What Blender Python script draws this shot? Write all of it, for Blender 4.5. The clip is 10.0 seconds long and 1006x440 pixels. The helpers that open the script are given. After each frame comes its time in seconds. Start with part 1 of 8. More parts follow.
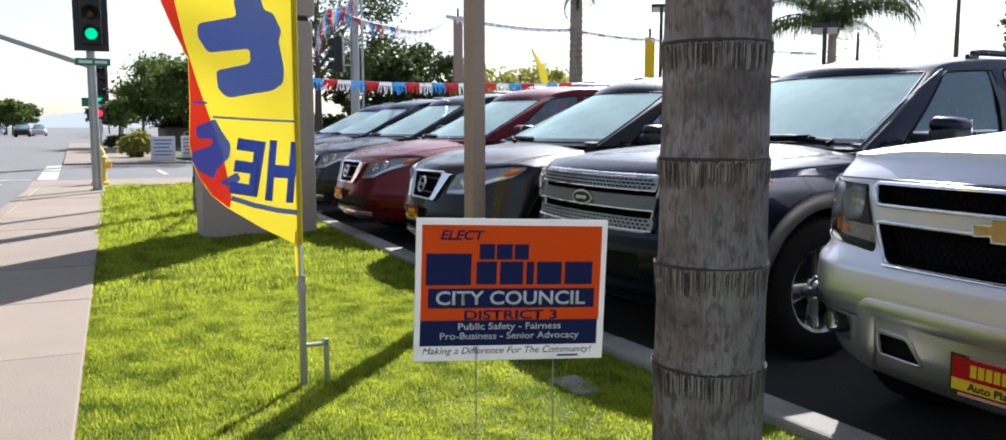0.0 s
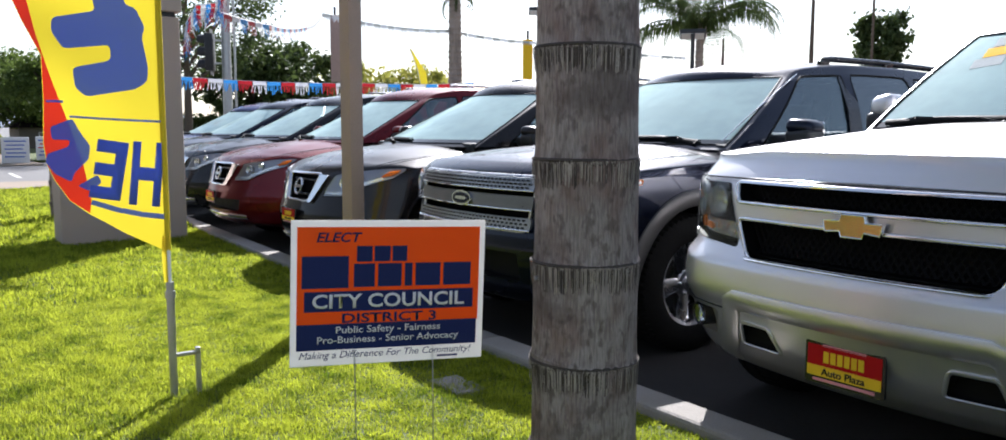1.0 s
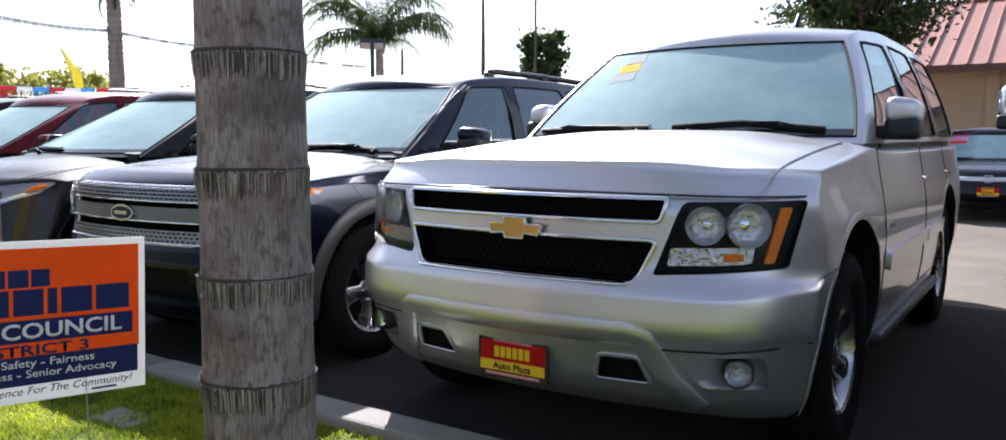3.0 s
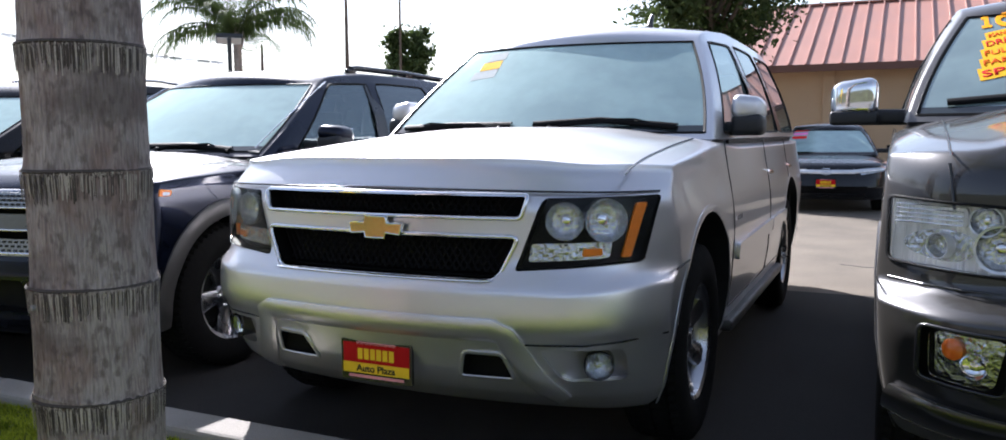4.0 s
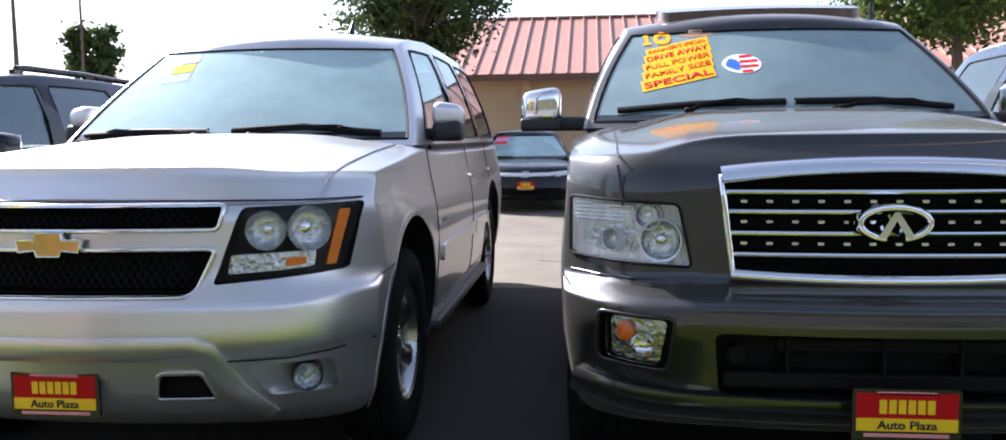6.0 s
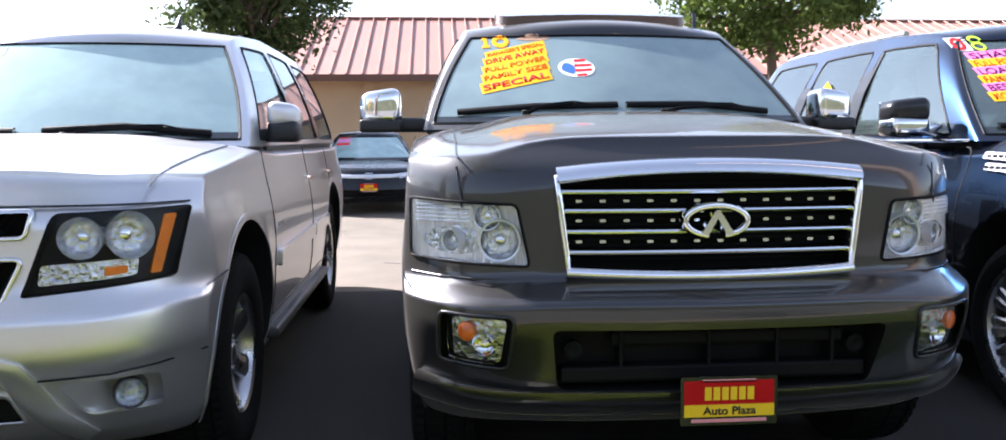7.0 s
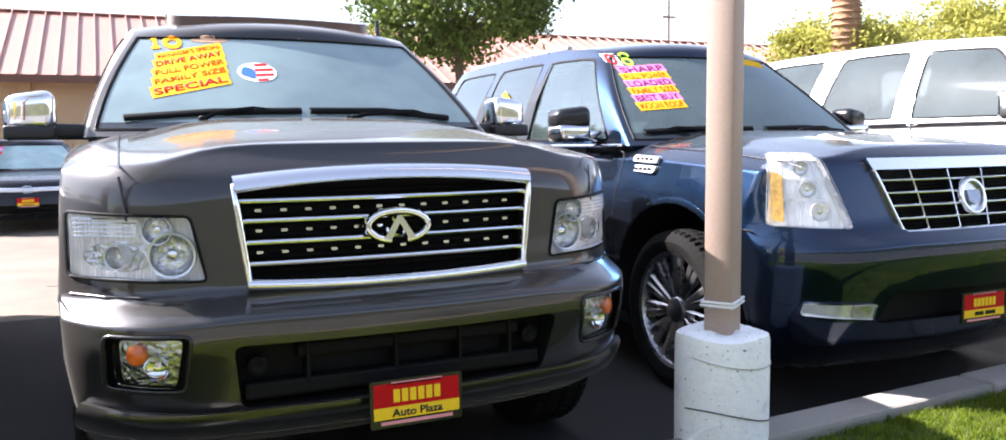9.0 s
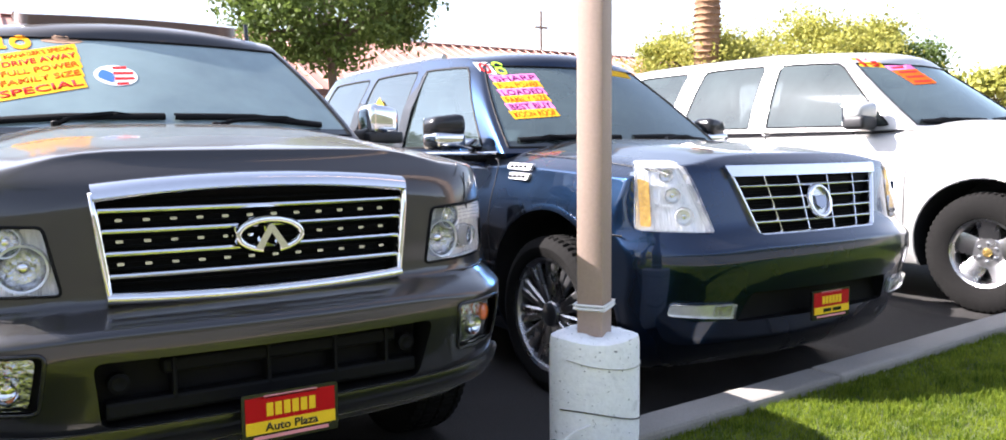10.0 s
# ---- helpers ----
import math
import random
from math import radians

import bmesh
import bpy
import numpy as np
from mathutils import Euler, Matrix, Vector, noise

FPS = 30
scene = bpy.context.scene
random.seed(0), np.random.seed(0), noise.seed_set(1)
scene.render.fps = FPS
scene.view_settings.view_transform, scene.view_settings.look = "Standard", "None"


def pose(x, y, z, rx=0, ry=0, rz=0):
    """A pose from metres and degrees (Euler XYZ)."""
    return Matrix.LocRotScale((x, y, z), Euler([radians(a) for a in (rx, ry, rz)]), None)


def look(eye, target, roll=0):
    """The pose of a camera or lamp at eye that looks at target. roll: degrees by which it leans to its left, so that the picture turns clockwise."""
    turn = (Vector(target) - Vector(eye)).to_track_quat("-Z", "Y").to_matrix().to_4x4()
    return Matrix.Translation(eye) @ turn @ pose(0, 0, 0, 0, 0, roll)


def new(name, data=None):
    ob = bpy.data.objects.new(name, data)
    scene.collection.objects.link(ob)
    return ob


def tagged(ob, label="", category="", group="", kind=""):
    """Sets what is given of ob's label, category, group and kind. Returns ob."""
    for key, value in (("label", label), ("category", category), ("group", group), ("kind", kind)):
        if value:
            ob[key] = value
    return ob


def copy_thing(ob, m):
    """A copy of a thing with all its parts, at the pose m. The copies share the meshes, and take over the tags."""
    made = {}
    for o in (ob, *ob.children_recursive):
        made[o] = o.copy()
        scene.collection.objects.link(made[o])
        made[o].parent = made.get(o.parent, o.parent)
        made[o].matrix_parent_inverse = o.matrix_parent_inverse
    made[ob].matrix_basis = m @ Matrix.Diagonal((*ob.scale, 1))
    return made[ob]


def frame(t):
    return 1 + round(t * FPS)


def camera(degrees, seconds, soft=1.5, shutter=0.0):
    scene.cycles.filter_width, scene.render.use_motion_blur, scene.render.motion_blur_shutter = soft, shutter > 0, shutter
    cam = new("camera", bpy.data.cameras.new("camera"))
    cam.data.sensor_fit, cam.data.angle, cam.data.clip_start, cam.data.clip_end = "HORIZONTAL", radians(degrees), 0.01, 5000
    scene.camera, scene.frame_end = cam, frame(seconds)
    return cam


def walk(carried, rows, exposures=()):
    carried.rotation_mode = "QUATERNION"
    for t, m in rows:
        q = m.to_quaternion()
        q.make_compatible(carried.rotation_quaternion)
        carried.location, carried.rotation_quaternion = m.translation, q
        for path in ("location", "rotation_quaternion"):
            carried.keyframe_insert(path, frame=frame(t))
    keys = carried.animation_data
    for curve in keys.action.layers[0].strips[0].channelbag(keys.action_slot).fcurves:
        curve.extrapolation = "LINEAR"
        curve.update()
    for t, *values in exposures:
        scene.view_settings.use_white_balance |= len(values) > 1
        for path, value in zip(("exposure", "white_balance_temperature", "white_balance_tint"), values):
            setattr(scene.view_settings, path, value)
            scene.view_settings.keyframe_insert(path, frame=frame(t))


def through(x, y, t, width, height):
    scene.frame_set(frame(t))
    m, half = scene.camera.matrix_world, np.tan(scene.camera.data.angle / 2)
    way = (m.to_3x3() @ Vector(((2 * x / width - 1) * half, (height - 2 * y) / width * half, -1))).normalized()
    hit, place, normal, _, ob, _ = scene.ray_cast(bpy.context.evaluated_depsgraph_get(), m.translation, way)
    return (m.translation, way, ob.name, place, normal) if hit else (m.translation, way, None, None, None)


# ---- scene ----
EYE = 1.26
cam = camera(61.64, 10.0, 1.65)
ROWS = [
    (0.0, -0.088, -0.064, 63.16, -6.30, 0.01), (0.5, -0.082, -0.061, 59.39, -6.29, -0.03), (1.0, -0.074, -0.058, 55.10, -6.23, -0.10),
    (1.5, -0.067, -0.051, 50.35, -6.09, -0.07), (2.0, -0.061, -0.039, 44.86, -5.88, 0.21), (2.5, -0.055, -0.032, 39.79, -5.71, -0.02),
    (3.0, -0.044, -0.024, 34.04, -5.66, -0.01), (3.2, -0.042, -0.016, 31.75, -5.72, 0.12), (4.3, -0.028, 0.012, 22.50, -5.82, 0.25),
    (4.5, -0.023, 0.011, 20.37, -5.79, 0.25), (5.0, -0.002, 0.005, 14.75, -5.86, 0.32), (5.2, 0.0, 0.0, 13.22, -5.82, 0.28),
    (6.3, 0.015, 0.011, 2.66, -5.60, 0.55), (6.5, 0.019, 0.016, 0.54, -5.65, 0.48), (7.0, 0.029, 0.018, -4.65, -5.56, 0.36),
    (7.5, 0.035, 0.025, -9.68, -5.53, 0.32), (8.0, 0.055, 0.020, -14.61, -5.48, 0.33), (8.5, 0.081, 0.008, -20.07, -5.39, 0.58),
    (9.0, 0.085, 0.007, -24.84, -5.31, 0.66), (9.5, 0.081, -0.001, -28.87, -5.15, 0.33), (10.0, 0.080, -0.007, -33.24, -4.88, 0.49),
]
walk(cam, [(t, pose(x, y, EYE, 90 + p, r, yaw)) for t, x, y, yaw, p, r in ROWS],
     [(0.0, 1.20, 5950, 13), (1.5, 1.36, 5930, 14), (2.5, 1.43, 5920, 15), (5.0, 1.62, 5880, 15), (7.0, 2.18, 6000, 17), (7.6, 2.42, 6080, 17), (8.5, 2.46, 6180, 18), (10.0, 2.46, 6250, 18)])

# ---- daylight ----
SUN_ELEV, SUN_TO = radians(37), Vector((-0.73, 0.68, 0))
world = bpy.data.worlds.new("sky")
scene.world = world
world.use_nodes = True
sky = world.node_tree.nodes.new("ShaderNodeTexSky")
sky.sky_type = "NISHITA"
sky.sun_disc = False
sky.sun_elevation = SUN_ELEV
sky.sun_rotation = math.atan2(SUN_TO.x, SUN_TO.y)
sky.dust_density = 1.0
sky.air_density = 1.2
sky.ozone_density = 2.0
back = world.node_tree.nodes["Background"]
back.inputs["Strength"].default_value = 0.070
haze = world.node_tree.nodes.new("ShaderNodeHueSaturation")
haze.inputs["Saturation"].default_value = 0.65
world.node_tree.links.new(sky.outputs[0], haze.inputs["Color"])
world.node_tree.links.new(haze.outputs[0], back.inputs[0])
sun_data = bpy.data.lights.new("sun", "SUN")
sun_data.energy, sun_data.angle, sun_data.color = 5.0, radians(0.6), (1.0, 0.95, 0.88)
sun = new("sun", sun_data)
sd = SUN_TO.normalized() * math.cos(SUN_ELEV) + Vector((0, 0, math.sin(SUN_ELEV)))
sun.matrix_world = look(sd * 60, (0, 0, 0))
# ---- materials ----
def material(name, base, rough=0.5, metal=0.0, var=0.15, scale=6.0, fine=60.0, bump=0.0, coat=0.0, rough_var=0.1, stretch=(1, 1, 1), tint=None,
             stain=0.0, obj_var=0.0, emit=0.0, spec=0.5):
    """A principled surface with colour and roughness that vary at two scales, and fine relief."""
    m = bpy.data.materials.new(name)
    m.use_nodes = True
    nt = m.node_tree
    N, Lk = nt.nodes, nt.links
    b = N["Principled BSDF"]
    b.inputs["Metallic"].default_value = metal
    b.inputs["Coat Weight"].default_value = coat
    b.inputs["Coat Roughness"].default_value = 0.09
    b.inputs["Specular IOR Level"].default_value = spec
    co = N.new("ShaderNodeTexCoord")
    mp = N.new("ShaderNodeMapping")
    mp.inputs["Scale"].default_value = stretch
    Lk.new(co.outputs["Object"], mp.inputs[0])
    big, small = N.new("ShaderNodeTexNoise"), N.new("ShaderNodeTexNoise")
    big.inputs["Scale"].default_value, big.inputs["Detail"].default_value = scale, 5
    small.inputs["Scale"].default_value, small.inputs["Detail"].default_value = fine, 3
    Lk.new(mp.outputs[0], big.inputs[0])
    Lk.new(mp.outputs[0], small.inputs[0])
    ad = N.new("ShaderNodeMath")
    ad.operation = "ADD"
    Lk.new(big.outputs[0], ad.inputs[0])
    Lk.new(small.outputs[0], ad.inputs[1])
    rng = N.new("ShaderNodeMapRange")
    rng.inputs[1].default_value, rng.inputs[2].default_value = 0.65, 1.35
    Lk.new(ad.outputs[0], rng.inputs[0])
    mix = N.new("ShaderNodeMix")
    mix.data_type = "RGBA"
    dark = tuple(c * (1 - var) for c in base)
    lite = tuple(min(1, c * (1 + var)) for c in (tint or base))
    mix.inputs[6].default_value, mix.inputs[7].default_value = (*dark, 1), (*lite, 1)
    Lk.new(rng.outputs[0], mix.inputs[0])
    out = mix.outputs[2]
    if stain:
        st = N.new("ShaderNodeTexNoise")
        st.inputs["Scale"].default_value, st.inputs["Detail"].default_value = scale * 0.23, 6
        Lk.new(mp.outputs[0], st.inputs[0])
        sr = N.new("ShaderNodeMapRange")
        sr.inputs[1].default_value, sr.inputs[2].default_value = 0.5, 0.68
        sr.inputs[3].default_value, sr.inputs[4].default_value = 0, stain
        Lk.new(st.outputs[0], sr.inputs[0])
        m2 = N.new("ShaderNodeMix")
        m2.data_type = "RGBA"
        m2.inputs[7].default_value = (*(c * 0.4 for c in base), 1)
        Lk.new(sr.outputs[0], m2.inputs[0])
        Lk.new(out, m2.inputs[6])
        out = m2.outputs[2]
    if obj_var:
        oi = N.new("ShaderNodeObjectInfo")
        hs = N.new("ShaderNodeHueSaturation")
        r2 = N.new("ShaderNodeMapRange")
        r2.inputs[3].default_value, r2.inputs[4].default_value = 1 - obj_var, 1 + obj_var
        Lk.new(oi.outputs["Random"], r2.inputs[0])
        Lk.new(r2.outputs[0], hs.inputs["Value"])
        Lk.new(out, hs.inputs["Color"])
        out = hs.outputs[0]
    Lk.new(out, b.inputs["Base Color"])
    rr = N.new("ShaderNodeMapRange")
    rr.inputs[1].default_value, rr.inputs[2].default_value = 0.3, 0.7
    rr.inputs[3].default_value, rr.inputs[4].default_value = max(0.02, rough * (1 - rough_var)), min(1, rough * (1 + rough_var))
    Lk.new(big.outputs[0], rr.inputs[0])
    Lk.new(rr.outputs[0], b.inputs["Roughness"])
    if bump:
        bp = N.new("ShaderNodeBump")
        bp.inputs["Strength"].default_value, bp.inputs["Distance"].default_value = min(1, bump), 0.01
        Lk.new(ad.outputs[0], bp.inputs["Height"])
        Lk.new(bp.outputs[0], b.inputs["Normal"])
    if emit:
        Lk.new(out, b.inputs["Emission Color"])
        b.inputs["Emission Strength"].default_value = emit
    return m


def glass(name, tint, gloss=1.0, rough=0.02, ior=1.5, dust_sheen=0.0):
    """Thin tinted glass: clear through, with a Fresnel gloss."""
    m = bpy.data.materials.new(name)
    m.use_nodes = True
    nt = m.node_tree
    nt.nodes.clear()
    N, Lk = nt.nodes, nt.links
    tr, gl = N.new("ShaderNodeBsdfTransparent"), N.new("ShaderNodeBsdfGlossy")
    tr.inputs[0].default_value = (*tint, 1)
    gl.inputs[0].default_value = (*gloss, 1) if isinstance(gloss, tuple) else (gloss, gloss, gloss, 1)
    gl.inputs["Roughness"].default_value = rough
    fr = N.new("ShaderNodeFresnel")
    fr.inputs[0].default_value = ior
    mx = N.new("ShaderNodeMixShader")
    o = N.new("ShaderNodeOutputMaterial")
    Lk.new(fr.outputs[0], mx.inputs[0])
    Lk.new(tr.outputs[0], mx.inputs[1])
    Lk.new(gl.outputs[0], mx.inputs[2])
    end = mx.outputs[0]
    # Pale teal diffuse film: dust, and reflected sky put into the colour.
    if dust_sheen:
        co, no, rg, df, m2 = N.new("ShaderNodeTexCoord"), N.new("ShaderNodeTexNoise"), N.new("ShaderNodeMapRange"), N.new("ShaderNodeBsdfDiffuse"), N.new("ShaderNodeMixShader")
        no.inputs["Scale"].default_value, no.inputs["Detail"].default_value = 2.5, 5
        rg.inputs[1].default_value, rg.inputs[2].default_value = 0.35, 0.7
        rg.inputs[3].default_value, rg.inputs[4].default_value = dust_sheen * 0.75, dust_sheen * 1.2
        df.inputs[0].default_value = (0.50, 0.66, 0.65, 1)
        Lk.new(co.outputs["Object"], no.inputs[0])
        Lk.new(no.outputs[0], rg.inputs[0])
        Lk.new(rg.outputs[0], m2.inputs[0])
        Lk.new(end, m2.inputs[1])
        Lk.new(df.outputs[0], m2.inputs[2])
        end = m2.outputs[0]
    Lk.new(end, o.inputs[0])
    return m


def leafy(name, dark, lite, through=0.4, rough=0.6, spec=0.25, size=0.9, clump=1.0):
    """Leaves, blades and cloth: a matt surface that lets light through, varied from piece to piece."""
    m = bpy.data.materials.new(name)
    m.use_nodes = True
    nt = m.node_tree
    N, Lk = nt.nodes, nt.links
    b = N["Principled BSDF"]
    b.inputs["Roughness"].default_value = rough
    b.inputs["Specular IOR Level"].default_value = spec
    ge, co, no = N.new("ShaderNodeNewGeometry"), N.new("ShaderNodeTexCoord"), N.new("ShaderNodeTexNoise")
    no.inputs["Scale"].default_value, no.inputs["Detail"].default_value = size, 4
    Lk.new(co.outputs["Object"], no.inputs[0])
    ad = N.new("ShaderNodeMath")
    ad.operation = "ADD"
    Lk.new(ge.outputs["Random Per Island"], ad.inputs[0])
    tu = N.new("ShaderNodeMath")
    tu.operation = "MULTIPLY_ADD"
    tu.inputs[1].default_value, tu.inputs[2].default_value = clump, 0.5 - 0.5 * clump
    Lk.new(no.outputs[0], tu.inputs[0])
    Lk.new(tu.outputs[0], ad.inputs[1])
    rg = N.new("ShaderNodeMapRange")
    rg.inputs[1].default_value, rg.inputs[2].default_value = 0.3, 1.3
    Lk.new(ad.outputs[0], rg.inputs[0])
    mx = N.new("ShaderNodeMix")
    mx.data_type = "RGBA"
    mx.inputs[6].default_value, mx.inputs[7].default_value = (*dark, 1), (*lite, 1)
    Lk.new(rg.outputs[0], mx.inputs[0])
    Lk.new(mx.outputs[2], b.inputs["Base Color"])
    tr, ms = N.new("ShaderNodeBsdfTranslucent"), N.new("ShaderNodeMixShader")
    Lk.new(mx.outputs[2], tr.inputs[0])
    ms.inputs[0].default_value = through
    Lk.new(b.outputs[0], ms.inputs[1])
    Lk.new(tr.outputs[0], ms.inputs[2])
    Lk.new(ms.outputs[0], N["Material Output"].inputs[0])
    return m


def paint(name, base, metal=0.6, rough=0.32, spec=0.2, gloss=0.025, coat=1.0, dust_sheen=0.02, ior=1.5):
    """Car paint under clear coat, faintly dusty."""
    m = material(name, base, rough, metal, var=0.08, scale=1.5, fine=900, coat=coat, rough_var=0.2, spec=spec)
    b = m.node_tree.nodes["Principled BSDF"]
    b.inputs["Coat Roughness"].default_value = gloss
    b.inputs["Coat IOR"].default_value = ior
    b.inputs["Sheen Weight"].default_value = dust_sheen
    b.inputs["Sheen Roughness"].default_value = 0.45
    b.inputs["Sheen Tint"].default_value = (0.9, 0.84, 0.76, 1)
    return m


SILVER = paint("silver_paint", (0.70, 0.685, 0.69), 0.85, 0.38, coat=0.7)
GRAPHITE = paint("graphite_paint", (0.043, 0.042, 0.043), 0.92, 0.36, gloss=0.055, dust_sheen=0.12)
NAVY = paint("navy_paint", (0.0032, 0.018, 0.050), 0.95, 0.28, dust_sheen=0.04)
INK = paint("ink_blue_paint", (0.004, 0.007, 0.020), 0.6, 0.28, coat=0.45)
STEEL = paint("dark_grey_paint", (0.024, 0.021, 0.020), 0.7, 0.30, coat=0.32)
RED = paint("dark_red_paint", (0.13, 0.003, 0.007), 0.5, 0.30, coat=0.35)
BLACKP = paint("black_paint", (0.010, 0.010, 0.012), 0.2, 0.28, coat=0.45)
ROYAL = paint("blue_paint", (0.012, 0.022, 0.12), 0.5, 0.28, coat=0.4)
WHITEP = paint("white_paint", (0.56, 0.55, 0.53), 0.50, 0.42, coat=0.6)
CHROME = material("chrome", (0.82, 0.82, 0.83), 0.08, 1.0, var=0.03, scale=3, fine=40)
ALLOY = material("alloy", (0.52, 0.52, 0.53), 0.28, 1.0, var=0.06, scale=8, fine=120)
DARKALLOY = material("grey_alloy", (0.22, 0.22, 0.23), 0.3, 0.9, var=0.08, scale=8, fine=120)
SATINAL = material("satin_alloy", (0.33, 0.33, 0.34), 0.32, 0.9, var=0.08, scale=8, fine=120)
GOLD = material("gold_badge", (0.62, 0.42, 0.13), 0.25, 0.9, var=0.06, scale=20, fine=200)
BLACK = material("black_plastic", (0.016, 0.016, 0.017), 0.5, 0, var=0.25, scale=9, fine=250, bump=0.05)
SATIN = material("satin_black", (0.012, 0.012, 0.013), 0.25, 0, var=0.2, scale=9, fine=250)
GREYPL = material("grey_cladding", (0.060, 0.057, 0.055), 0.5, 0.2, var=0.12, scale=7, fine=200, bump=0.05)
RUBBER = material("tyre_rubber", (0.010, 0.0096, 0.0092), 0.9, 0, var=0.3, scale=12, fine=160, bump=0.1, spec=0.08)
BRIGHT = material("bright_trim", (0.74, 0.75, 0.77), 0.22, 0.45, var=0.05, scale=6, fine=90)
SEATM = material("dark_leather", (0.030, 0.030, 0.032), 0.55, 0, var=0.2, scale=9, fine=120, bump=0.1)
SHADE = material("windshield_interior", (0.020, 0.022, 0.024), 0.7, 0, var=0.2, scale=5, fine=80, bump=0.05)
# Film strength differs by windshield to stand for how much sky each reflects.
WSGLASS = glass("windshield_glass", (0.05, 0.10, 0.10), (0.82, 1.0, 0.99), ior=3.6, dust_sheen=0.58)
WSGREY = glass("grey_windshield_glass", (0.06, 0.09, 0.095), (0.86, 1.0, 1.0), ior=3.2, dust_sheen=0.27)
WSDARK = glass("dark_windshield_glass", (0.05, 0.075, 0.08), (0.86, 0.98, 1.0), ior=2.0, dust_sheen=0.10)
SIDEGLASS = glass("side_glass", (0.22, 0.32, 0.34), (0.85, 0.97, 1.0), ior=2.3, dust_sheen=0.05)
TINTGLASS = glass("privacy_glass", (0.09, 0.11, 0.12), (0.9, 0.97, 1.0), ior=2.2, dust_sheen=0.04)
WAGGLASS = glass("grey_privacy_glass", (0.015, 0.018, 0.02), (0.9, 0.96, 1.0), ior=1.7, dust_sheen=0.06)
LENS = glass("lamp_lens", (0.95, 0.96, 0.97), ior=1.25)
HAZED = glass("hazed_lens", (0.80, 0.82, 0.78), 0.9, 0.15, 1.45)
REFLECT = material("lamp_reflector", (0.82, 0.82, 0.83), 0.10, 0.85, var=0.06, scale=25, fine=60, bump=0.05)
AMBER = material("amber_lens", (0.88, 0.22, 0.012), 0.3, 0, var=0.1, scale=30, fine=120, coat=0.2, spec=0.2)
ORANGEB = material("orange_bulb", (0.78, 0.17, 0.02), 0.25, 0, var=0.1, coat=0.6)
REDPL = material("plate_red", (0.46, 0.005, 0.008), 0.5, 0, var=0.08, scale=20, fine=200, spec=0.15)
YELPL = material("plate_yellow", (0.86, 0.55, 0.02), 0.5, 0, var=0.06, scale=20, fine=200, spec=0.15)
PINKINK = material("pink_ink", (0.75, 0.28, 0.32), 0.4, 0, var=0.1, scale=20, fine=200)
ORANGE = leafy("sign_orange", (0.86, 0.10, 0.004), (0.92, 0.115, 0.005), 0.36, 0.5)
BOARDW = leafy("corrugated_white", (0.72, 0.72, 0.71), (0.78, 0.78, 0.77), 0.36, 0.5)
SIGNBLUE = material("sign_navy", (0.016, 0.026, 0.11), 0.5, 0, var=0.08, scale=5, fine=150, spec=0.15)
SIGNWHITE = material("sign_white", (0.80, 0.80, 0.80), 0.42, 0, var=0.04, scale=5, fine=150)
STICKY = material("sticker_yellow", (0.76, 0.42, 0.02), 0.8, 0, var=0.05, scale=9, fine=150, spec=0.05)
DIGITS = material("sticker_amber", (0.90, 0.36, 0.01), 0.8, 0, var=0.05, scale=9, fine=150, spec=0.05)
STICKO = material("sticker_orange", (0.80, 0.12, 0.012), 0.8, 0, var=0.05, scale=9, fine=150, spec=0.05)
STICKP = material("sticker_pink", (0.80, 0.22, 0.50), 0.8, 0, var=0.05, scale=9, fine=150, spec=0.05)
STICKG = material("sticker_green", (0.45, 0.75, 0.06), 0.8, 0, var=0.05, scale=9, fine=150, spec=0.05)
STICKR = material("sticker_red", (0.75, 0.03, 0.03), 0.8, 0, var=0.05, scale=9, fine=150, spec=0.05)
STICKB = material("sticker_blue", (0.06, 0.16, 0.55), 0.8, 0, var=0.05, scale=9, fine=150, spec=0.05)
PURPLE = material("purple_ink", (0.14, 0.02, 0.10), 0.8, 0, var=0.05, scale=9, fine=150, spec=0.05)
ASPHALT = material("asphalt", (0.150, 0.128, 0.103), 0.85, 0, var=0.35, scale=1.3, fine=110, bump=0.5, stain=0.3, spec=0.15)
# Darker than the lane asphalt: shade between the cars is put into the colour.
STALLSHADE = material("shade_dark_asphalt", (0.035, 0.033, 0.0315), 0.85, 0, var=0.45, scale=1.6, fine=110, bump=0.5, stain=0.3, spec=0.12)
ROADM = material("street_asphalt", (0.135, 0.13, 0.127), 0.85, 0, var=0.2, scale=0.8, fine=150, bump=0.3, stain=0.2)
CONC = material("concrete", (0.265, 0.216, 0.170), 0.9, 0, var=0.14, scale=2.2, fine=120, bump=0.25, stain=0.3, obj_var=0.06, spec=0.2)
KERBM = material("kerb_concrete", (0.27, 0.25, 0.225), 0.9, 0, var=0.2, scale=3, fine=140, bump=0.5, stain=0.4, obj_var=0.06)
FRIT = material("black_glass_band", (0.018, 0.024, 0.025), 0.06, 0, var=0.1, spec=0.9)
BOWL = material("lamp_bowl", (0.62, 0.63, 0.65), 0.07, 1.0, var=0.25, scale=30, fine=60, bump=0.8)
PALEAMBER = material("pale_amber_lens", (0.86, 0.50, 0.13), 0.25, 0.2, var=0.25, scale=40, fine=90, bump=0.3)
FLUTED = material("fluted_reflector", (0.90, 0.91, 0.93), 0.10, 0.35, var=0.35, scale=18, fine=50, bump=0.8, stretch=(3, 1, 0.25))
SOIL = material("lawn_soil", (0.075, 0.095, 0.022), 0.95, 0, var=0.35, scale=4, fine=90, bump=0.8)
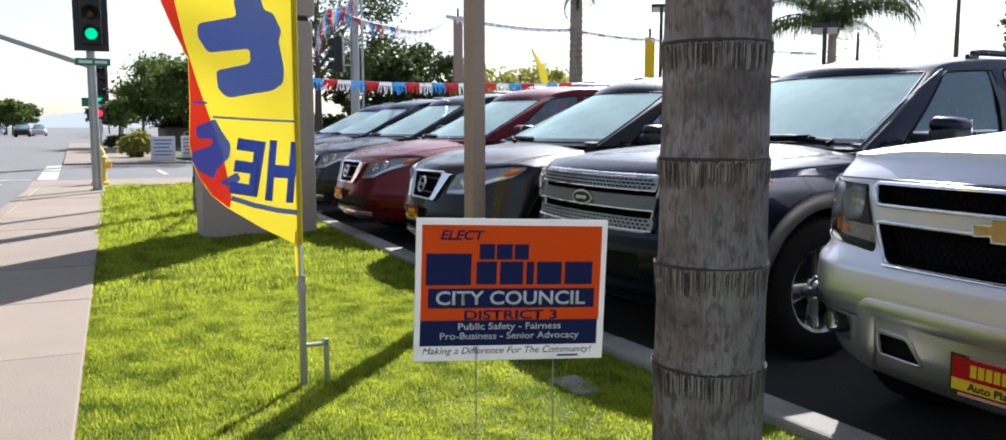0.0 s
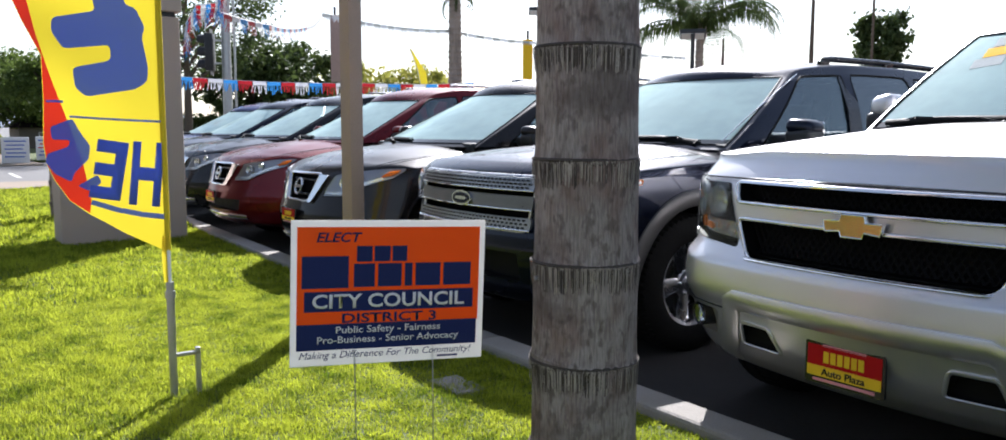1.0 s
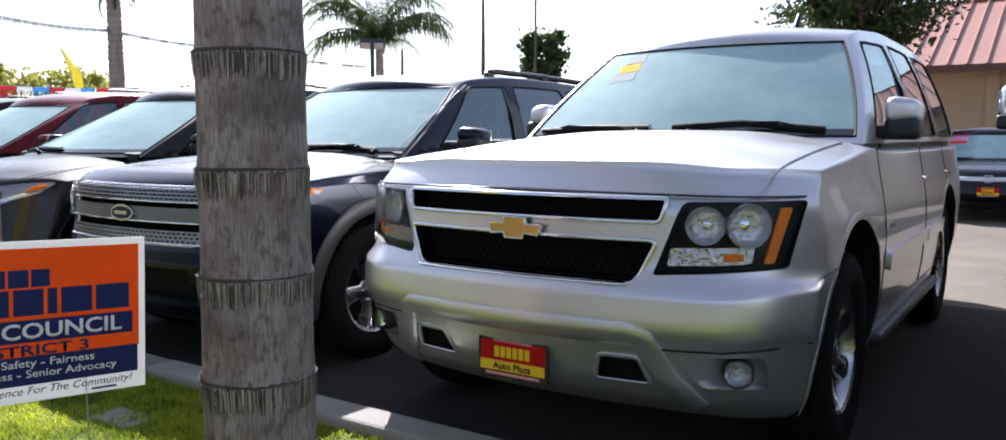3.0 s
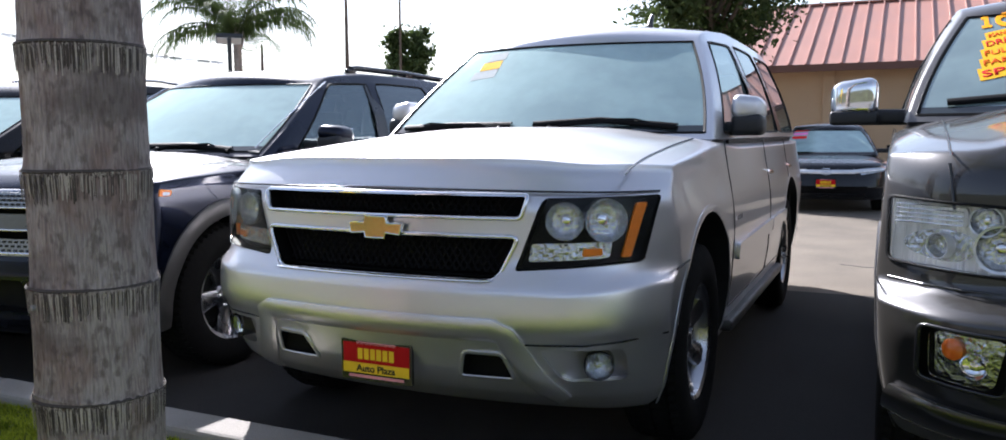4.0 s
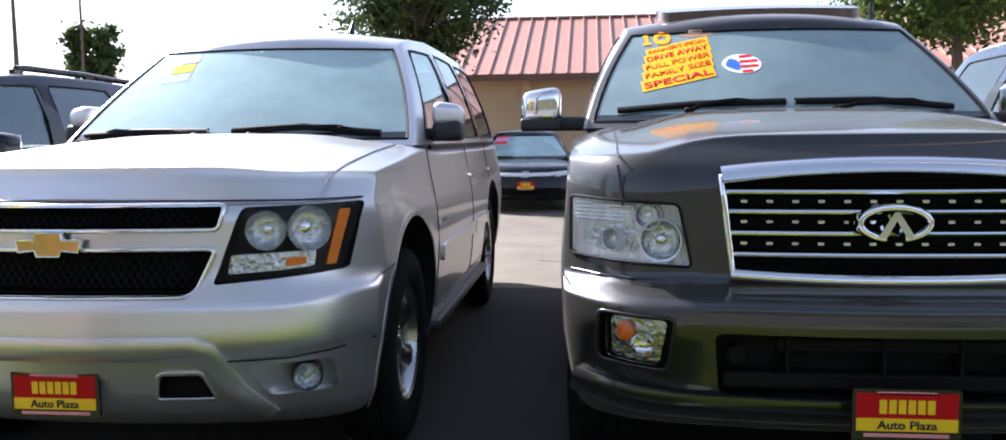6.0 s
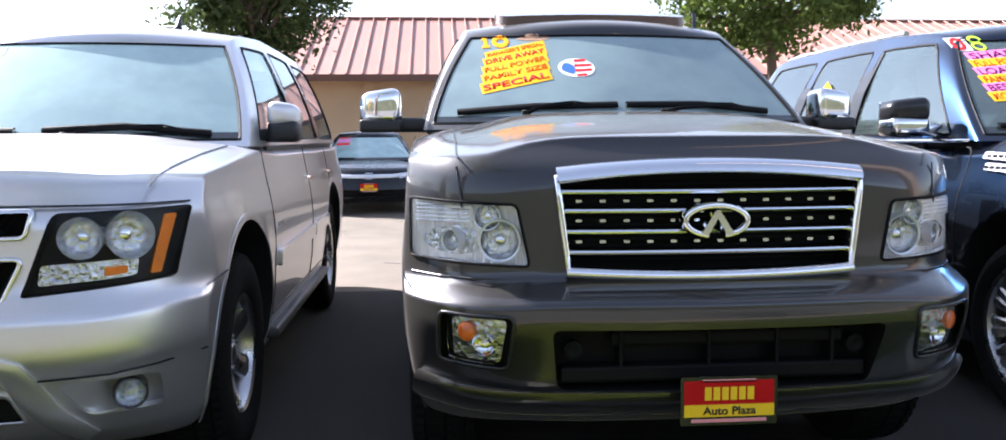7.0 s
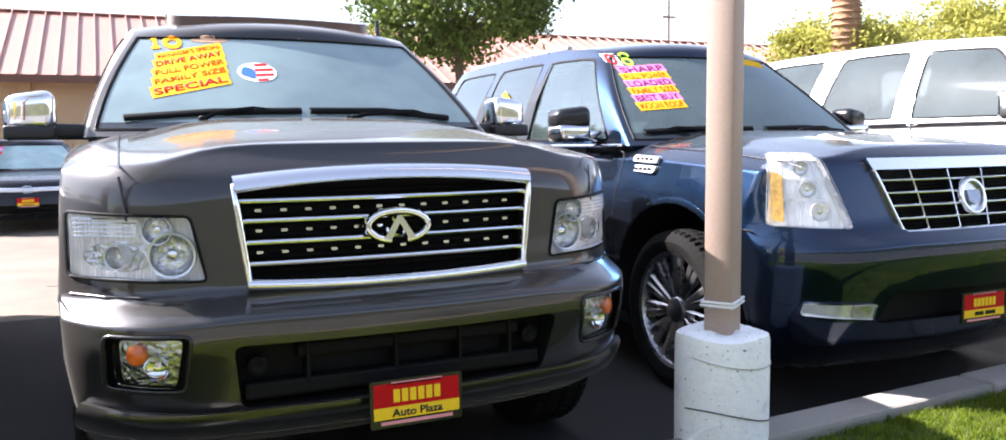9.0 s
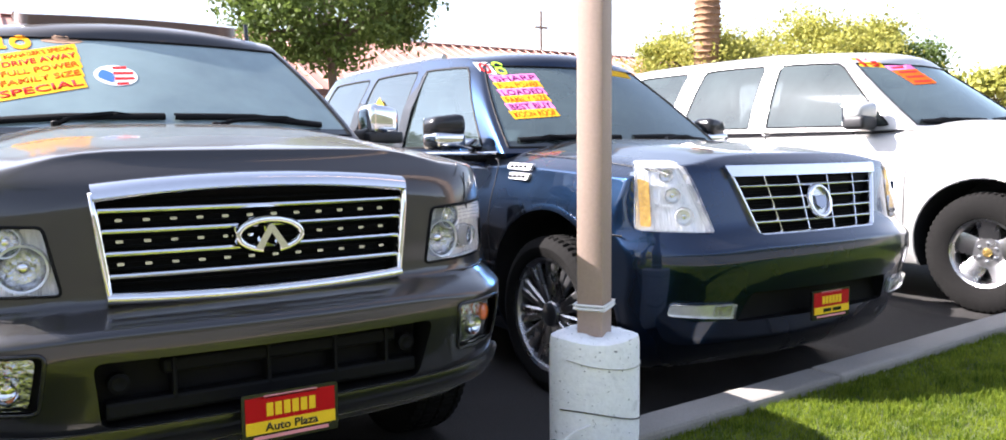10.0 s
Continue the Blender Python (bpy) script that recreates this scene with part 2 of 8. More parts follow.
GRASSM = leafy("grass_blades", (0.105, 0.160, 0.009), (0.41, 0.455, 0.036), 0.70, 0.6, 0.2, 5.5, 3.2)
# Darker copy of the lawn blades; less sun glow is put into the colour.
GRASSD = leafy("dimmed_grass_blades", (0.055, 0.105, 0.009), (0.20, 0.255, 0.026), 0.70, 0.6, 0.2, 6.5, 2.4)
BARK = material("palm_bark", (0.36, 0.295, 0.245), 0.92, 0, var=0.42, scale=3.0, fine=55, bump=1.0, stretch=(3.2, 3.2, 0.45), stain=0.6, spec=0.12)
POSTM = material("brown_post", (0.36, 0.265, 0.215), 0.6, 0.0, var=0.08, scale=3, fine=80, bump=0.05)
STUCCO = material("beige_stucco", (0.54, 0.38, 0.24), 0.9, 0, var=0.08, scale=1.2, fine=140, bump=0.4)
PILLARM = material("pillar_stucco", (0.46, 0.37, 0.31), 0.9, 0, var=0.07, scale=1.2, fine=140, bump=0.35)
ROOFM = material("red_metal_roof", (0.40, 0.20, 0.15), 0.45, 0.1, var=0.08, scale=1.0, fine=30)
STEELP = material("galvanised_steel", (0.42, 0.42, 0.41), 0.4, 0.7, var=0.12, scale=8, fine=90)
DARKST = material("dark_steel", (0.05, 0.05, 0.05), 0.5, 0.3, var=0.15, scale=8, fine=90)
WOODP = material("utility_pole_wood", (0.13, 0.095, 0.07), 0.9, 0, var=0.25, scale=5, fine=60, bump=0.4, stretch=(3, 3, 0.3))
LEAF = leafy("leaves", (0.045, 0.075, 0.016), (0.13, 0.18, 0.04), 0.38)
LEAFD = leafy("dark_leaves", (0.024, 0.040, 0.012), (0.075, 0.105, 0.03), 0.33)
LEAFY = leafy("yellow_green_leaves", (0.17, 0.19, 0.03), (0.38, 0.36, 0.08), 0.4)
FLAGY = leafy("flag_yellow", (0.66, 0.53, 0.025), (0.74, 0.60, 0.03), 0.4)
FLAGR = leafy("flag_red", (0.92, 0.05, 0.04), (0.95, 0.065, 0.05), 0.45)
FLAGB = leafy("flag_blue", (0.12, 0.19, 0.90), (0.14, 0.22, 0.95), 0.35)
WHITEPL = material("white_plastic", (0.75, 0.75, 0.74), 0.5, 0, var=0.04, scale=4, fine=100)
GREENSIGN = material("green_sign", (0.01, 0.22, 0.12), 0.4, 0, var=0.06, scale=4, fine=100)
HYDR = material("hydrant_yellow", (0.70, 0.45, 0.03), 0.5, 0, var=0.1, scale=9, fine=100)
BUNTB = leafy("bunting_blue", (0.02, 0.13, 0.38), (0.06, 0.27, 0.58), 0.45, 0.3)
BUNTR = leafy("bunting_red", (0.24, 0.012, 0.018), (0.40, 0.022, 0.03), 0.45, 0.3)
BUNTW = leafy("bunting_silver", (0.40, 0.41, 0.44), (0.70, 0.71, 0.74), 0.35, 0.3)
CRACK = material("crack_filler", (0.05, 0.045, 0.04), 0.9, 0, var=0.2)
LAMPBLACK = material("lamp_housing", (0.007, 0.007, 0.0075), 0.6, 0, var=0.2, scale=9, fine=250, spec=0.1)
BROWNBARK = material("brown_palm_bark", (0.24, 0.135, 0.075), 0.95, 0, var=0.4, scale=2, fine=20, bump=1.0, stretch=(2, 2, 0.6))
CRYSTAL = material("cut_reflector", (0.84, 0.85, 0.87), 0.12, 0.68, var=0.10, scale=60, fine=120, bump=0.16)


def old_bark(name, light, dark, spots=None):
    """Weathered palm bark: fine upright fibres, grey-brown blotches and dark stains."""
    m = material(name, light, 0.93, 0, var=0.3 if spots is None else 0.07, scale=3.0, fine=55, bump=1.0 if spots is None else 0.3, stretch=(3.2, 3.2, 0.45) if spots is None else (1, 1, 1), spec=0.1)
    nt = m.node_tree
    N, Lk = nt.nodes, nt.links
    b = N["Principled BSDF"]
    src = b.inputs["Base Color"].links[0].from_socket
    co = N.new("ShaderNodeTexCoord")
    for sc, st, lo, hi, amt in ((9.0, (1, 1, 0.55), 0.48, 0.64, 0.55), (150.0, (1, 1, 0.12), 0.46, 0.62, 0.4), (38.0, (1, 1, 0.6), 0.53, 0.64, 0.6), (4.0, (0.6, 0.6, 1.6), 0.50, 0.64, 0.62)) if spots is None else spots:
        mp, no, rg, mx = N.new("ShaderNodeMapping"), N.new("ShaderNodeTexNoise"), N.new("ShaderNodeMapRange"), N.new("ShaderNodeMix")
        mp.inputs["Scale"].default_value = st
        no.inputs["Scale"].default_value, no.inputs["Detail"].default_value = sc, 6
        rg.inputs[1].default_value, rg.inputs[2].default_value, rg.inputs[4].default_value = lo, hi, amt
        mx.data_type = "RGBA"
        mx.inputs[7].default_value = (*(dark if sc != 9.0 else tuple(d * f for d, f in zip(dark, (1.7, 1.15, 0.95)))), 1)
        Lk.new(co.outputs["Object"], mp.inputs[0])
        Lk.new(mp.outputs[0], no.inputs[0])
        Lk.new(no.outputs[0], rg.inputs[0])
        Lk.new(rg.outputs[0], mx.inputs[0])
        Lk.new(src, mx.inputs[6])
        src = mx.outputs[2]
    Lk.new(src, b.inputs["Base Color"])
    return m


BASEM = old_bark("pitted_painted_concrete", (0.86, 0.87, 0.86), (0.05, 0.05, 0.045), ((60.0, (1, 1, 1.6), 0.66, 0.70, 0.9), (14.0, (1, 1, 1), 0.60, 0.75, 0.25)))
TRUNKM = old_bark("weathered_palm_bark", (0.38, 0.325, 0.295), (0.11, 0.084, 0.075))
FIBREL = material("pale_palm_fibre", (0.40, 0.345, 0.29), 0.9, 0, var=0.3, scale=20, fine=200)
FIBRED = material("dark_palm_fibre", (0.07, 0.055, 0.045), 0.95, 0, var=0.3, scale=20, fine=200)
# ---- mesh tools ----
from mathutils.bvhtree import BVHTree


def part(name, bm, mat, parent=None, label="", smooth=None):
    """Links a bmesh as one mesh object under a thing or a part."""
    me = bpy.data.meshes.new(name)
    bm.to_mesh(me)
    bm.free()
    for m in (mat if isinstance(mat, (list, tuple)) else [mat]):
        me.materials.append(m)
    if smooth is not None:
        me.shade_smooth()
        me.set_sharp_from_angle(angle=radians(smooth))
    ob = new(name, me)
    if parent is not None:
        ob.parent = parent
    if label:
        ob["label"] = label
    return ob


def holder(name, label, category, m=None, group="", kind=""):
    ob = new(name)
    ob.empty_display_size = 0.2
    if m is not None:
        ob.matrix_world = m
    return tagged(ob, label, category, group, kind)


def box(x0, y0, z0, x1, y1, z1, bevel=0.0, seg=2, bm=None):
    bm = bm or bmesh.new()
    g = bmesh.ops.create_cube(bm, size=1, matrix=Matrix.LocRotScale(((x0 + x1) / 2, (y0 + y1) / 2, (z0 + z1) / 2), None, (abs(x1 - x0), abs(y1 - y0), abs(z1 - z0))))
    if bevel:
        es = list({e for v in g["verts"] for e in v.link_edges})
        bmesh.ops.bevel(bm, geom=es, offset=bevel, segments=seg, profile=0.5, affect="EDGES")
    return bm


def lathe(profile, n=24, axis="z", bm=None, m=None, cap=True):
    """Turns a profile of (radius, height) about an axis."""
    bm = bm or bmesh.new()
    rings = []
    m = m or Matrix()
    for r, h in profile:
        ring = []
        for i in range(n):
            a = 2 * math.pi * i / n
            c, s = r * math.cos(a), r * math.sin(a)
            p = {"z": (c, s, h), "x": (h, c, s), "y": (c, h, s)}[axis]
            ring.append(bm.verts.new(m @ Vector(p)))
        rings.append(ring)
    for a, b in zip(rings, rings[1:]):
        for i in range(n):
            bm.faces.new((a[i], a[(i + 1) % n], b[(i + 1) % n], b[i]))
    if cap:
        for ring in (rings[0], rings[-1]):
            bm.faces.new(ring)
    bmesh.ops.recalc_face_normals(bm, faces=bm.faces)
    return bm


def tube(points, r, n=8, bm=None, taper=None):
    """A round bar along points."""
    bm = bm or bmesh.new()
    pts = [Vector(p) for p in points]
    rings = []
    for i, p in enumerate(pts):
        d = (pts[min(i + 1, len(pts) - 1)] - pts[max(i - 1, 0)]).normalized()
        side = d.cross(Vector((0, 0, 1)) if abs(d.z) < 0.95 else Vector((1, 0, 0))).normalized()
        up = side.cross(d)
        rad = r if taper is None else r + (taper - r) * i / (len(pts) - 1)
        rings.append([bm.verts.new(p + (side * math.cos(2 * math.pi * k / n) + up * math.sin(2 * math.pi * k / n)) * rad) for k in range(n)])
    for a, b in zip(rings, rings[1:]):
        for k in range(n):
            bm.faces.new((a[k], a[(k + 1) % n], b[(k + 1) % n], b[k]))
    bm.faces.new(rings[0])
    bm.faces.new(rings[-1])
    bmesh.ops.recalc_face_normals(bm, faces=bm.faces)
    return bm


def table(rows):
    """A smooth-edged lookup through (x, y) rows."""
    xs, ys = [r[0] for r in rows], [r[1] for r in rows]
    return lambda v: float(np.interp(v, xs, ys))


def rpoly(pts, r=0.02, n=4):
    """A polygon with rounded corners; r is one radius or one for each corner."""
    out = []
    k = len(pts)
    rs = r if isinstance(r, (list, tuple)) else [r] * k
    for i in range(k):
        p, a, b = Vector(pts[i]), Vector(pts[i - 1]), Vector(pts[(i + 1) % k])
        da, db = (a - p), (b - p)
        q = min(rs[i], da.length * 0.45, db.length * 0.45)
        s, e = p + da.normalized() * q, p + db.normalized() * q
        for j in range(n + 1):
            t = j / n
            out.append(tuple((1 - t) ** 2 * s + 2 * t * (1 - t) * p + t * t * e))
    return out


def ellipse(cx, cy, rx, ry, n=28):
    return [(cx + rx * math.cos(2 * math.pi * i / n), cy + ry * math.sin(2 * math.pi * i / n)) for i in range(n)]


def flat(origin, ax, ay):
    """A plane for panels: the map from (a, b, off) to the plane at origin with the axes ax and ay."""
    o, x, y = Vector(origin), Vector(ax), Vector(ay)
    nrm = x.cross(y).normalized()
    return lambda a, b, off=0.0: o + x * a + y * b + nrm * off


def panel(poly, fmap, thick, off=0.0, step=0.08, bm=None):
    """A slab with the outline poly that follows the surface fmap."""
    src = bmesh.new()
    vs = [src.verts.new((p[0], p[1], 0)) for p in poly]
    src.faces.new(vs)
    for ax in (0, 1):
        lo, hi = min(p[ax] for p in poly), max(p[ax] for p in poly)
        n = max(1, int((hi - lo) / step))
        for i in range(1, n):
            co, no = [0, 0, 0], [0, 0, 0]
            co[ax], no[ax] = lo + (hi - lo) * i / n, 1
            bmesh.ops.bisect_plane(src, geom=src.verts[:] + src.edges[:] + src.faces[:], plane_co=co, plane_no=no, dist=1e-6)
    bm = bm or bmesh.new()
    top = {v: bm.verts.new(fmap(v.co.x, v.co.y, off + thick)) for v in src.verts}
    low = {v: bm.verts.new(fmap(v.co.x, v.co.y, off)) for v in src.verts if v.is_boundary}
    for f in src.faces:
        bm.faces.new([top[v] for v in f.verts])
    for e in src.edges:
        if e.is_boundary:
            a, b = e.verts
            bm.faces.new((top[a], top[b], low[b], low[a]))
    src.free()
    bmesh.ops.recalc_face_normals(bm, faces=bm.faces)
    return bm


def resample(pts, step, closed):
    out = []
    k = len(pts)
    for i in range(k if closed else k - 1):
        a, b = Vector(pts[i]), Vector(pts[(i + 1) % k])
        n = max(1, int((b - a).length / step))
        out += [tuple(a.lerp(b, j / n)) for j in range(n)]
    if not closed:
        out.append(tuple(pts[-1]))
    return out


def sweep(pts, fmap, width, thick, off=0.0, closed=True, step=0.06, bm=None):
    """A rounded bead of that width along a line on the surface fmap."""
    bm = bm or bmesh.new()
    pts = [Vector(p) for p in resample(pts, step, closed)]
    k = len(pts)
    prof = [(-0.5, -0.3), (-0.5, 0.45), (-0.3, 0.9), (0, 1), (0.3, 0.9), (0.5, 0.45), (0.5, -0.3)]
    rings = []
    for i, p in enumerate(pts):
        a = pts[i - 1] if (closed or i) else p
        b = pts[(i + 1) % k] if (closed or i < k - 1) else p
        d = (b - a)
        d = d.normalized() if d.length > 1e-9 else Vector((1, 0))
        nrm = Vector((-d.y, d.x))
        rings.append([bm.verts.new(fmap(p.x + nrm.x * s * width, p.y + nrm.y * s * width, off + h * thick)) for s, h in prof])
    for i in range(k if closed else k - 1):
        a, b = rings[i], rings[(i + 1) % k]
        for j in range(len(prof) - 1):
            bm.faces.new((a[j], a[j + 1], b[j + 1], b[j]))
    bmesh.ops.recalc_face_normals(bm, faces=bm.faces)
    return bm


def words(text, fmap, cx, cy, width, height, thick=0.002, off=0.0, slant=0.0, turn=0.0, bold=0.0, flip=False):
    """Lettering in the built-in font, fitted to width and height round (cx, cy) on the surface fmap."""
    cu = bpy.data.curves.new("lettering", "FONT")
    cu.body, cu.shear, cu.offset = text, slant, bold
    cu.align_x, cu.align_y = "LEFT", "BOTTOM_BASELINE"
    cu.resolution_u = 3
    ob = new("lettering", cu)
    me = bpy.data.meshes.new_from_object(ob.evaluated_get(bpy.context.evaluated_depsgraph_get()))
    bpy.data.objects.remove(ob)
    bpy.data.curves.remove(cu)
    bm = bmesh.new()
    bm.from_mesh(me)
    bpy.data.meshes.remove(me)
    bmesh.ops.remove_doubles(bm, verts=bm.verts, dist=1e-5)
    xs, ys = [v.co.x for v in bm.verts], [v.co.y for v in bm.verts]
    x0, x1, y0, y1 = min(xs), max(xs), min(ys), max(ys)
    ext = bmesh.ops.extrude_face_region(bm, geom=bm.faces[:])
    up = {g for g in ext["geom"] if isinstance(g, bmesh.types.BMVert)}
    c, s = math.cos(radians(turn)), math.sin(radians(turn))
    for v in bm.verts:
        a = ((v.co.x - x0) / (x1 - x0) - 0.5) * width * (-1 if flip else 1)
        b = ((v.co.y - y0) / (y1 - y0) - 0.5) * height
        v.co = fmap(cx + a * c - b * s, cy + a * s + b * c, off + (thick if v in up else 0))
    bmesh.ops.recalc_face_normals(bm, faces=bm.faces)
    return bm


def quad(cx, cy, w, h, turn=0.0):
    c, s = math.cos(radians(turn)), math.sin(radians(turn))
    return [(cx + a * c - b * s, cy + a * s + b * c) for a, b in ((-w / 2, -h / 2), (w / 2, -h / 2), (w / 2, h / 2), (-w / 2, h / 2))]


def raw_mesh(name, verts, faces, mat, parent=None, smooth=False):
    me = bpy.data.meshes.new(name)
    me.from_pydata(verts, [], faces)
    for m in (mat if isinstance(mat, (list, tuple)) else [mat]):
        me.materials.append(m)
    if smooth:
        me.shade_smooth()
    me.update()
    ob = new(name, me)
    if parent is not None:
        ob.parent = parent
    return ob
# ---- ground, street, lawn, kerb ----
LAWN_Z, KERB_OUT = 0.12, 2.52


def slab_of(name, x0, y0, x1, y1, z, mat, label, category="ground", depth=0.3):
    return tagged(part(name, box(x0, y0, z - depth, x1, y1, z), mat), label, category, kind="structure")


def kerb_line(x):
    """The lawn side of the kerb: it turns slightly towards the street corner, and climbs beyond the last cars."""
    return float(np.interp(x, (-18.5, -10.3, -3.7, 45), (2.86, 2.56, 2.335, 2.335)))


def lawn_rise(x):
    return float(np.interp(x, (1.5, 6.0, 45), (0.0, 0.15, 0.17)))


def path_edge(x):
    """The lawn side of the street pavement."""
    return -0.25 - 0.037 * x


def strip(xs, y0, y1, z0, z1):
    """A slab along x whose sides and top follow functions of x."""
    bm = bmesh.new()
    val = lambda f, x: f(x) if callable(f) else f
    rings = [[bm.verts.new(p) for p in ((x, val(y0, x), val(z0, x)), (x, val(y1, x), val(z0, x)), (x, val(y1, x), val(z1, x)), (x, val(y0, x), val(z1, x)))] for x in xs]
    for a, b in zip(rings, rings[1:]):
        for k in range(4):
            bm.faces.new((a[k], a[(k + 1) % 4], b[(k + 1) % 4], b[k]))
    bm.faces.new(rings[0])
    bm.faces.new(rings[-1])
    bmesh.ops.recalc_face_normals(bm, faces=bm.faces)
    return bm


def pieces(parent, name, x0, x1, length, width, z0, z1, mat, line, rise=None, gap=0.008, bevel=0.012):
    """A row of like concrete pieces with open joints along a line."""
    bm = box(gap / 2, 0, z0, length - gap / 2, width, z1, bevel, 2)
    me = bpy.data.meshes.new(name)
    bm.to_mesh(me)
    bm.free()
    me.materials.append(mat)
    rise = rise or (lambda x: 0.0)
    for i in range(int((x1 - x0) / length)):
        a = x0 + i * length
        ob = new(name, me)
        ob.parent = parent
        d = Vector((length, line(a + length) - line(a), rise(a + length) - rise(a))).normalized()
        ob.matrix_local = Matrix.Translation((a, line(a), rise(a) + 0.002 * math.sin(i * 2.3))) @ d.to_track_quat("X", "Z").to_matrix().to_4x4()


gm = bmesh.new()
bmesh.ops.create_grid(gm, x_segments=2, y_segments=2, size=2500)
for v in gm.verts:
    v.co.z = -0.06
tagged(part("ground", gm, ROADM), "wide flat ground reaching the horizon", "ground", kind="structure")
LOT_XS = (-21.5, 4.7, 5.5, 12, 70)
lot_rise = lambda x: float(np.interp(x, LOT_XS, (0, 0, 0.135, 0.16, 0.16)))
tagged(part("pavement_stalls", strip(LOT_XS, KERB_OUT - 0.3, 7.0, -0.3, lot_rise), STALLSHADE), "dark asphalt of the parking stalls, with the cars' shade put into its colour", "asphalt", kind="structure")
tagged(part("pavement_lane", strip(LOT_XS, 7.0, 60, -0.3, lot_rise), ASPHALT), "worn tan-grey asphalt lane with cracks", "asphalt", kind="structure")
rs_c = np.random.RandomState(4)
for cx, cy in ((-0.5, 8.6), (-0.2, 10.2), (-1.2, 11.6), (1.0, 9.4), (0.3, 12.8), (4.5, 10.0)):
    p, pts, a = Vector((cx, cy)), [], rs_c.uniform(0, 6)
    for _ in range(9):
        pts.append((p.x, p.y))
        a += rs_c.uniform(-0.8, 0.8)
        p = p + Vector((math.cos(a), math.sin(a))) * rs_c.uniform(0.08, 0.25)
    tagged(part("crack", sweep(pts, lambda a_, b_, off=0.0: Vector((a_, b_, off)), 0.022, 0.003, 0.001, False, 0.3), CRACK), "dark crack in the worn lane asphalt", "crack", kind="structure")
GX = (-18.3, -10.3, -3.7, 1.5, 6.0, 45)
tagged(part("lawn_bed", strip(GX, lambda x: path_edge(x) + 0.01, kerb_line, -0.2, lambda x: LAWN_Z - 0.03 + lawn_rise(x)), SOIL), "soil under the mown lawn strip", "lawn", kind="structure")
kerb = tagged(part("kerb", strip(GX, lambda x: kerb_line(x) + 0.012, lambda x: kerb_line(x) + 0.17, -0.1, lambda x: 0.085 + lawn_rise(x)), KERBM), "weathered concrete kerb between lawn and car lot", "kerb", kind="structure")
pieces(kerb, "kerb_stone", -18.3, 43, 2.42, 0.18, -0.05, 0.135, KERBM, kerb_line, lawn_rise, 0.008, 0.018)
walkway = tagged(part("pavement_1", strip((-18.3, 45), lambda x: path_edge(x) - 1.30, lambda x: path_edge(x) - 0.004, -0.1, 0.10), CONC), "pale tan concrete pavement beside the lawn", "pavement", kind="structure")
pieces(walkway, "paving_slab", -18.3, 43, 1.5, 1.12, 0.0, 0.125, CONC, lambda x: path_edge(x) - 1.12, None, 0.010, 0.008)
pieces(walkway, "kerb_stone", -18.3, 43, 3.0, 0.18, -0.05, 0.125, CONC, lambda x: path_edge(x) - 1.31, None, 0.012, 0.02)
slab_of("pavement_corner", -20.6, -0.9, -18.32, 6.0, 0.115, CONC, "pale concrete pavement at the street corner", "pavement", 0.2)
slab_of("pavement_far", -75, -0.45, -33.0, 3.6, -0.005, CONC, "pale concrete pavement across the side street", "pavement", 0.2)
slab_of("lawn_far", -90, 3.62, -36.0, 40, 0.03, SOIL, "dry lawn beyond the side street", "lawn", 0.2)
for i, (x0, y0, x1, y1) in enumerate(((-32.8, -0.95, -28.9, -0.50), (-28.2, -0.95, -24.0, -0.50), (-24.3, -12, -24.05, -1.1), (-22.6, -12, -22.4, -1.6), (-28.0, 2.12, -25.2, 2.24))):
    tagged(part("road_marking", box(x0, y0, -0.06, x1, y1, -0.052), material("road_paint", (0.40, 0.39, 0.37), 0.8, 0, var=0.5, scale=2.5, stain=0.5)), "worn white road marking line", "road marking", kind="structure")


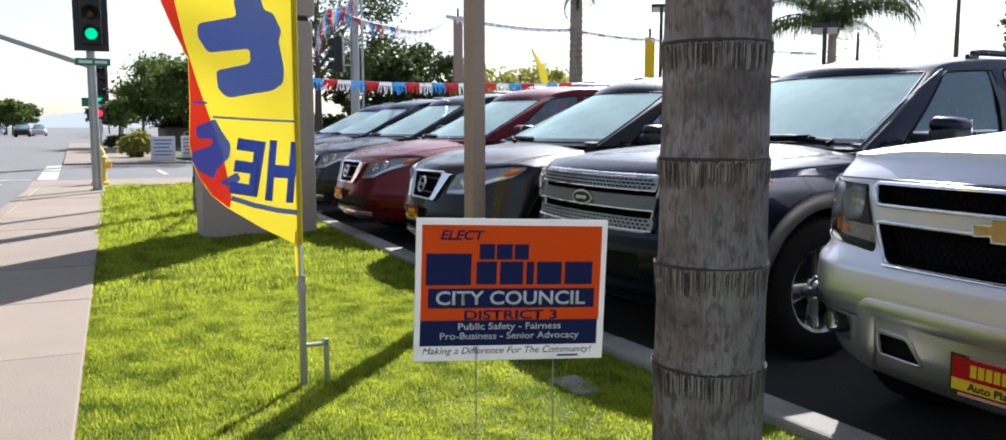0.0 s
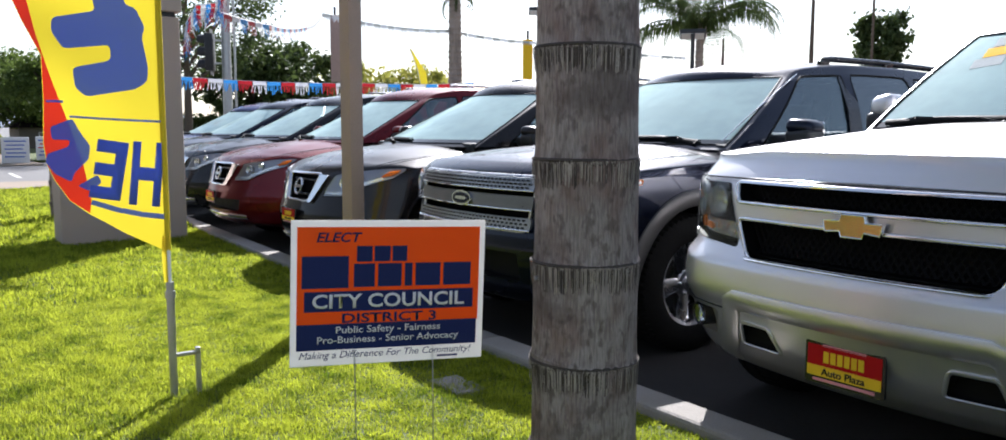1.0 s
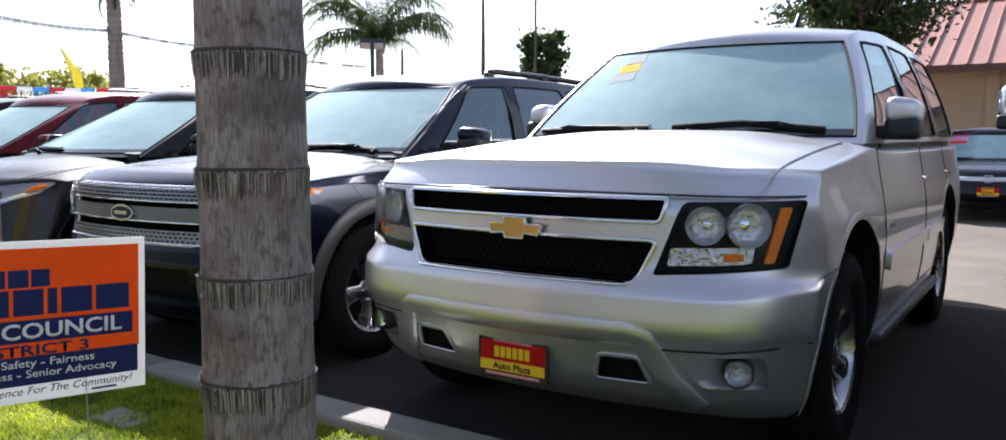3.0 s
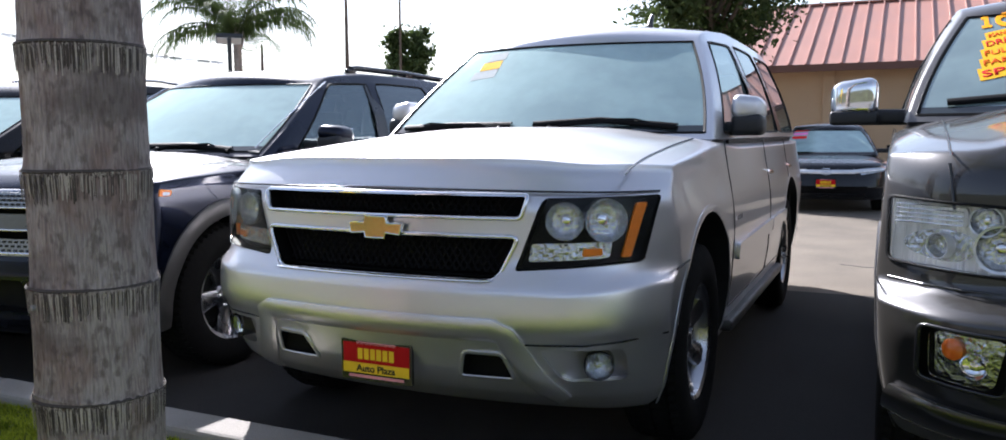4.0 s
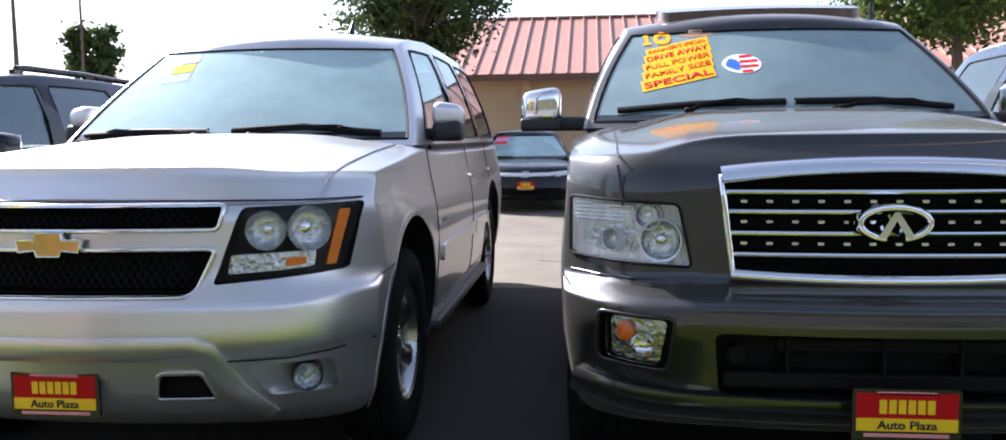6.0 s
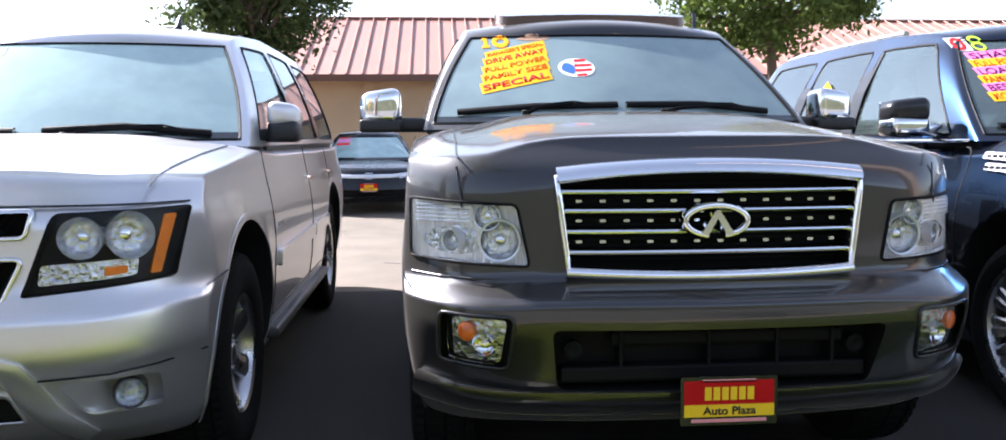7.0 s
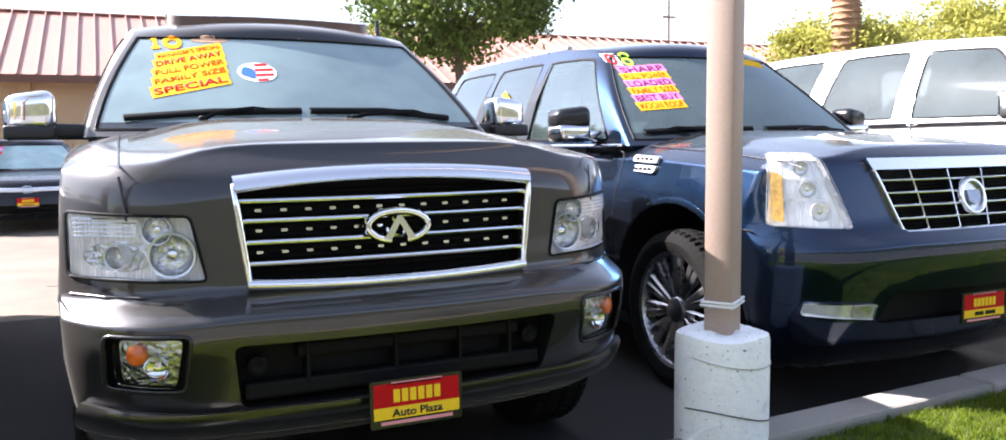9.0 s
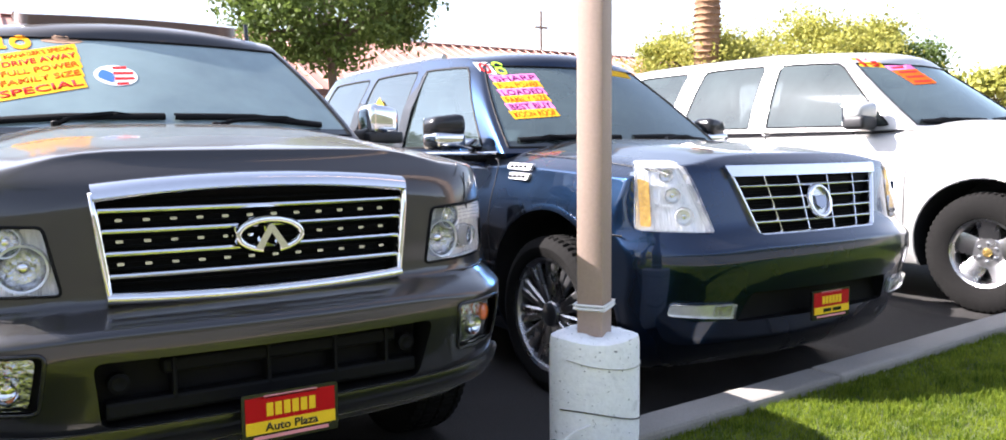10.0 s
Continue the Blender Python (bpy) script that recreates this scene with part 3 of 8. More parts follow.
def blades(name, label, areas, seed, mat=GRASSM):
    """Mown grass: many thin bent blades in given rectangles (x0, y0, x1, y1, per square metre, length)."""
    rs = np.random.RandomState(seed)
    vs, fs, base = [], [], 0
    for x0, y0, x1, y1, dens, ln in areas:
        n = int((x1 - x0) * (y1 - y0) * dens)
        px, py = rs.uniform(x0, x1, n), rs.uniform(y0, y1, n)
        lo = np.maximum(y0, -0.25 - 0.037 * px - 0.025 + 0.02 * np.sin(px * 9) * np.sin(px * 23 + 1))
        hi = np.interp(px, (-18.5, -10.3, -3.7, 45), (2.86, 2.56, 2.335, 2.335)) - 0.005
        py = lo + (py - y0) / (y1 - y0) * (hi - lo)
        patch = 0.75 + 0.5 * (np.sin(px * 2.1 + 1.3 * np.sin(py * 3.1)) * np.sin(py * 2.7 + px * 0.8) * 0.5 + 0.5)
        tuft = 1.0 + 0.28 * np.sin(px * 17 + 2 * np.sin(py * 7)) * np.sin(py * 21 + 2 * np.sin(px * 9))
        h = ln * rs.uniform(0.5, 1.2, n) * patch * tuft
        az, lean = rs.uniform(0, 2 * math.pi, n), rs.uniform(0.15, 0.75, n)
        w = ln * rs.uniform(0.045, 0.08, n)
        dx, dy = np.cos(az), np.sin(az)
        z0 = LAWN_Z - 0.035 + np.interp(px, (1.5, 6.0, 45), (0.0, 0.15, 0.17))
        a = np.stack([px - dy * w, py + dx * w, z0 + 0 * px], 1)
        b = np.stack([px + dy * w, py - dx * w, z0 + 0 * px], 1)
        mx, my, mz = px + dx * h * lean * 0.3, py + dy * h * lean * 0.3, z0 + h * 0.6
        c = np.stack([mx + dy * w * 0.8, my - dx * w * 0.8, mz], 1)
        d = np.stack([mx - dy * w * 0.8, my + dx * w * 0.8, mz], 1)
        e = np.stack([px + dx * h * lean, py + dy * h * lean, z0 + h * (1.05 - 0.35 * lean)], 1)
        vs.append(np.stack([a, b, c, d, e], 1).reshape(-1, 3))
        i = base + np.arange(n) * 5
        fs += list(zip(i, i + 1, i + 2, i + 3)) + list(zip(i + 3, i + 2, i + 4))
        base += n * 5
    ob = raw_mesh(name, np.concatenate(vs).tolist(), [tuple(int(k) for k in f) for f in fs], mat)
    return tagged(ob, label, "grass", kind="stuff")


blades("grass", "bright green mown lawn grass in sun and shade",
       [(-6.2, -0.3, -1.0, 2.35, 24000, 0.030), (-10, -0.2, -6.2, 2.35, 5500, 0.050), (-18.2, 0.0, -10, 2.6, 1700, 0.08), (-1.0, -0.3, 2.0, 2.35, 9000, 0.036)], 5)
blades("grass", "deep green mown lawn grass beside the kerb, with dimmer light put into its colour", [(1.3, -0.5, 6.5, 2.35, 15000, 0.034), (6.5, -0.6, 10, 2.35, 3500, 0.06)], 6, GRASSD)
# Unseen wall, added so the car fronts reflect something dark below the sky.
tagged(part("wall_across_street", box(-90, -27, -0.1, 60, -24, 7.5, 0.3), material("reflection_wall_dark", (0.055, 0.06, 0.035), 0.95, 0, var=0.5, scale=0.35, fine=3.0, bump=1.0, stain=0.4)), "unseen plain dark wall added across the street to darken reflections", "wall", kind="structure")
# ---- cars ----
# A car's own axes: x to its left side, y from the front bumper backwards, z up.
def grid_shell(us, vs, ws, pos, skip=None, mark=None):
    """The skin of a box of grid lines, bent by pos(u, v, w). skip(face, i, j) leaves out a cell."""
    bm = bmesh.new()
    seen = {}

    def vert(i, j, k):
        if (i, j, k) not in seen:
            seen[i, j, k] = bm.verts.new(pos(us[i], j, ws[k]))
        return seen[i, j, k]
    I, J, K = len(us) - 1, len(vs) - 1, len(ws) - 1
    for side in ("front", "rear", "left", "right", "top", "bottom"):
        A, B = {"f": (I, K), "r": (I, K), "l": (J, K), "t": (I, J), "b": (I, J)}.get(side[0], (I, K)) if side != "right" else (J, K)
        for a in range(A):
            for b in range(B):
                if skip and skip(side, a, b):
                    continue
                cs = ((a, b), (a + 1, b), (a + 1, b + 1), (a, b + 1))
                f = {"front": lambda p, q: (p, 0, q), "rear": lambda p, q: (p, J, q), "left": lambda p, q: (0, p, q), "right": lambda p, q: (I, p, q),
                     "top": lambda p, q: (p, q, K), "bottom": lambda p, q: (p, q, 0)}[side]
                fc = bm.faces.new([vert(*f(p, q)) for p, q in cs])
                if mark:
                    fc.material_index = mark(a, b)
    bmesh.ops.recalc_face_normals(bm, faces=bm.faces)
    return bm


def crease_corners(bm, faces):
    """Keeps the corners of openings crisp: vertices on the rim that touch so many faces."""
    lay = bm.verts.layers.float.new("crease_vert")
    for v in bm.verts:
        if v.is_boundary and len(v.link_faces) == faces:
            v[lay] = 0.45
    return bm


def rim_loops(me):
    """The outline of an open mesh, as closed runs of points."""
    bm = bmesh.new()
    bm.from_mesh(me)
    todo, out = {e for e in bm.edges if e.is_boundary}, []
    while todo:
        e = todo.pop()
        start, v, run = e.verts[0], e.verts[1], [e.verts[0].co.copy()]
        while v is not start:
            run.append(v.co.copy())
            e = next((q for q in v.link_edges if q in todo), None)
            if e is None:
                break
            todo.discard(e)
            v = e.other_vert(v)
        out.append(run)
    bm.free()
    return out


def applied(bm, mats, subsurf=0, solid=0.0, cutters=(), angle=35):
    """The mesh after subdivision, thickening and cutting; the cutters are thrown away."""
    me = bpy.data.meshes.new("tmp")
    bm.to_mesh(me)
    bm.free()
    for m in mats:
        me.materials.append(m)
    ob = new("tmp", me)
    junk = [ob]
    if subsurf:
        md = ob.modifiers.new("s", "SUBSURF")
        md.levels = md.render_levels = subsurf
    if solid:
        md = ob.modifiers.new("t", "SOLIDIFY")
        md.thickness, md.offset = solid, -1
    for cb, cm in cutters:
        cme = bpy.data.meshes.new("cut")
        cb.to_mesh(cme)
        cb.free()
        cme.materials.append(cm)
        co = new("cut", cme)
        junk.append(co)
        md = ob.modifiers.new("b", "BOOLEAN")
        md.object, md.operation, md.solver = co, "DIFFERENCE", "EXACT"
        md.material_mode = "TRANSFER"
    out = bpy.data.meshes.new_from_object(ob.evaluated_get(bpy.context.evaluated_depsgraph_get()))
    for o in junk:
        d = o.data
        bpy.data.objects.remove(o)
        bpy.data.meshes.remove(d)
    out.shade_smooth()
    out.set_sharp_from_angle(angle=radians(angle))
    return out


def link_mesh(name, me, parent, label=""):
    me.name = name
    ob = new(name, me)
    ob.parent = parent
    if label:
        ob["label"] = label
    return ob


def prism_y(poly, y0, y1):
    back = y1 if callable(y1) else (lambda x, z: y1)
    bm = bmesh.new()
    a = [bm.verts.new((p[0], y0, p[1])) for p in poly]
    b = [bm.verts.new((p[0], back(p[0], p[1]), p[1])) for p in poly]
    bm.faces.new(a)
    bm.faces.new(b)
    for i in range(len(poly)):
        j = (i + 1) % len(poly)
        bm.faces.new((a[i], a[j], b[j], b[i]))
    bmesh.ops.recalc_face_normals(bm, faces=bm.faces)
    return bm


def mirror_x(poly):
    return [(-p[0], p[1]) for p in poly][::-1]


class Car:
    """The surfaces of one car: front y(x, z), flank x(y, z), top z(x, y), windshield and cabin."""

    def __init__(c, name, label, paintwork, m, **s):
        c.s, c.mat = s, paintwork
        c.root = holder(name, label, "car", m, s.get("group", ""))
        c.prof, c.hwz, c.hood = table(s["prof"]), table(s["half"]), table(s["hood"])
        c.ws_tree = None
        c.wmax = max(h for _, h in s["half"])

    def yf(c, x, z):
        q = min(1.06, abs(x) / c.wmax)
        return c.prof(z) + c.s["sweep"] * q ** 2.2 + c.s["corner"] * max(0, (q - 0.7) / 0.3) ** 2.2

    def hw(c, y, z):
        t, r = max(0, 1 - y / 1.1), max(0, (y - (c.s["L"] - 0.8)) / 0.8)
        return c.hwz(z) * (1 - c.s.get("nose", 0.03) * t * t - 0.06 * r * r)

    def zt(c, x, y):
        h = c.hood(y)
        q = abs(x) / c.hwz(h)
        return h - c.s["crown"] * q * q - c.s.get("edge", 0.03) * max(0, (q - 0.78) / 0.22) ** 2 + c.s.get("bulge", 0) * (1 / (1 + math.exp((q - 0.62) * 40)))

    def front(c, x, z, off=0.0):
        e = 0.004
        fx = (c.yf(x + e, z) - c.yf(x - e, z)) / (2 * e)
        n = Vector((fx, -1, 0)).normalized()
        return Vector((x, c.yf(x, z), z)) + n * off

    def sunk(c, x):
        """How deep a lamp's inside lies behind the skin."""
        return 0.055 * min(1.0, max(0.06, (0.975 - abs(x)) / 0.12))

    def inner(c, x, z, off=0.0):
        return c.front(x, z, off - c.sunk(x))

    def side(c, s):
        return lambda y, z, off=0.0: Vector((s * (c.hw(y, z) + off), y, z))

    def top(c, x, y, off=0.0):
        e = 0.01
        n = Vector((-(c.zt(x + e, y) - c.zt(x - e, y)) / (2 * e), -(c.zt(x, y + e) - c.zt(x, y - e)) / (2 * e), 1)).normalized()
        return Vector((x, y, c.zt(x, y))) + n * off

    def cabpos(c, u, j, w):
        k = c.s["cabin"]
        yb, yt = k["yb"], k["yt"]
        n = len(yb) - 1
        v = j / n
        x = u * ((k["wb"] + (k["wt"] - k["wb"]) * w) + k.get("round", 0.035) * math.sin(math.pi * min(1.0, w))) * (1 - k.get("nose", 0.03) * (1 - v) ** 3 - k.get("tail", 0.04) * v ** 4)
        y = yb[j] + (yt[j] - yb[j]) * w + k.get("bow", 0.16) * u * u * ((1 - v) ** 5 - 0.6 * v ** 6) - k.get("bow", 0.16) * 0.35 * (1 - v) ** 5
        zr = k["zr"][j] if isinstance(k["zr"], (list, tuple)) else k["zr"]
        z = k["zb"] + (zr - k["zb"]) * w + (k.get("crown", 0.05) * (1 - u * u) if w > 0.97 else 0)
        return Vector((x, y, z))

    def screen(c, x, z, off=0.0):
        """The windshield's surface."""
        k = c.s["cabin"]
        zr = k["zr"][0] if isinstance(k["zr"], (list, tuple)) else k["zr"]

        def y_at(x, z):
            w = (z - k["zb"]) / (zr - k["zb"])
            u = x / ((k["wb"] + (k["wt"] - k["wb"]) * w) * (1 - k.get("nose", 0.03)))
            return k["yb"][0] + (k["yt"][0] - k["yb"][0]) * w + k.get("bow", 0.16) * (u * u - 0.35)
        if c.ws_tree is not None:
            loc, nr, _i, _d = c.ws_tree.ray_cast(Vector((x, y_at(x, z) - 0.4, z)), Vector((0, 1, 0)))
            if loc is not None:
                return loc + nr * (-1 if nr.y > 0 else 1) * off
        e = 0.01
        n = Vector(((y_at(x + e, z) - y_at(x - e, z)) / (2 * e), -1, (y_at(x, z + e) - y_at(x, z - e)) / (2 * e))).normalized()
        return Vector((x, y_at(x, z), z)) + n * off

    def cabside(c, s):
        k = c.s["cabin"]
        zr = k["zr"][1] if isinstance(k["zr"], (list, tuple)) else k["zr"]

        def f(y, z, off=0.0):
            w = (z - k["zb"]) / (zr - k["zb"])
            return Vector((s * (k["wb"] + (k["wt"] - k["wb"]) * w + k.get("round", 0.035) * math.sin(math.pi * min(1.0, w)) - 0.012 + off), y, z))
        return f

    def build(c, pockets=(), detail=1):
        s = c.s
        L, zb = s["L"], s["zb"]
        us = [-1, -0.985, -0.93, -0.85, -0.74, -0.6, -0.45, -0.3, -0.15, 0, 0.15, 0.3, 0.45, 0.6, 0.74, 0.85, 0.93, 0.985, 1]
        vs = [0, 0.003, 0.010, 0.022, 0.04, 0.065, 0.09, 0.12, 0.15, 0.18, 0.21, 0.24, 0.27, 0.3, 0.36, 0.44, 0.52, 0.6, 0.68, 0.76, 0.84, 0.9, 0.95, 0.985, 0.997, 1]
        ws = [0, 0.03, 0.09, 0.15, 0.21, 0.27, 0.33, 0.39, 0.45, 0.51, 0.56, 0.60, 0.64, 0.68, 0.73, 0.78, 0.83, 0.88, 0.93, 0.97, 0.992, 1]

        z_lip = c.zt(0, 0.2)
        ws = sorted(set(ws) | {min(0.985, max(0.01, (z - zb) / (z_lip - zb))) for z, _ in s["prof"][1:-1]})
        ws = [w for i, w in enumerate(ws) if i == 0 or w - ws[i - 1] > 0.008 or w == 1]

        def pos(u, j, w):
            v = vs[j]
            y, x, z = v * L, u * 0.9, zb + w * 0.8
            for _ in range(4):
                x = u * c.hw(y, z)
                z = zb + w * (c.zt(x, y) - zb)
                f = c.yf(x, z)
                y = f + v * (L - 0.06 * u * u - 0.04 * abs(2 * w - 1) - f)
            return Vector((x, y, z))
        bm = grid_shell(us, vs, ws, pos)
        arches = bmesh.new()
        for y in (s["front_axle"], s["front_axle"] + s["base"]):
            for sx in (-1, 1):
                lathe([(s["arch"], 0.58 * sx), (s["arch"], 1.25 * sx)], 40, "x", arches, Matrix.Translation((0, y, s["R"] + 0.02)))
        cutters = [(arches, BLACK)]
        for pk in pockets:
            cutters.append((prism_y(pk[0], -0.3, pk[1]), pk[2] if len(pk) > 2 else LAMPBLACK))
        c.body = link_mesh("body", applied(bm, [c.mat, BLACK], 1 if detail else 0, 0, cutters), c.root)
        for sx in (-1, 1):
            for y in (s["front_axle"], s["front_axle"] + s["base"]):
                zc = s["R"] + 0.02
                low = max(-0.75, (zb + 0.03 - zc) / s["arch"])
                a0 = math.asin(low)
                arc = [(y + (s["arch"] + 0.012) * math.cos(a), zc + (s["arch"] + 0.012) * math.sin(a)) for a in np.linspace(a0, math.pi - a0, 26)]
                part("wheel_arch_lip", sweep(arc, c.side(sx), s.get("lip", 0.018), s.get("lip_out", 0.006), closed=False, step=0.2), s.get("lip_mat", c.mat), c.body, smooth=50)
        # cabin
        k = s["cabin"]
        cu = [-1, -0.982, -0.955, -0.932, -0.6, -0.3, 0, 0.3, 0.6, 0.932, 0.955, 0.982, 1]
        cw = [0, 0.05, 0.09, 0.30, 0.60, 0.88, 0.925, 0.95, 1]
        n = len(k["yb"]) - 1
        vv = list(range(n + 1))
        panes = k["panes"]

        def kind(side, a, b):
            if side == "front":
                return "windshield" if 2 <= a < len(cu) - 3 and 1 <= b < 7 else ""
            if side == "rear":
                return "rear_window" if 3 <= a < len(cu) - 4 and 1 <= b < 5 else ""
            if side in ("left", "right"):
                if 1 <= b < 5:
                    for p0, p1, nm, gl in panes:
                        if p0 <= a < p1:
                            return nm
            return ""
        lv = 2 if detail else 1
        frame_bm = crease_corners(grid_shell(cu, vv, cw, c.cabpos, lambda sd_, a, b: sd_ == "bottom" or kind(sd_, a, b)), 3)
        c.cab = link_mesh("cabin_frame", applied(frame_bm, [c.mat], lv, 0.035), c.root)
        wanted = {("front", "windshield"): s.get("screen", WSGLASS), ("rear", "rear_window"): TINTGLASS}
        for p in panes:
            wanted["left", p[2]] = wanted["right", p[2]] = p[3]
        for (sd_, nm), gl in wanted.items():
            gb = crease_corners(grid_shell(cu, vv, cw, c.cabpos, lambda q, a, b: q != sd_ or kind(q, a, b) != nm,
                                           (lambda a, b: 0 if b >= 2 else 1) if nm == "windshield" else None), 1)
            cen = Vector((0, (k["yb"][0] + k["yb"][-1]) / 2, k["zb"] + 0.2))
            for v in gb.verts:
                v.co += (cen - v.co).normalized() * 0.006
            g = link_mesh("windshield" if nm == "windshield" else "rear_window" if nm == "rear_window" else "side_window", applied(gb, [gl, FRIT], lv), c.root)
            g.visible_shadow = False
            for loop in rim_loops(g.data):
                part("window_seal", tube(loop + loop[:1], 0.009 if detail else 0.012, 5), LAMPBLACK, g, smooth=60)
            if nm == "windshield":
                c.ws_tree = BVHTree.FromPolygons([v.co.copy() for v in g.data.vertices], [tuple(q.vertices) for q in g.data.polygons])
        # dark pillars between the side panes
        for sx, nm in ((-1, "left"), (1, "right")) if s.get("pillar_mat") is not c.mat else ():
            for (a0, a1, *_), (b0, *_r) in zip(panes, panes[1:]):
                f = c.cabside(sx)
                y0b, y1b = k["yb"][a1] - 0.01, k["yb"][b0] + 0.01
                y0t, y1t = k["yt"][a1] - 0.01, k["yt"][b0] + 0.01
                zr = k["zr"][a1] if isinstance(k["zr"], (list, tuple)) else k["zr"]
                zl, zh = k["zb"] + 0.06 * (zr - k["zb"]), k["zb"] + 0.88 * (zr - k["zb"])
                lerp = lambda p, q, w: p + (q - p) * w
                part("pillar_trim", panel([(lerp(y0b, y0t, 0.06), zl), (lerp(y1b, y1t, 0.06), zl), (lerp(y1b, y1t, 0.88), zh), (lerp(y0b, y0t, 0.88), zh)], f, 0.008, 0.008, 0.2), s.get("pillar_mat", SATIN), c.cab)
        # inside
        y0, y1 = k["yb"][0], k["yb"][-1]
        dash = box(-k["wb"] + 0.06, y0 + 0.12, k["zb"] - 0.05, k["wb"] - 0.06, y0 + 0.62, k["zb"] + 0.035, 0.03)
        part("dashboard", dash, SHADE, c.root, smooth=40)
        part("cabin_floor", box(-k["wb"] + 0.05, y0 + 0.62, k["zb"] - 0.05, k["wb"] - 0.05, y1 - 0.25, k["zb"] + 0.012), SEATM, c.root)
        if detail:
            for sx in (-0.38, 0.38):
                for y, h in ((y0 + 1.35, 0.22), (y0 + 2.25, 0.20)):
                    seat = part("seat_back", box(sx - 0.25, y, k["zb"] - 0.04, sx + 0.25, y + 0.13, k["zb"] + h - 0.14, 0.05, 3), SEATM, c.root, smooth=40)
                    part("headrest", box(sx - 0.13, y + 0.02, k["zb"] + h - 0.12, sx + 0.13, y + 0.11, k["zb"] + h + 0.07, 0.04, 3), SEATM, seat, smooth=40)
            ring = [Vector((0.38 + 0.19 * math.cos(a), y0 + 0.72 - 0.08 * math.sin(a), k["zb"] + 0.02 + 0.17 * math.sin(a))) for a in np.linspace(0, 2 * math.pi, 25)]
            part("steering_wheel", tube(ring, 0.014, 6), SEATM, c.root, smooth=60)
            part("rear_view_mirror", box(-0.12, k["yt"][0] + 0.10, k["zb"] + 0.36, 0.12, k["yt"][0] + 0.14, k["zb"] + 0.43, 0.015), SATIN, c.root, smooth=40)
        return c

    def seam(c, pts, fmap, closed=False, w=0.007):
        part("panel_gap", sweep(pts, fmap, w, 0.0025, 0.0008, closed, 0.08), SATIN, c.body)

    def bead(c, name, pts, fmap, w, h, mat, closed=True, off=0.0, parent=None, label=""):
        return part(name, sweep(pts, fmap, w, h, off, closed, 0.05), mat, parent or c.root, label, 50)

    def slab(c, name, poly, fmap, thick, mat, off=0.0, parent=None, label="", step=0.08):
        return part(name, panel(poly, fmap, thick, off, step), mat, parent or c.root, label, 35)

    def plate(c, x, z, w=0.30, h=0.15, y=None):
        fy = min(c.yf(x - w / 2, z), c.yf(x, z), c.yf(x + w / 2, z)) - 0.018 if y is None else y
        f = flat((x, fy, z), (1, 0, 0), (0, 0, 1))
        p = c.slab("dealer_plate", rpoly(quad(0, 0, w, h), 0.008), f, 0.012, SATIN, label="red and yellow dealer plate in a black frame")
        part("plate_face", panel(quad(0, 0.014, w * 0.93, h * 0.66), f, 0.002, 0.012, 1), REDPL, p)
        part("plate_band", panel(quad(0, -h * 0.19, w * 0.93, h * 0.25), f, 0.002, 0.0145, 1), YELPL, p)
        for i in range(6):
            part("lettering_bar", panel(quad(-w * 0.22 + i * w * 0.088, h * 0.16, w * 0.068, h * 0.27), f, 0.0015, 0.0145, 1), YELPL, p)
        if abs(w - 0.30) < 0.001:
            part("lettering", words("Auto Plaza", f, 0, -h * 0.19, w * 0.55, h * 0.17, 0.0012, 0.017, bold=0.02), SATIN, p)
        else:
            part("lettering_bar", panel(quad(-w * 0.13, -h * 0.19, w * 0.2, h * 0.12), f, 0.0015, 0.017, 1), SATIN, p)
            part("lettering_bar", panel(quad(w * 0.13, -h * 0.19, w * 0.23, h * 0.12), f, 0.0015, 0.017, 1), SATIN, p)
        part("lettering_bar", panel(quad(0, -h * 0.40, w * 0.78, h * 0.07), f, 0.0015, 0.0125, 1), PINKINK, p)
        part("lettering_bar", panel(quad(0, h * 0.42, w * 0.55, h * 0.06), f, 0.0015, 0.0125, 1), PINKINK, p)
        return p

    def wheels(c, rim_r, style, tyre_w=0.255, rim_mat=ALLOY, out=0.0):
        s = c.s
        first = None
        for i, y in enumerate((s["front_axle"], s["front_axle"] + s["base"])):
            for sx in (-1, 1):
                m = Matrix.Translation((sx * (s["track"] + out), y, s["R"])) @ (Matrix.Rotation(math.pi, 4, "Z") if sx < 0 else Matrix())
                if first is None:
                    first = make_wheel(c.root, s["R"], rim_r, tyre_w, style, rim_mat)
                    first.matrix_local = m
                else:
                    w2 = copy_thing(first, m)
                    w2.parent = c.root
                    w2.matrix_local = m

    def mirror(c, sx, y, z, w, h, cap, base=BLACK, xin=None, reach=0.10, low=0.055):
        """A door mirror: painted or chrome cap on a dark arm, with its glass."""
        x0 = c.hw(y, c.s["cabin"]["zb"]) - 0.02 if xin is None else xin
        xa, xb = sx * (x0 + reach), sx * (x0 + reach + w)
        arm = part("mirror", box(min(sx * (x0 - 0.05), xa + sx * 0.06), y - 0.03, z - 0.02, max(sx * (x0 - 0.05), xa + sx * 0.06), y + 0.07, z + 0.05, 0.02, 3), base, c.root, "door mirror", 40)
        part("mirror_base", box(min(xa, xb), y - 0.092, z - 0.02, max(xa, xb), y + 0.08, z + low + 0.03, 0.03 if low > 0.03 else 0.015, 3), base, arm, smooth=45)
        cb = box(min(xa, xb), y - 0.10, z + low, max(xa, xb), y + 0.085, z + h, 0.045, 4)
        for v in cb.verts:
            t = abs(v.co.x - xa) / w
            v.co.z = z + 0.03 + (v.co.z - z - 0.03) * (1.0 - 0.16 * t * t)
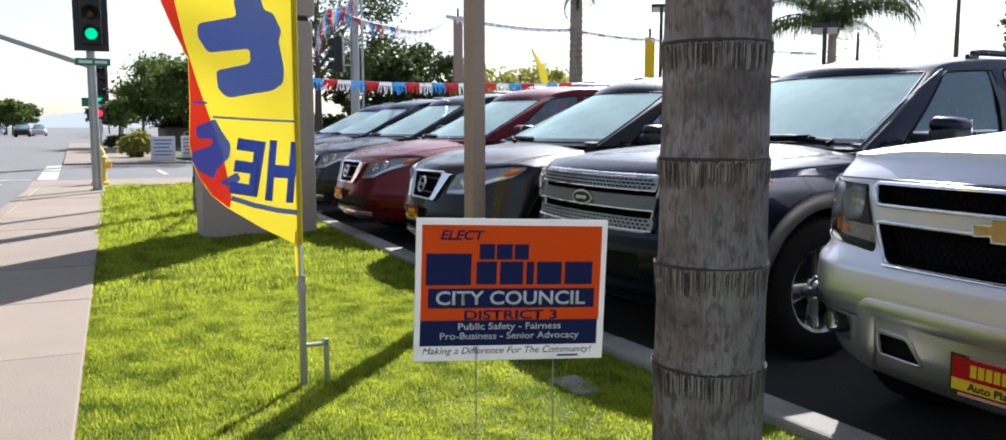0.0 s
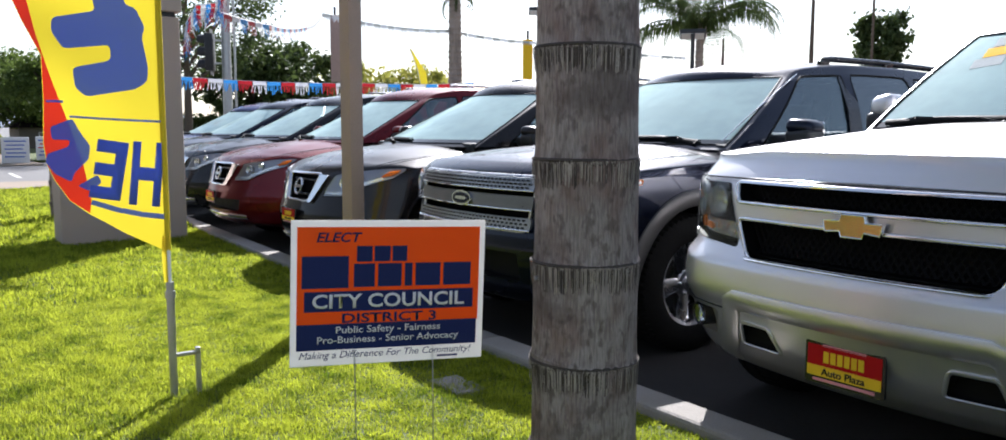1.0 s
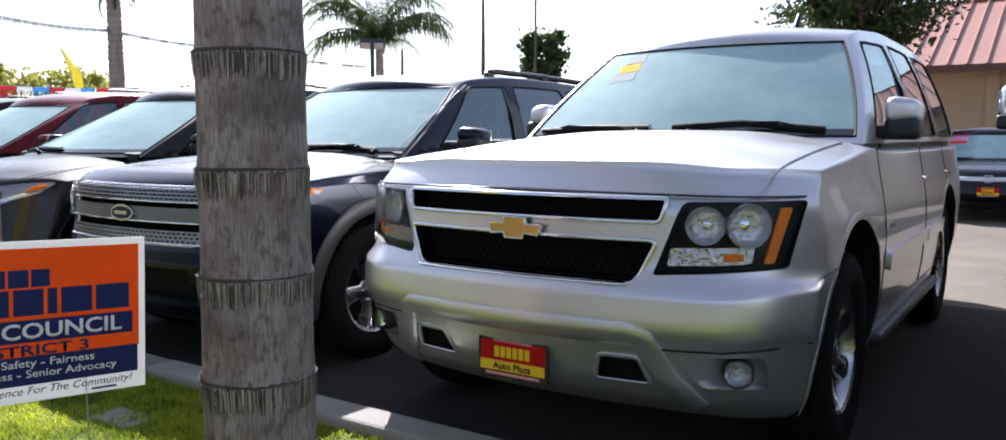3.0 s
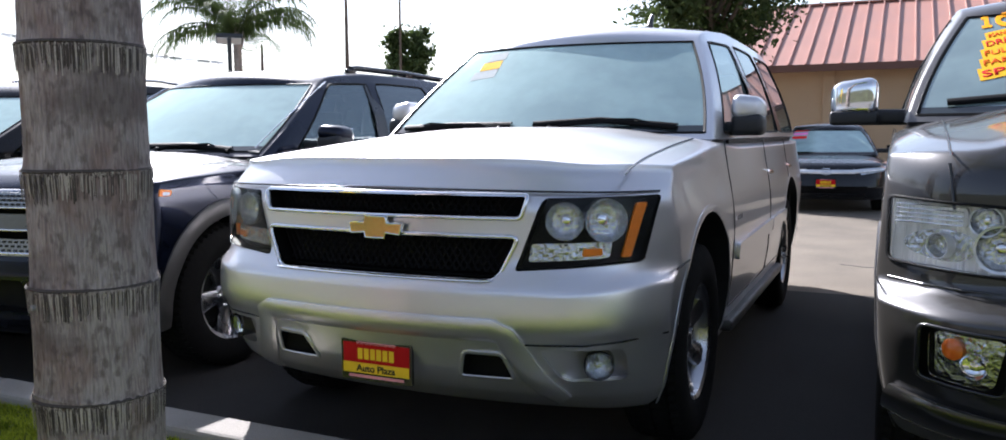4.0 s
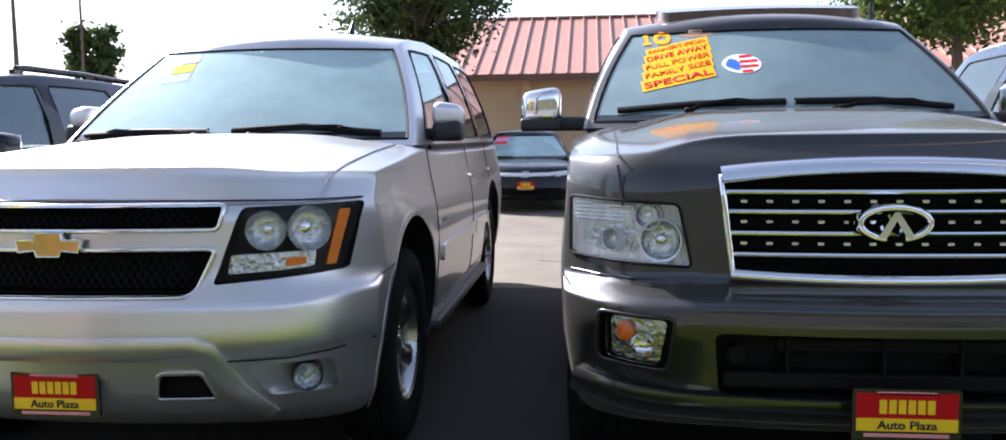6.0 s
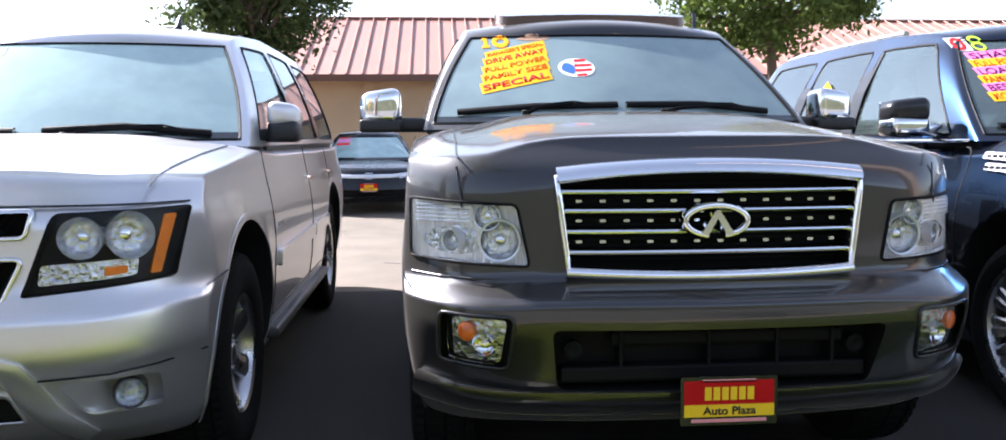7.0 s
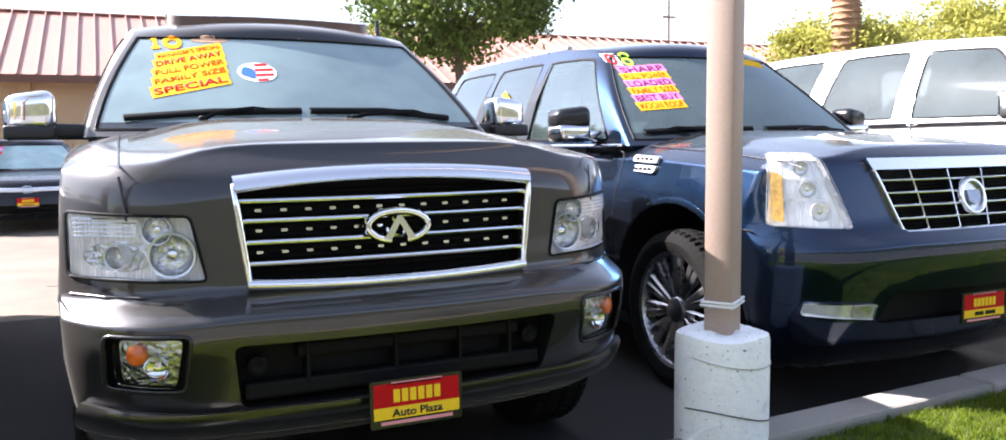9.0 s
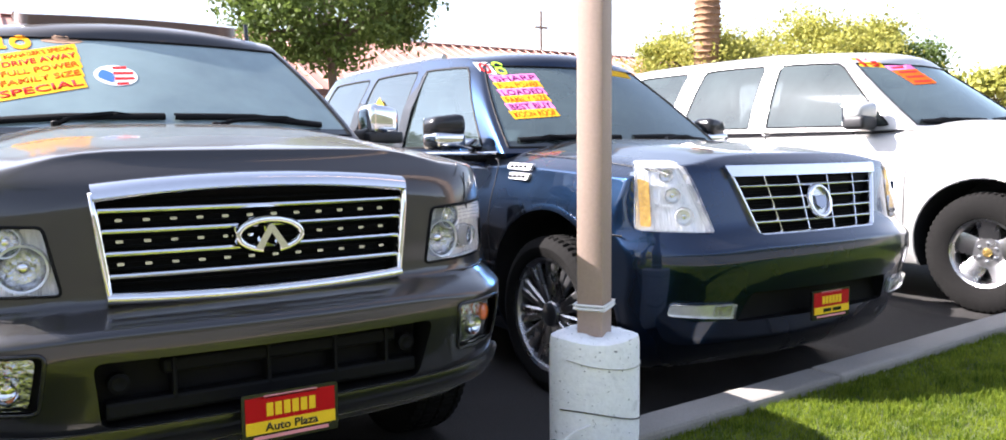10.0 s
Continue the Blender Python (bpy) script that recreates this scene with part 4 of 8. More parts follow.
            v.co.y += 0.045 * t * t * (1 - (v.co.y - y + 0.10) / 0.185)
        part("mirror_cap", cb, cap, arm, smooth=60)
        part("mirror_glass", box(min(xa, xb) + 0.02, y + 0.083, z + 0.01, max(xa, xb) - 0.02, y + 0.092, z + h - 0.02, 0.01), CHROME, arm)

    def wiper(c, pts, arm_from):
        w = part("wiper", sweep(pts, c.screen, 0.021, 0.014, 0.006, False, 0.05), LAMPBLACK, c.root)
        mid = pts[len(pts) // 2]
        far = (pts[0], pts[-1])[abs(pts[-1][0] - arm_from[0]) > abs(pts[0][0] - arm_from[0])]
        hold = (far[0] * 0.45 + mid[0] * 0.55, far[1] * 0.45 + mid[1] * 0.55)
        a, b = c.screen(*arm_from, 0.012), c.screen(*hold, 0.02)
        part("wiper_arm", tube([a, a.lerp(b, 0.25) + Vector((0, -0.012, 0.016)), a.lerp(b, 0.6) + Vector((0, -0.006, 0.010)), b], 0.012, 6, taper=0.008), LAMPBLACK, w)
        part("wiper_bridge", tube([c.screen(*mid, 0.012), c.screen(hold[0], hold[1] + 0.004, 0.026), c.screen((far[0] + hold[0]) / 2, (far[1] + hold[1]) / 2, 0.012)], 0.004, 6), LAMPBLACK, w)
        part("wiper_pivot", lathe([(0.016, -0.02), (0.016, 0.012), (0.010, 0.018), (0.002, 0.019)], 12, "z", m=Matrix.Translation(a)), LAMPBLACK, w, smooth=40)

    def handle(c, sx, y, z, mat):
        f = c.side(sx)
        h = part("door_handle", sweep([(y - 0.09, z), (y, z + 0.004), (y + 0.09, z)], f, 0.03, 0.03, 0.01, False, 0.03), mat, c.root, smooth=50)
        return h

    def lamp(c, poly, bulbs, housing, lens=LENS, ambers=(), depth=0.02, chrome_bits=(), label="headlight", deep=False, rings=False, amber=AMBER):
        lens_off = depth
        fm = c.inner if deep else c.front
        h = c.slab("headlight", poly, fm, 0.006, housing, 0.0, label=label, step=0.05)
        for x, z, r in bulbs:
            o = fm(x, z, 0.006)
            nrm = (c.front(x, z, 0.1) - c.front(x, z, 0)).normalized()
            mt = Matrix.Translation(o) @ nrm.to_track_quat("Z", "Y").to_matrix().to_4x4()
            if deep:
                dp = c.sunk(x) * (0.8 if housing is LAMPBLACK else 0.5)
                part("reflector", lathe([(r, -0.004), (r, dp), (r * 0.99, dp), (r * 0.9, dp * 0.55), (r * 0.7, dp * 0.22), (r * 0.45, 0.004), (0.002, 0.002)], 28, "z", m=mt), BOWL if housing is LAMPBLACK or rings else CRYSTAL, h, smooth=25)
            else:
                part("reflector", lathe([(r, -0.004), (r, 0.012), (r * 0.94, 0.012), (r * 0.75, 0.004), (r * 0.4, 0.0), (0.002, -0.001)], 28, "z", m=mt), CRYSTAL, h, smooth=30)
            if housing is not LAMPBLACK and not deep:
                part("bezel", lathe([(r * 1.06, -0.004), (r * 1.06, 0.008), (r * 0.99, 0.012)], 28, "z", m=mt, cap=False), DARKALLOY, h, smooth=30)
            if rings:
                part("bezel", lathe([(r * 1.0, 0.0), (r * 1.0, dp + 0.004), (r * 1.10, dp + 0.006), (r * 1.12, dp), (r * 1.12, 0.0)], 28, "z", m=mt, cap=False), BRIGHT, h, "bright ring", 30)
            part("bulb", lathe([(r * 0.32, 0.0), (r * 0.32, 0.006), (r * 0.22, 0.013), (0.001, 0.015)], 16, "z", m=mt), CHROME, h, smooth=40)
        for pl in chrome_bits:
            part("reflector_strip", panel(pl, fm, 0.014 if deep else 0.006, 0.006, 0.05), (BOWL if housing is LAMPBLACK else FLUTED) if deep else CRYSTAL, h, smooth=20)
        for pl in ambers:
            part("turn_signal", panel(pl, fm, 0.008 if deep else lens_off * 0.5, 0.016 if deep else 0.006, 0.05), amber, h)
        le = part("lens", panel(poly, c.front, 0.004 if deep else lens_off, 0.002 if deep else 0.0, 0.04), lens, h, smooth=40)
        le.visible_shadow = False
        return h


def make_wheel(parent, R, rim, width, style, rim_mat):
    """A wheel at the origin whose outer face looks along +x."""
    hub = new("wheel")
    hub.parent = parent
    hw = width / 2
    bm = bmesh.new()
    prof = [(rim - 0.005, -hw * 0.8), (rim + 0.012, -hw * 0.92), ((R + rim) / 2, -hw), (R - 0.03, -hw * 0.93), (R - 0.008, -hw * 0.82), (R, -hw * 0.6), (R - 0.008, -hw * 0.56),
            (R - 0.008, -hw * 0.5), (R, -hw * 0.46), (R + 0.001, -hw * 0.06), (R - 0.008, -hw * 0.03), (R - 0.008, hw * 0.03), (R + 0.001, hw * 0.06), (R, hw * 0.46), (R - 0.008, hw * 0.5),
            (R - 0.008, hw * 0.56), (R, hw * 0.6), (R - 0.008, hw * 0.82), (R - 0.03, hw * 0.93), ((R + rim) / 2, hw), (rim + 0.012, hw * 0.92), (rim - 0.005, hw * 0.8)]
    n = 174
    rings = []
    for pi, (r, h) in enumerate(prof):
        ring = []
        for i in range(n):
            a = 2 * math.pi * i / n
            rr = r - (0.010 if i % 3 == 0 and pi in (4, 5, 8, 9, 12, 13, 16, 17) else 0)
            ring.append(bm.verts.new((h, rr * math.cos(a), rr * math.sin(a))))
        rings.append(ring)
    for a, b in zip(rings, rings[1:]):
        for i in range(n):
            bm.faces.new((a[i], a[(i + 1) % n], b[(i + 1) % n], b[i]))
    bmesh.ops.recalc_face_normals(bm, faces=bm.faces)
    part("tyre", bm, RUBBER, hub, smooth=35)
    bm = lathe([(rim + 0.004, -hw * 0.78), (rim - 0.02, -hw * 0.7), (rim - 0.03, hw * 0.2), (rim - 0.022, hw * 0.62), (rim - 0.012, hw * 0.80), (rim + 0.004, hw * 0.86), (rim + 0.006, hw * 0.8)], 56, "x", cap=False)
    dish = hw * style.get("dish", 0.45)
    for i in range(style["n"]):
        for da in style.get("pair", (0,)):
            a = 2 * math.pi * i / style["n"] + da + style.get("phase", 0)
            w0, w1, t = style["w0"] / 2, style["w1"] / 2, style.get("t", 0.03)
            mrot = Matrix.Rotation(a, 4, "X")
            ri, ro = style.get("ri", 0.05), rim - 0.012
            cs = []
            for r, w, h in ((ri, w0, dish + 0.012), ((ri + ro) / 2, (w0 + w1) / 2, dish + 0.02), (ro, w1, hw * 0.70)):
                cs.append([bm.verts.new(mrot @ Vector(p)) for p in ((h - t, -w, r), (h - 0.008, -w, r), (h, -w * 0.55, r), (h, w * 0.55, r), (h - 0.008, w, r), (h - t, w, r))])
            for p, q in zip(cs, cs[1:]):
                for k in range(6):
                    bm.faces.new((p[k], p[(k + 1) % 6], q[(k + 1) % 6], q[k]))
    lathe([(0.02, dish - 0.05), (style.get("hub", 0.08), dish - 0.04), (style.get("hub", 0.08), dish + 0.006), (style.get("hub", 0.08) - 0.012, dish + 0.016), (0.002, dish + 0.017)], 28, "x", bm)
    for i in range(style.get("lugs", 0)):
        a = 2 * math.pi * (i + 0.5) / style["lugs"]
        lathe([(0.011, dish), (0.011, dish + 0.026), (0.006, dish + 0.03)], 8, "x", bm, Matrix.Translation((0, 0.062 * math.cos(a), 0.062 * math.sin(a))))
    bmesh.ops.recalc_face_normals(bm, faces=bm.faces)
    part("rim", bm, rim_mat, hub, smooth=35)
    cap = style.get("cap", 0.035)
    part("hub_cap", lathe([(cap, dish), (cap, dish + 0.026), (cap * 0.8, dish + 0.033), (0.002, dish + 0.035)], 24, "x"), style.get("cap_mat", rim_mat), hub, smooth=40)
    part("brake_disc", lathe([(0.03, -0.03), (rim * 0.68, -0.03), (rim * 0.68, -0.005), (0.03, -0.005)], 32, "x"), DARKST, hub, smooth=30)
    part("wheel_back", lathe([(0.02, -hw * 0.6), (rim - 0.01, -hw * 0.6)], 32, "x", cap=False), BLACK, hub)
    return hub
def gm_suv(name, label, paintwork, m, **extra):
    """The large full-size SUV that three of the cars share."""
    s = dict(L=5.13, zb=0.27, front_axle=0.99, base=2.946, R=0.405, arch=0.475, track=0.845, sweep=0.16, corner=0.24, crown=0.035, edge=0.03, bulge=0.025,
             prof=[(0.25, 0.34), (0.30, 0.23), (0.36, 0.15), (0.45, 0.09), (0.575, 0.035), (0.60, 0.012), (0.64, 0.0), (0.72, 0.008), (0.752, 0.015), (0.765, 0.035), (0.777, 0.10), (0.788, 0.115), (0.82, 0.125), (1.03, 0.14), (1.07, 0.165), (1.12, 0.24)],
             half=[(0.25, 0.90), (0.35, 0.95), (0.55, 0.985), (0.80, 1.0), (0.95, 0.99), (1.08, 0.965), (1.2, 0.945), (1.34, 0.90)],
             hood=[(0.0, 1.05), (0.15, 1.085), (0.3, 1.13), (0.6, 1.18), (1.0, 1.225), (1.42, 1.255), (1.5, 1.255), (5.2, 1.235)],
             cabin=dict(zb=1.23, zr=[1.815, 1.86, 1.885, 1.89, 1.89, 1.89, 1.885, 1.875, 1.85], wb=0.925, wt=0.65,
                        yb=[1.42, 1.66, 2.80, 2.92, 3.72, 3.86, 4.72, 4.95, 5.08], yt=[2.12, 2.28, 2.84, 2.94, 3.66, 3.78, 4.52, 4.72, 4.85],
                        panes=[(1, 2, "w1", SIDEGLASS), (3, 4, "w2", TINTGLASS), (5, 6, "w3", TINTGLASS)], bow=0.16))
    s.update(extra)
    return Car(name, label, paintwork, m, **s)


def side_lines(c, doors, sill, top):
    """Door gaps on both flanks; doors is a list of (y0, y1)."""
    for sx in (-1, 1):
        f = c.side(sx)
        for y0, y1 in doors:
            c.seam(rpoly([(y0, top), (y0 + 0.02, sill), (y1, sill), (y1, top)], 0.05), f, False)


def silver_suv():
    c = gm_suv("suv", "silver full-size SUV with a gold badge and two-bar mesh grille", SILVER, pose(-1.70, 2.44, 0, 0, 0, 0.3), arch=0.520, lip=0.030, lip_out=0.003, sweep=0.185, edge=0.022,
               hood=[(0.0, 1.055), (0.10, 1.10), (0.2, 1.15), (0.35, 1.185), (0.6, 1.212), (1.0, 1.245), (1.42, 1.27), (1.5, 1.27), (1.9, 1.245), (5.2, 1.235)],
               cabin=dict(zb=1.23, zr=[1.775, 1.825, 1.86, 1.87, 1.87, 1.87, 1.865, 1.855, 1.83], wb=0.925, wt=0.685,
                          yb=[1.42, 1.66, 2.80, 2.92, 3.72, 3.86, 4.72, 4.95, 5.08], yt=[2.12, 2.28, 2.84, 2.94, 3.66, 3.78, 4.52, 4.72, 4.85],
                          panes=[(1, 2, "w1", SIDEGLASS), (3, 4, "w2", TINTGLASS), (5, 6, "w3", TINTGLASS)], bow=0.16),
               prof=[(0.25, 0.34), (0.30, 0.23), (0.36, 0.15), (0.45, 0.09), (0.575, 0.035), (0.60, 0.012), (0.64, 0.0), (0.72, 0.006), (0.752, 0.012), (0.765, 0.026), (0.777, 0.062), (0.788, 0.072), (0.82, 0.080), (1.03, 0.094), (1.07, 0.118), (1.12, 0.20)], group="cars in the sales row")
    up = rpoly([(-0.53, 0.975), (0.53, 0.975), (0.55, 1.055), (-0.55, 1.055)], 0.02)
    lo = rpoly([(-0.46, 0.775), (0.46, 0.775), (0.525, 0.915), (-0.525, 0.915)], 0.03)
    scoop = rpoly([(0.30, 0.415), (0.50, 0.415), (0.475, 0.515), (0.335, 0.515)], 0.02)
    fogp = rpoly([(0.66, 0.42), (0.86, 0.42), (0.86, 0.54), (0.60, 0.54)], 0.03)
    hl = rpoly([(0.512, 0.80), (0.90, 0.828), (0.938, 1.052), (0.598, 1.045)], 0.02)
    well = lambda x, z: c.yf(x, z) + 1.1 * c.sunk(x) + 0.008
    dig = lambda x, z: c.yf(x, z) + 0.006 + 0.075 * max(0.0, (abs(x) - 0.60) / 0.26)
    c.build([(up, 0.22), (lo, 0.20), (scoop, 0.16), (mirror_x(scoop), 0.16), (fogp, dig, SILVER), (mirror_x(fogp), dig, SILVER), (hl, well, LAMPBLACK), (mirror_x(hl), well, LAMPBLACK)])
    for pl in (up, lo):
        g = c.bead("grille_surround", pl, c.front, 0.016, 0.014, CHROME, label="chrome surround of a black mesh grille")
        lo_, hi_ = min(p[1] for p in pl), max(p[1] for p in pl)
        bm = bmesh.new()
        xs = np.arange(-0.53, 0.531, 0.028)
        for i, x in enumerate(xs):
            for sgn in (-1, 1):
                a, b = (x, lo_ + 0.01), (x + sgn * (hi_ - lo_) * 0.55, hi_ - 0.01)
                if abs(b[0]) < 0.50 and abs(x) < 0.46:
                    sweep([a, b], lambda p, q, off=0.0: Vector((p, c.yf(p, q) + 0.055 - off, q)), 0.006, 0.006, 0, False, 0.1, bm)
        part("mesh", bm, LAMPBLACK, g)
    # fascia between the two grille openings is body colour; badge on top
    tie = [(p[0] * 0.80, 0.932 + (p[1] - 0.932) * 0.80) for p in [(-0.125, 0.905), (-0.055, 0.912), (-0.048, 0.888), (0.048, 0.888), (0.055, 0.912), (0.125, 0.905), (0.135, 0.952), (0.060, 0.952), (0.052, 0.982), (-0.052, 0.982), (-0.060, 0.952), (-0.135, 0.952)]]
    e = c.slab("badge", tie, c.front, 0.020, GOLD, 0.012, label="gold cross-shaped badge")
    part("badge_rim", sweep(tie, c.front, 0.009, 0.012, 0.022, True, 0.03), CHROME, e)
    for sx in (-1, 1):
        fl = (lambda q: q) if sx > 0 else mirror_x
        poly = fl(rpoly([(0.512, 0.80), (0.90, 0.828), (0.938, 1.052), (0.598, 1.045)], 0.02))
        c.lamp(poly, [(sx * 0.672, 0.968, 0.064), (sx * 0.802, 0.970, 0.074)], LAMPBLACK, LENS if sx > 0 else HAZED,
               ambers=[fl(rpoly([(0.856, 0.842), (0.877, 0.844), (0.908, 1.028), (0.886, 1.026)], 0.006)), fl(rpoly([(0.735, 0.848), (0.80, 0.852), (0.80, 0.876), (0.735, 0.874)], 0.008))],
               chrome_bits=[fl(rpoly([(0.55, 0.826), (0.825, 0.843), (0.83, 0.898), (0.56, 0.888)], 0.012))], depth=0.022, deep=True)
        o = c.front(sx * 0.79, 0.482, -0.020)
        nrm = (c.front(sx * 0.79, 0.48, 0.1) - c.front(sx * 0.79, 0.48, 0)).normalized().lerp(Vector((0, -1, 0)), 0.5).normalized()
        mt = Matrix.Translation(o) @ nrm.to_track_quat("Z", "Y").to_matrix().to_4x4()
        fg = part("fog_lamp", lathe([(0.045, -0.06), (0.045, 0.008), (0.042, 0.006), (0.03, -0.010), (0.012, -0.018), (0.010, 0.0), (0.002, 0.002)], 28, "z", m=mt), BOWL, c.root, smooth=30)
        part("rim", lathe([(0.052, -0.06), (0.052, 0.012), (0.049, 0.016), (0.044, 0.013), (0.044, 0.0)], 28, "z", m=mt, cap=False), SATIN, fg, "black rim", 30)
        part("lens", lathe([(0.044, 0.010), (0.030, 0.016), (0.002, 0.018)], 24, "z", m=mt), LENS, fg, smooth=60).visible_shadow = False
        f = c.side(sx)
        c.slab("side_moulding", rpoly([(1.62, 0.66), (2.80, 0.67), (2.80, 0.75), (1.62, 0.74)], 0.015), f, 0.018, SILVER)
        c.slab("side_moulding", rpoly([(2.84, 0.67), (3.52, 0.68), (3.52, 0.75), (2.84, 0.75)], 0.015), f, 0.018, SILVER)
        for i in range(5):
            c.slab("badge_bar", quad(1.60 + i * 0.035, 0.86, 0.024, 0.022), f, 0.004, CHROME, step=1)
        c.handle(sx, 2.66, 1.03, CHROME)
        c.handle(sx, 3.62, 1.03, CHROME)
        rb = part("running_board", box(min(sx * 0.80, sx * 1.0), 1.52, 0.33, max(sx * 0.80, sx * 1.0), 3.46, 0.385, 0.02, 3), GREYPL, c.root, smooth=40)
        c.mirror(sx, 1.92, 1.265, 0.155, 0.185, SILVER, reach=0.0)
        # hood shut line, fender and bumper joints
        c.seam([(sx * 0.86, 0.22), (sx * 0.845, 0.5), (sx * 0.835, 0.9), (sx * 0.83, 1.38)], c.top)
        c.seam([(0.42, 0.79), (0.60, 0.80)], f)
        c.seam([(sx * 0.56, 0.556), (sx * 0.75, 0.560), (sx * 0.97, 0.575)], c.front)
        part("roof_rail", tube([c.cabpos(sx * 0.84, j, 1) + Vector((0, 0, -0.01)) for j in (2, 3, 4, 5, 6, 7)], 0.018, 8), BLACK, c.root, smooth=60)
    c.seam([(x, 1.072 - 0.01 * abs(x)) for x in np.linspace(-0.93, 0.93, 23)], c.front)
    side_lines(c, [(1.52, 2.78), (2.78, 3.78)], 0.44, 1.22)
    # raised centre panel of the lower bumper
    c.bead("bumper_moulding", [(-0.64, 0.33), (-0.56, 0.44), (-0.50, 0.585), (-0.46, 0.605), (0.46, 0.605), (0.50, 0.585), (0.56, 0.44), (0.64, 0.33)], c.front, 0.085, 0.018, SILVER, closed=False)
    for sx in (-1, 1):
        c.bead("scoop_lip", scoop if sx > 0 else mirror_x(scoop), c.front, 0.014, 0.008, SILVER)
    c.plate(-0.01, 0.445)
    fin = bmesh.new()
    tube([(0.29, 2.62, 1.89), (0.29, 2.66, 1.945), (0.29, 2.68, 1.975)], 0.022, 8, fin, 0.008)
    part("antenna", fin, SATIN, c.root, smooth=60)
    c.wiper([(-0.78, 1.285), (-0.45, 1.300), (-0.10, 1.298)], (-0.15, 1.27))
    c.wiper([(0.02, 1.30), (0.35, 1.318), (0.72, 1.285)], (0.12, 1.27))
    c.wheels(0.235, dict(n=6, w0=0.07, w1=0.10, hub=0.085, cap=0.04, lugs=6, dish=0.35))
    f = c.screen
    pale = material("pale_sticker", (0.42, 0.45, 0.45), 0.9, 0, var=0.15, scale=14, fine=120, spec=0.05)
    for i, (mt, w) in enumerate(((pale, 0.12), (STICKY, 0.13), (pale, 0.16))):
        c.slab("sale_sticker", quad(-0.44 - 0.012 * i, 1.70 - i * 0.056, w, 0.05, 6), f, 0.0008, mt, 0.001, step=0.1)
    return c


def graphite_suv():
    c = Car("suv", "graphite full-size SUV with a large chrome grille and oval badge", GRAPHITE, pose(0.90, 2.45, 0, 0, 0, 0), group="cars in the sales row",
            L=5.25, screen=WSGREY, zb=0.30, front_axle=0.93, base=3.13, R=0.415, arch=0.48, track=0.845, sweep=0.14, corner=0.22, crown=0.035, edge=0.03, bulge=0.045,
            prof=[(0.28, 0.34), (0.34, 0.22), (0.40, 0.13), (0.46, 0.08), (0.55, 0.045), (0.68, 0.0), (0.75, 0.004), (0.768, 0.008), (0.778, 0.03), (0.790, 0.12), (0.800, 0.133), (0.84, 0.14), (1.12, 0.155), (1.18, 0.19), (1.24, 0.27)],
            half=[(0.28, 0.90), (0.40, 0.95), (0.60, 0.985), (0.80, 0.995), (1.0, 0.985), (1.15, 0.975), (1.28, 0.955), (1.40, 0.89)],
            hood=[(0.0, 1.13), (0.15, 1.185), (0.3, 1.225), (0.6, 1.27), (1.0, 1.31), (1.36, 1.335), (1.45, 1.335), (5.3, 1.30)],
            cabin=dict(zb=1.30, zr=[1.81, 1.855, 1.88, 1.885, 1.885, 1.88, 1.87, 1.85, 1.81], wb=0.95, wt=0.71,
                       yb=[1.38, 1.62, 2.72, 2.86, 3.70, 3.86, 4.72, 4.98, 5.18], yt=[2.02, 2.18, 2.78, 2.9, 3.66, 3.78, 4.55, 4.78, 4.95],
                       panes=[(1, 2, "w1", SIDEGLASS), (3, 4, "w2", TINTGLASS), (5, 6, "w3", TINTGLASS)], bow=0.17))
    gr = [(x, 0.833 + 0.06 * x * x) for x in np.linspace(-0.455, 0.455, 15)] + [(x, 1.162 - 0.11 * x * x) for x in np.linspace(0.49, -0.49, 15)]
    intake = rpoly([(-0.50, 0.478), (0.50, 0.478), (0.525, 0.682), (-0.525, 0.682)], 0.03)
    hl = rpoly([(0.575, 0.855), (0.955, 0.87), (0.955, 1.065), (0.615, 1.05)], 0.02)
    well = lambda x, z: c.yf(x, z) + 1.1 * c.sunk(x) + 0.008
    fog = rpoly([(0.655, 0.548), (0.865, 0.565), (0.865, 0.725), (0.635, 0.720)], 0.025)
    dig = lambda x, z: c.yf(x, z) + 0.035
    c.build([(gr, 0.25), (intake, 0.17), (hl, well, REFLECT), (mirror_x(hl), well, REFLECT), (fog, dig), (mirror_x(fog), dig)])
    g = c.bead("grille", gr, c.front, 0.024, 0.028, CHROME, label="black grille with chrome slats in a chrome surround")
    part("grille_top", sweep([(x, 1.170 - 0.12 * x * x) for x in np.linspace(-0.487, 0.487, 21)], c.front, 0.052, 0.036, 0.004, False, 0.05), CHROME, g, smooth=60)
    part("grille_bottom", sweep([(x, 0.828 + 0.06 * x * x) for x in np.linspace(-0.46, 0.46, 21)], c.front, 0.034, 0.028, 0.002, False, 0.05), CHROME, g, smooth=60)
    back_y = lambda p, q, off=0.0: Vector((p, c.yf(p, q) + 0.02 - off, q))
    for i, z in enumerate((0.90, 0.965, 1.03, 1.09)):
        half = 0.455 + 0.035 * (z - 0.85) / 0.285
        part("slat", sweep([(x, z) for x in np.linspace(-half, half, 12)], back_y, 0.019, 0.024, 0, False, 0.2), CHROME, g, smooth=40)
    for z in (0.932, 0.998, 1.06):
        for x in np.arange(-0.42, 0.43, 0.075):
            part("grille_stud", panel(rpoly(quad(x, z, 0.020, 0.009), 0.004, 3), back_y, 0.012, -0.008, 0.1), CHROME, g)
    bm = bmesh.new()
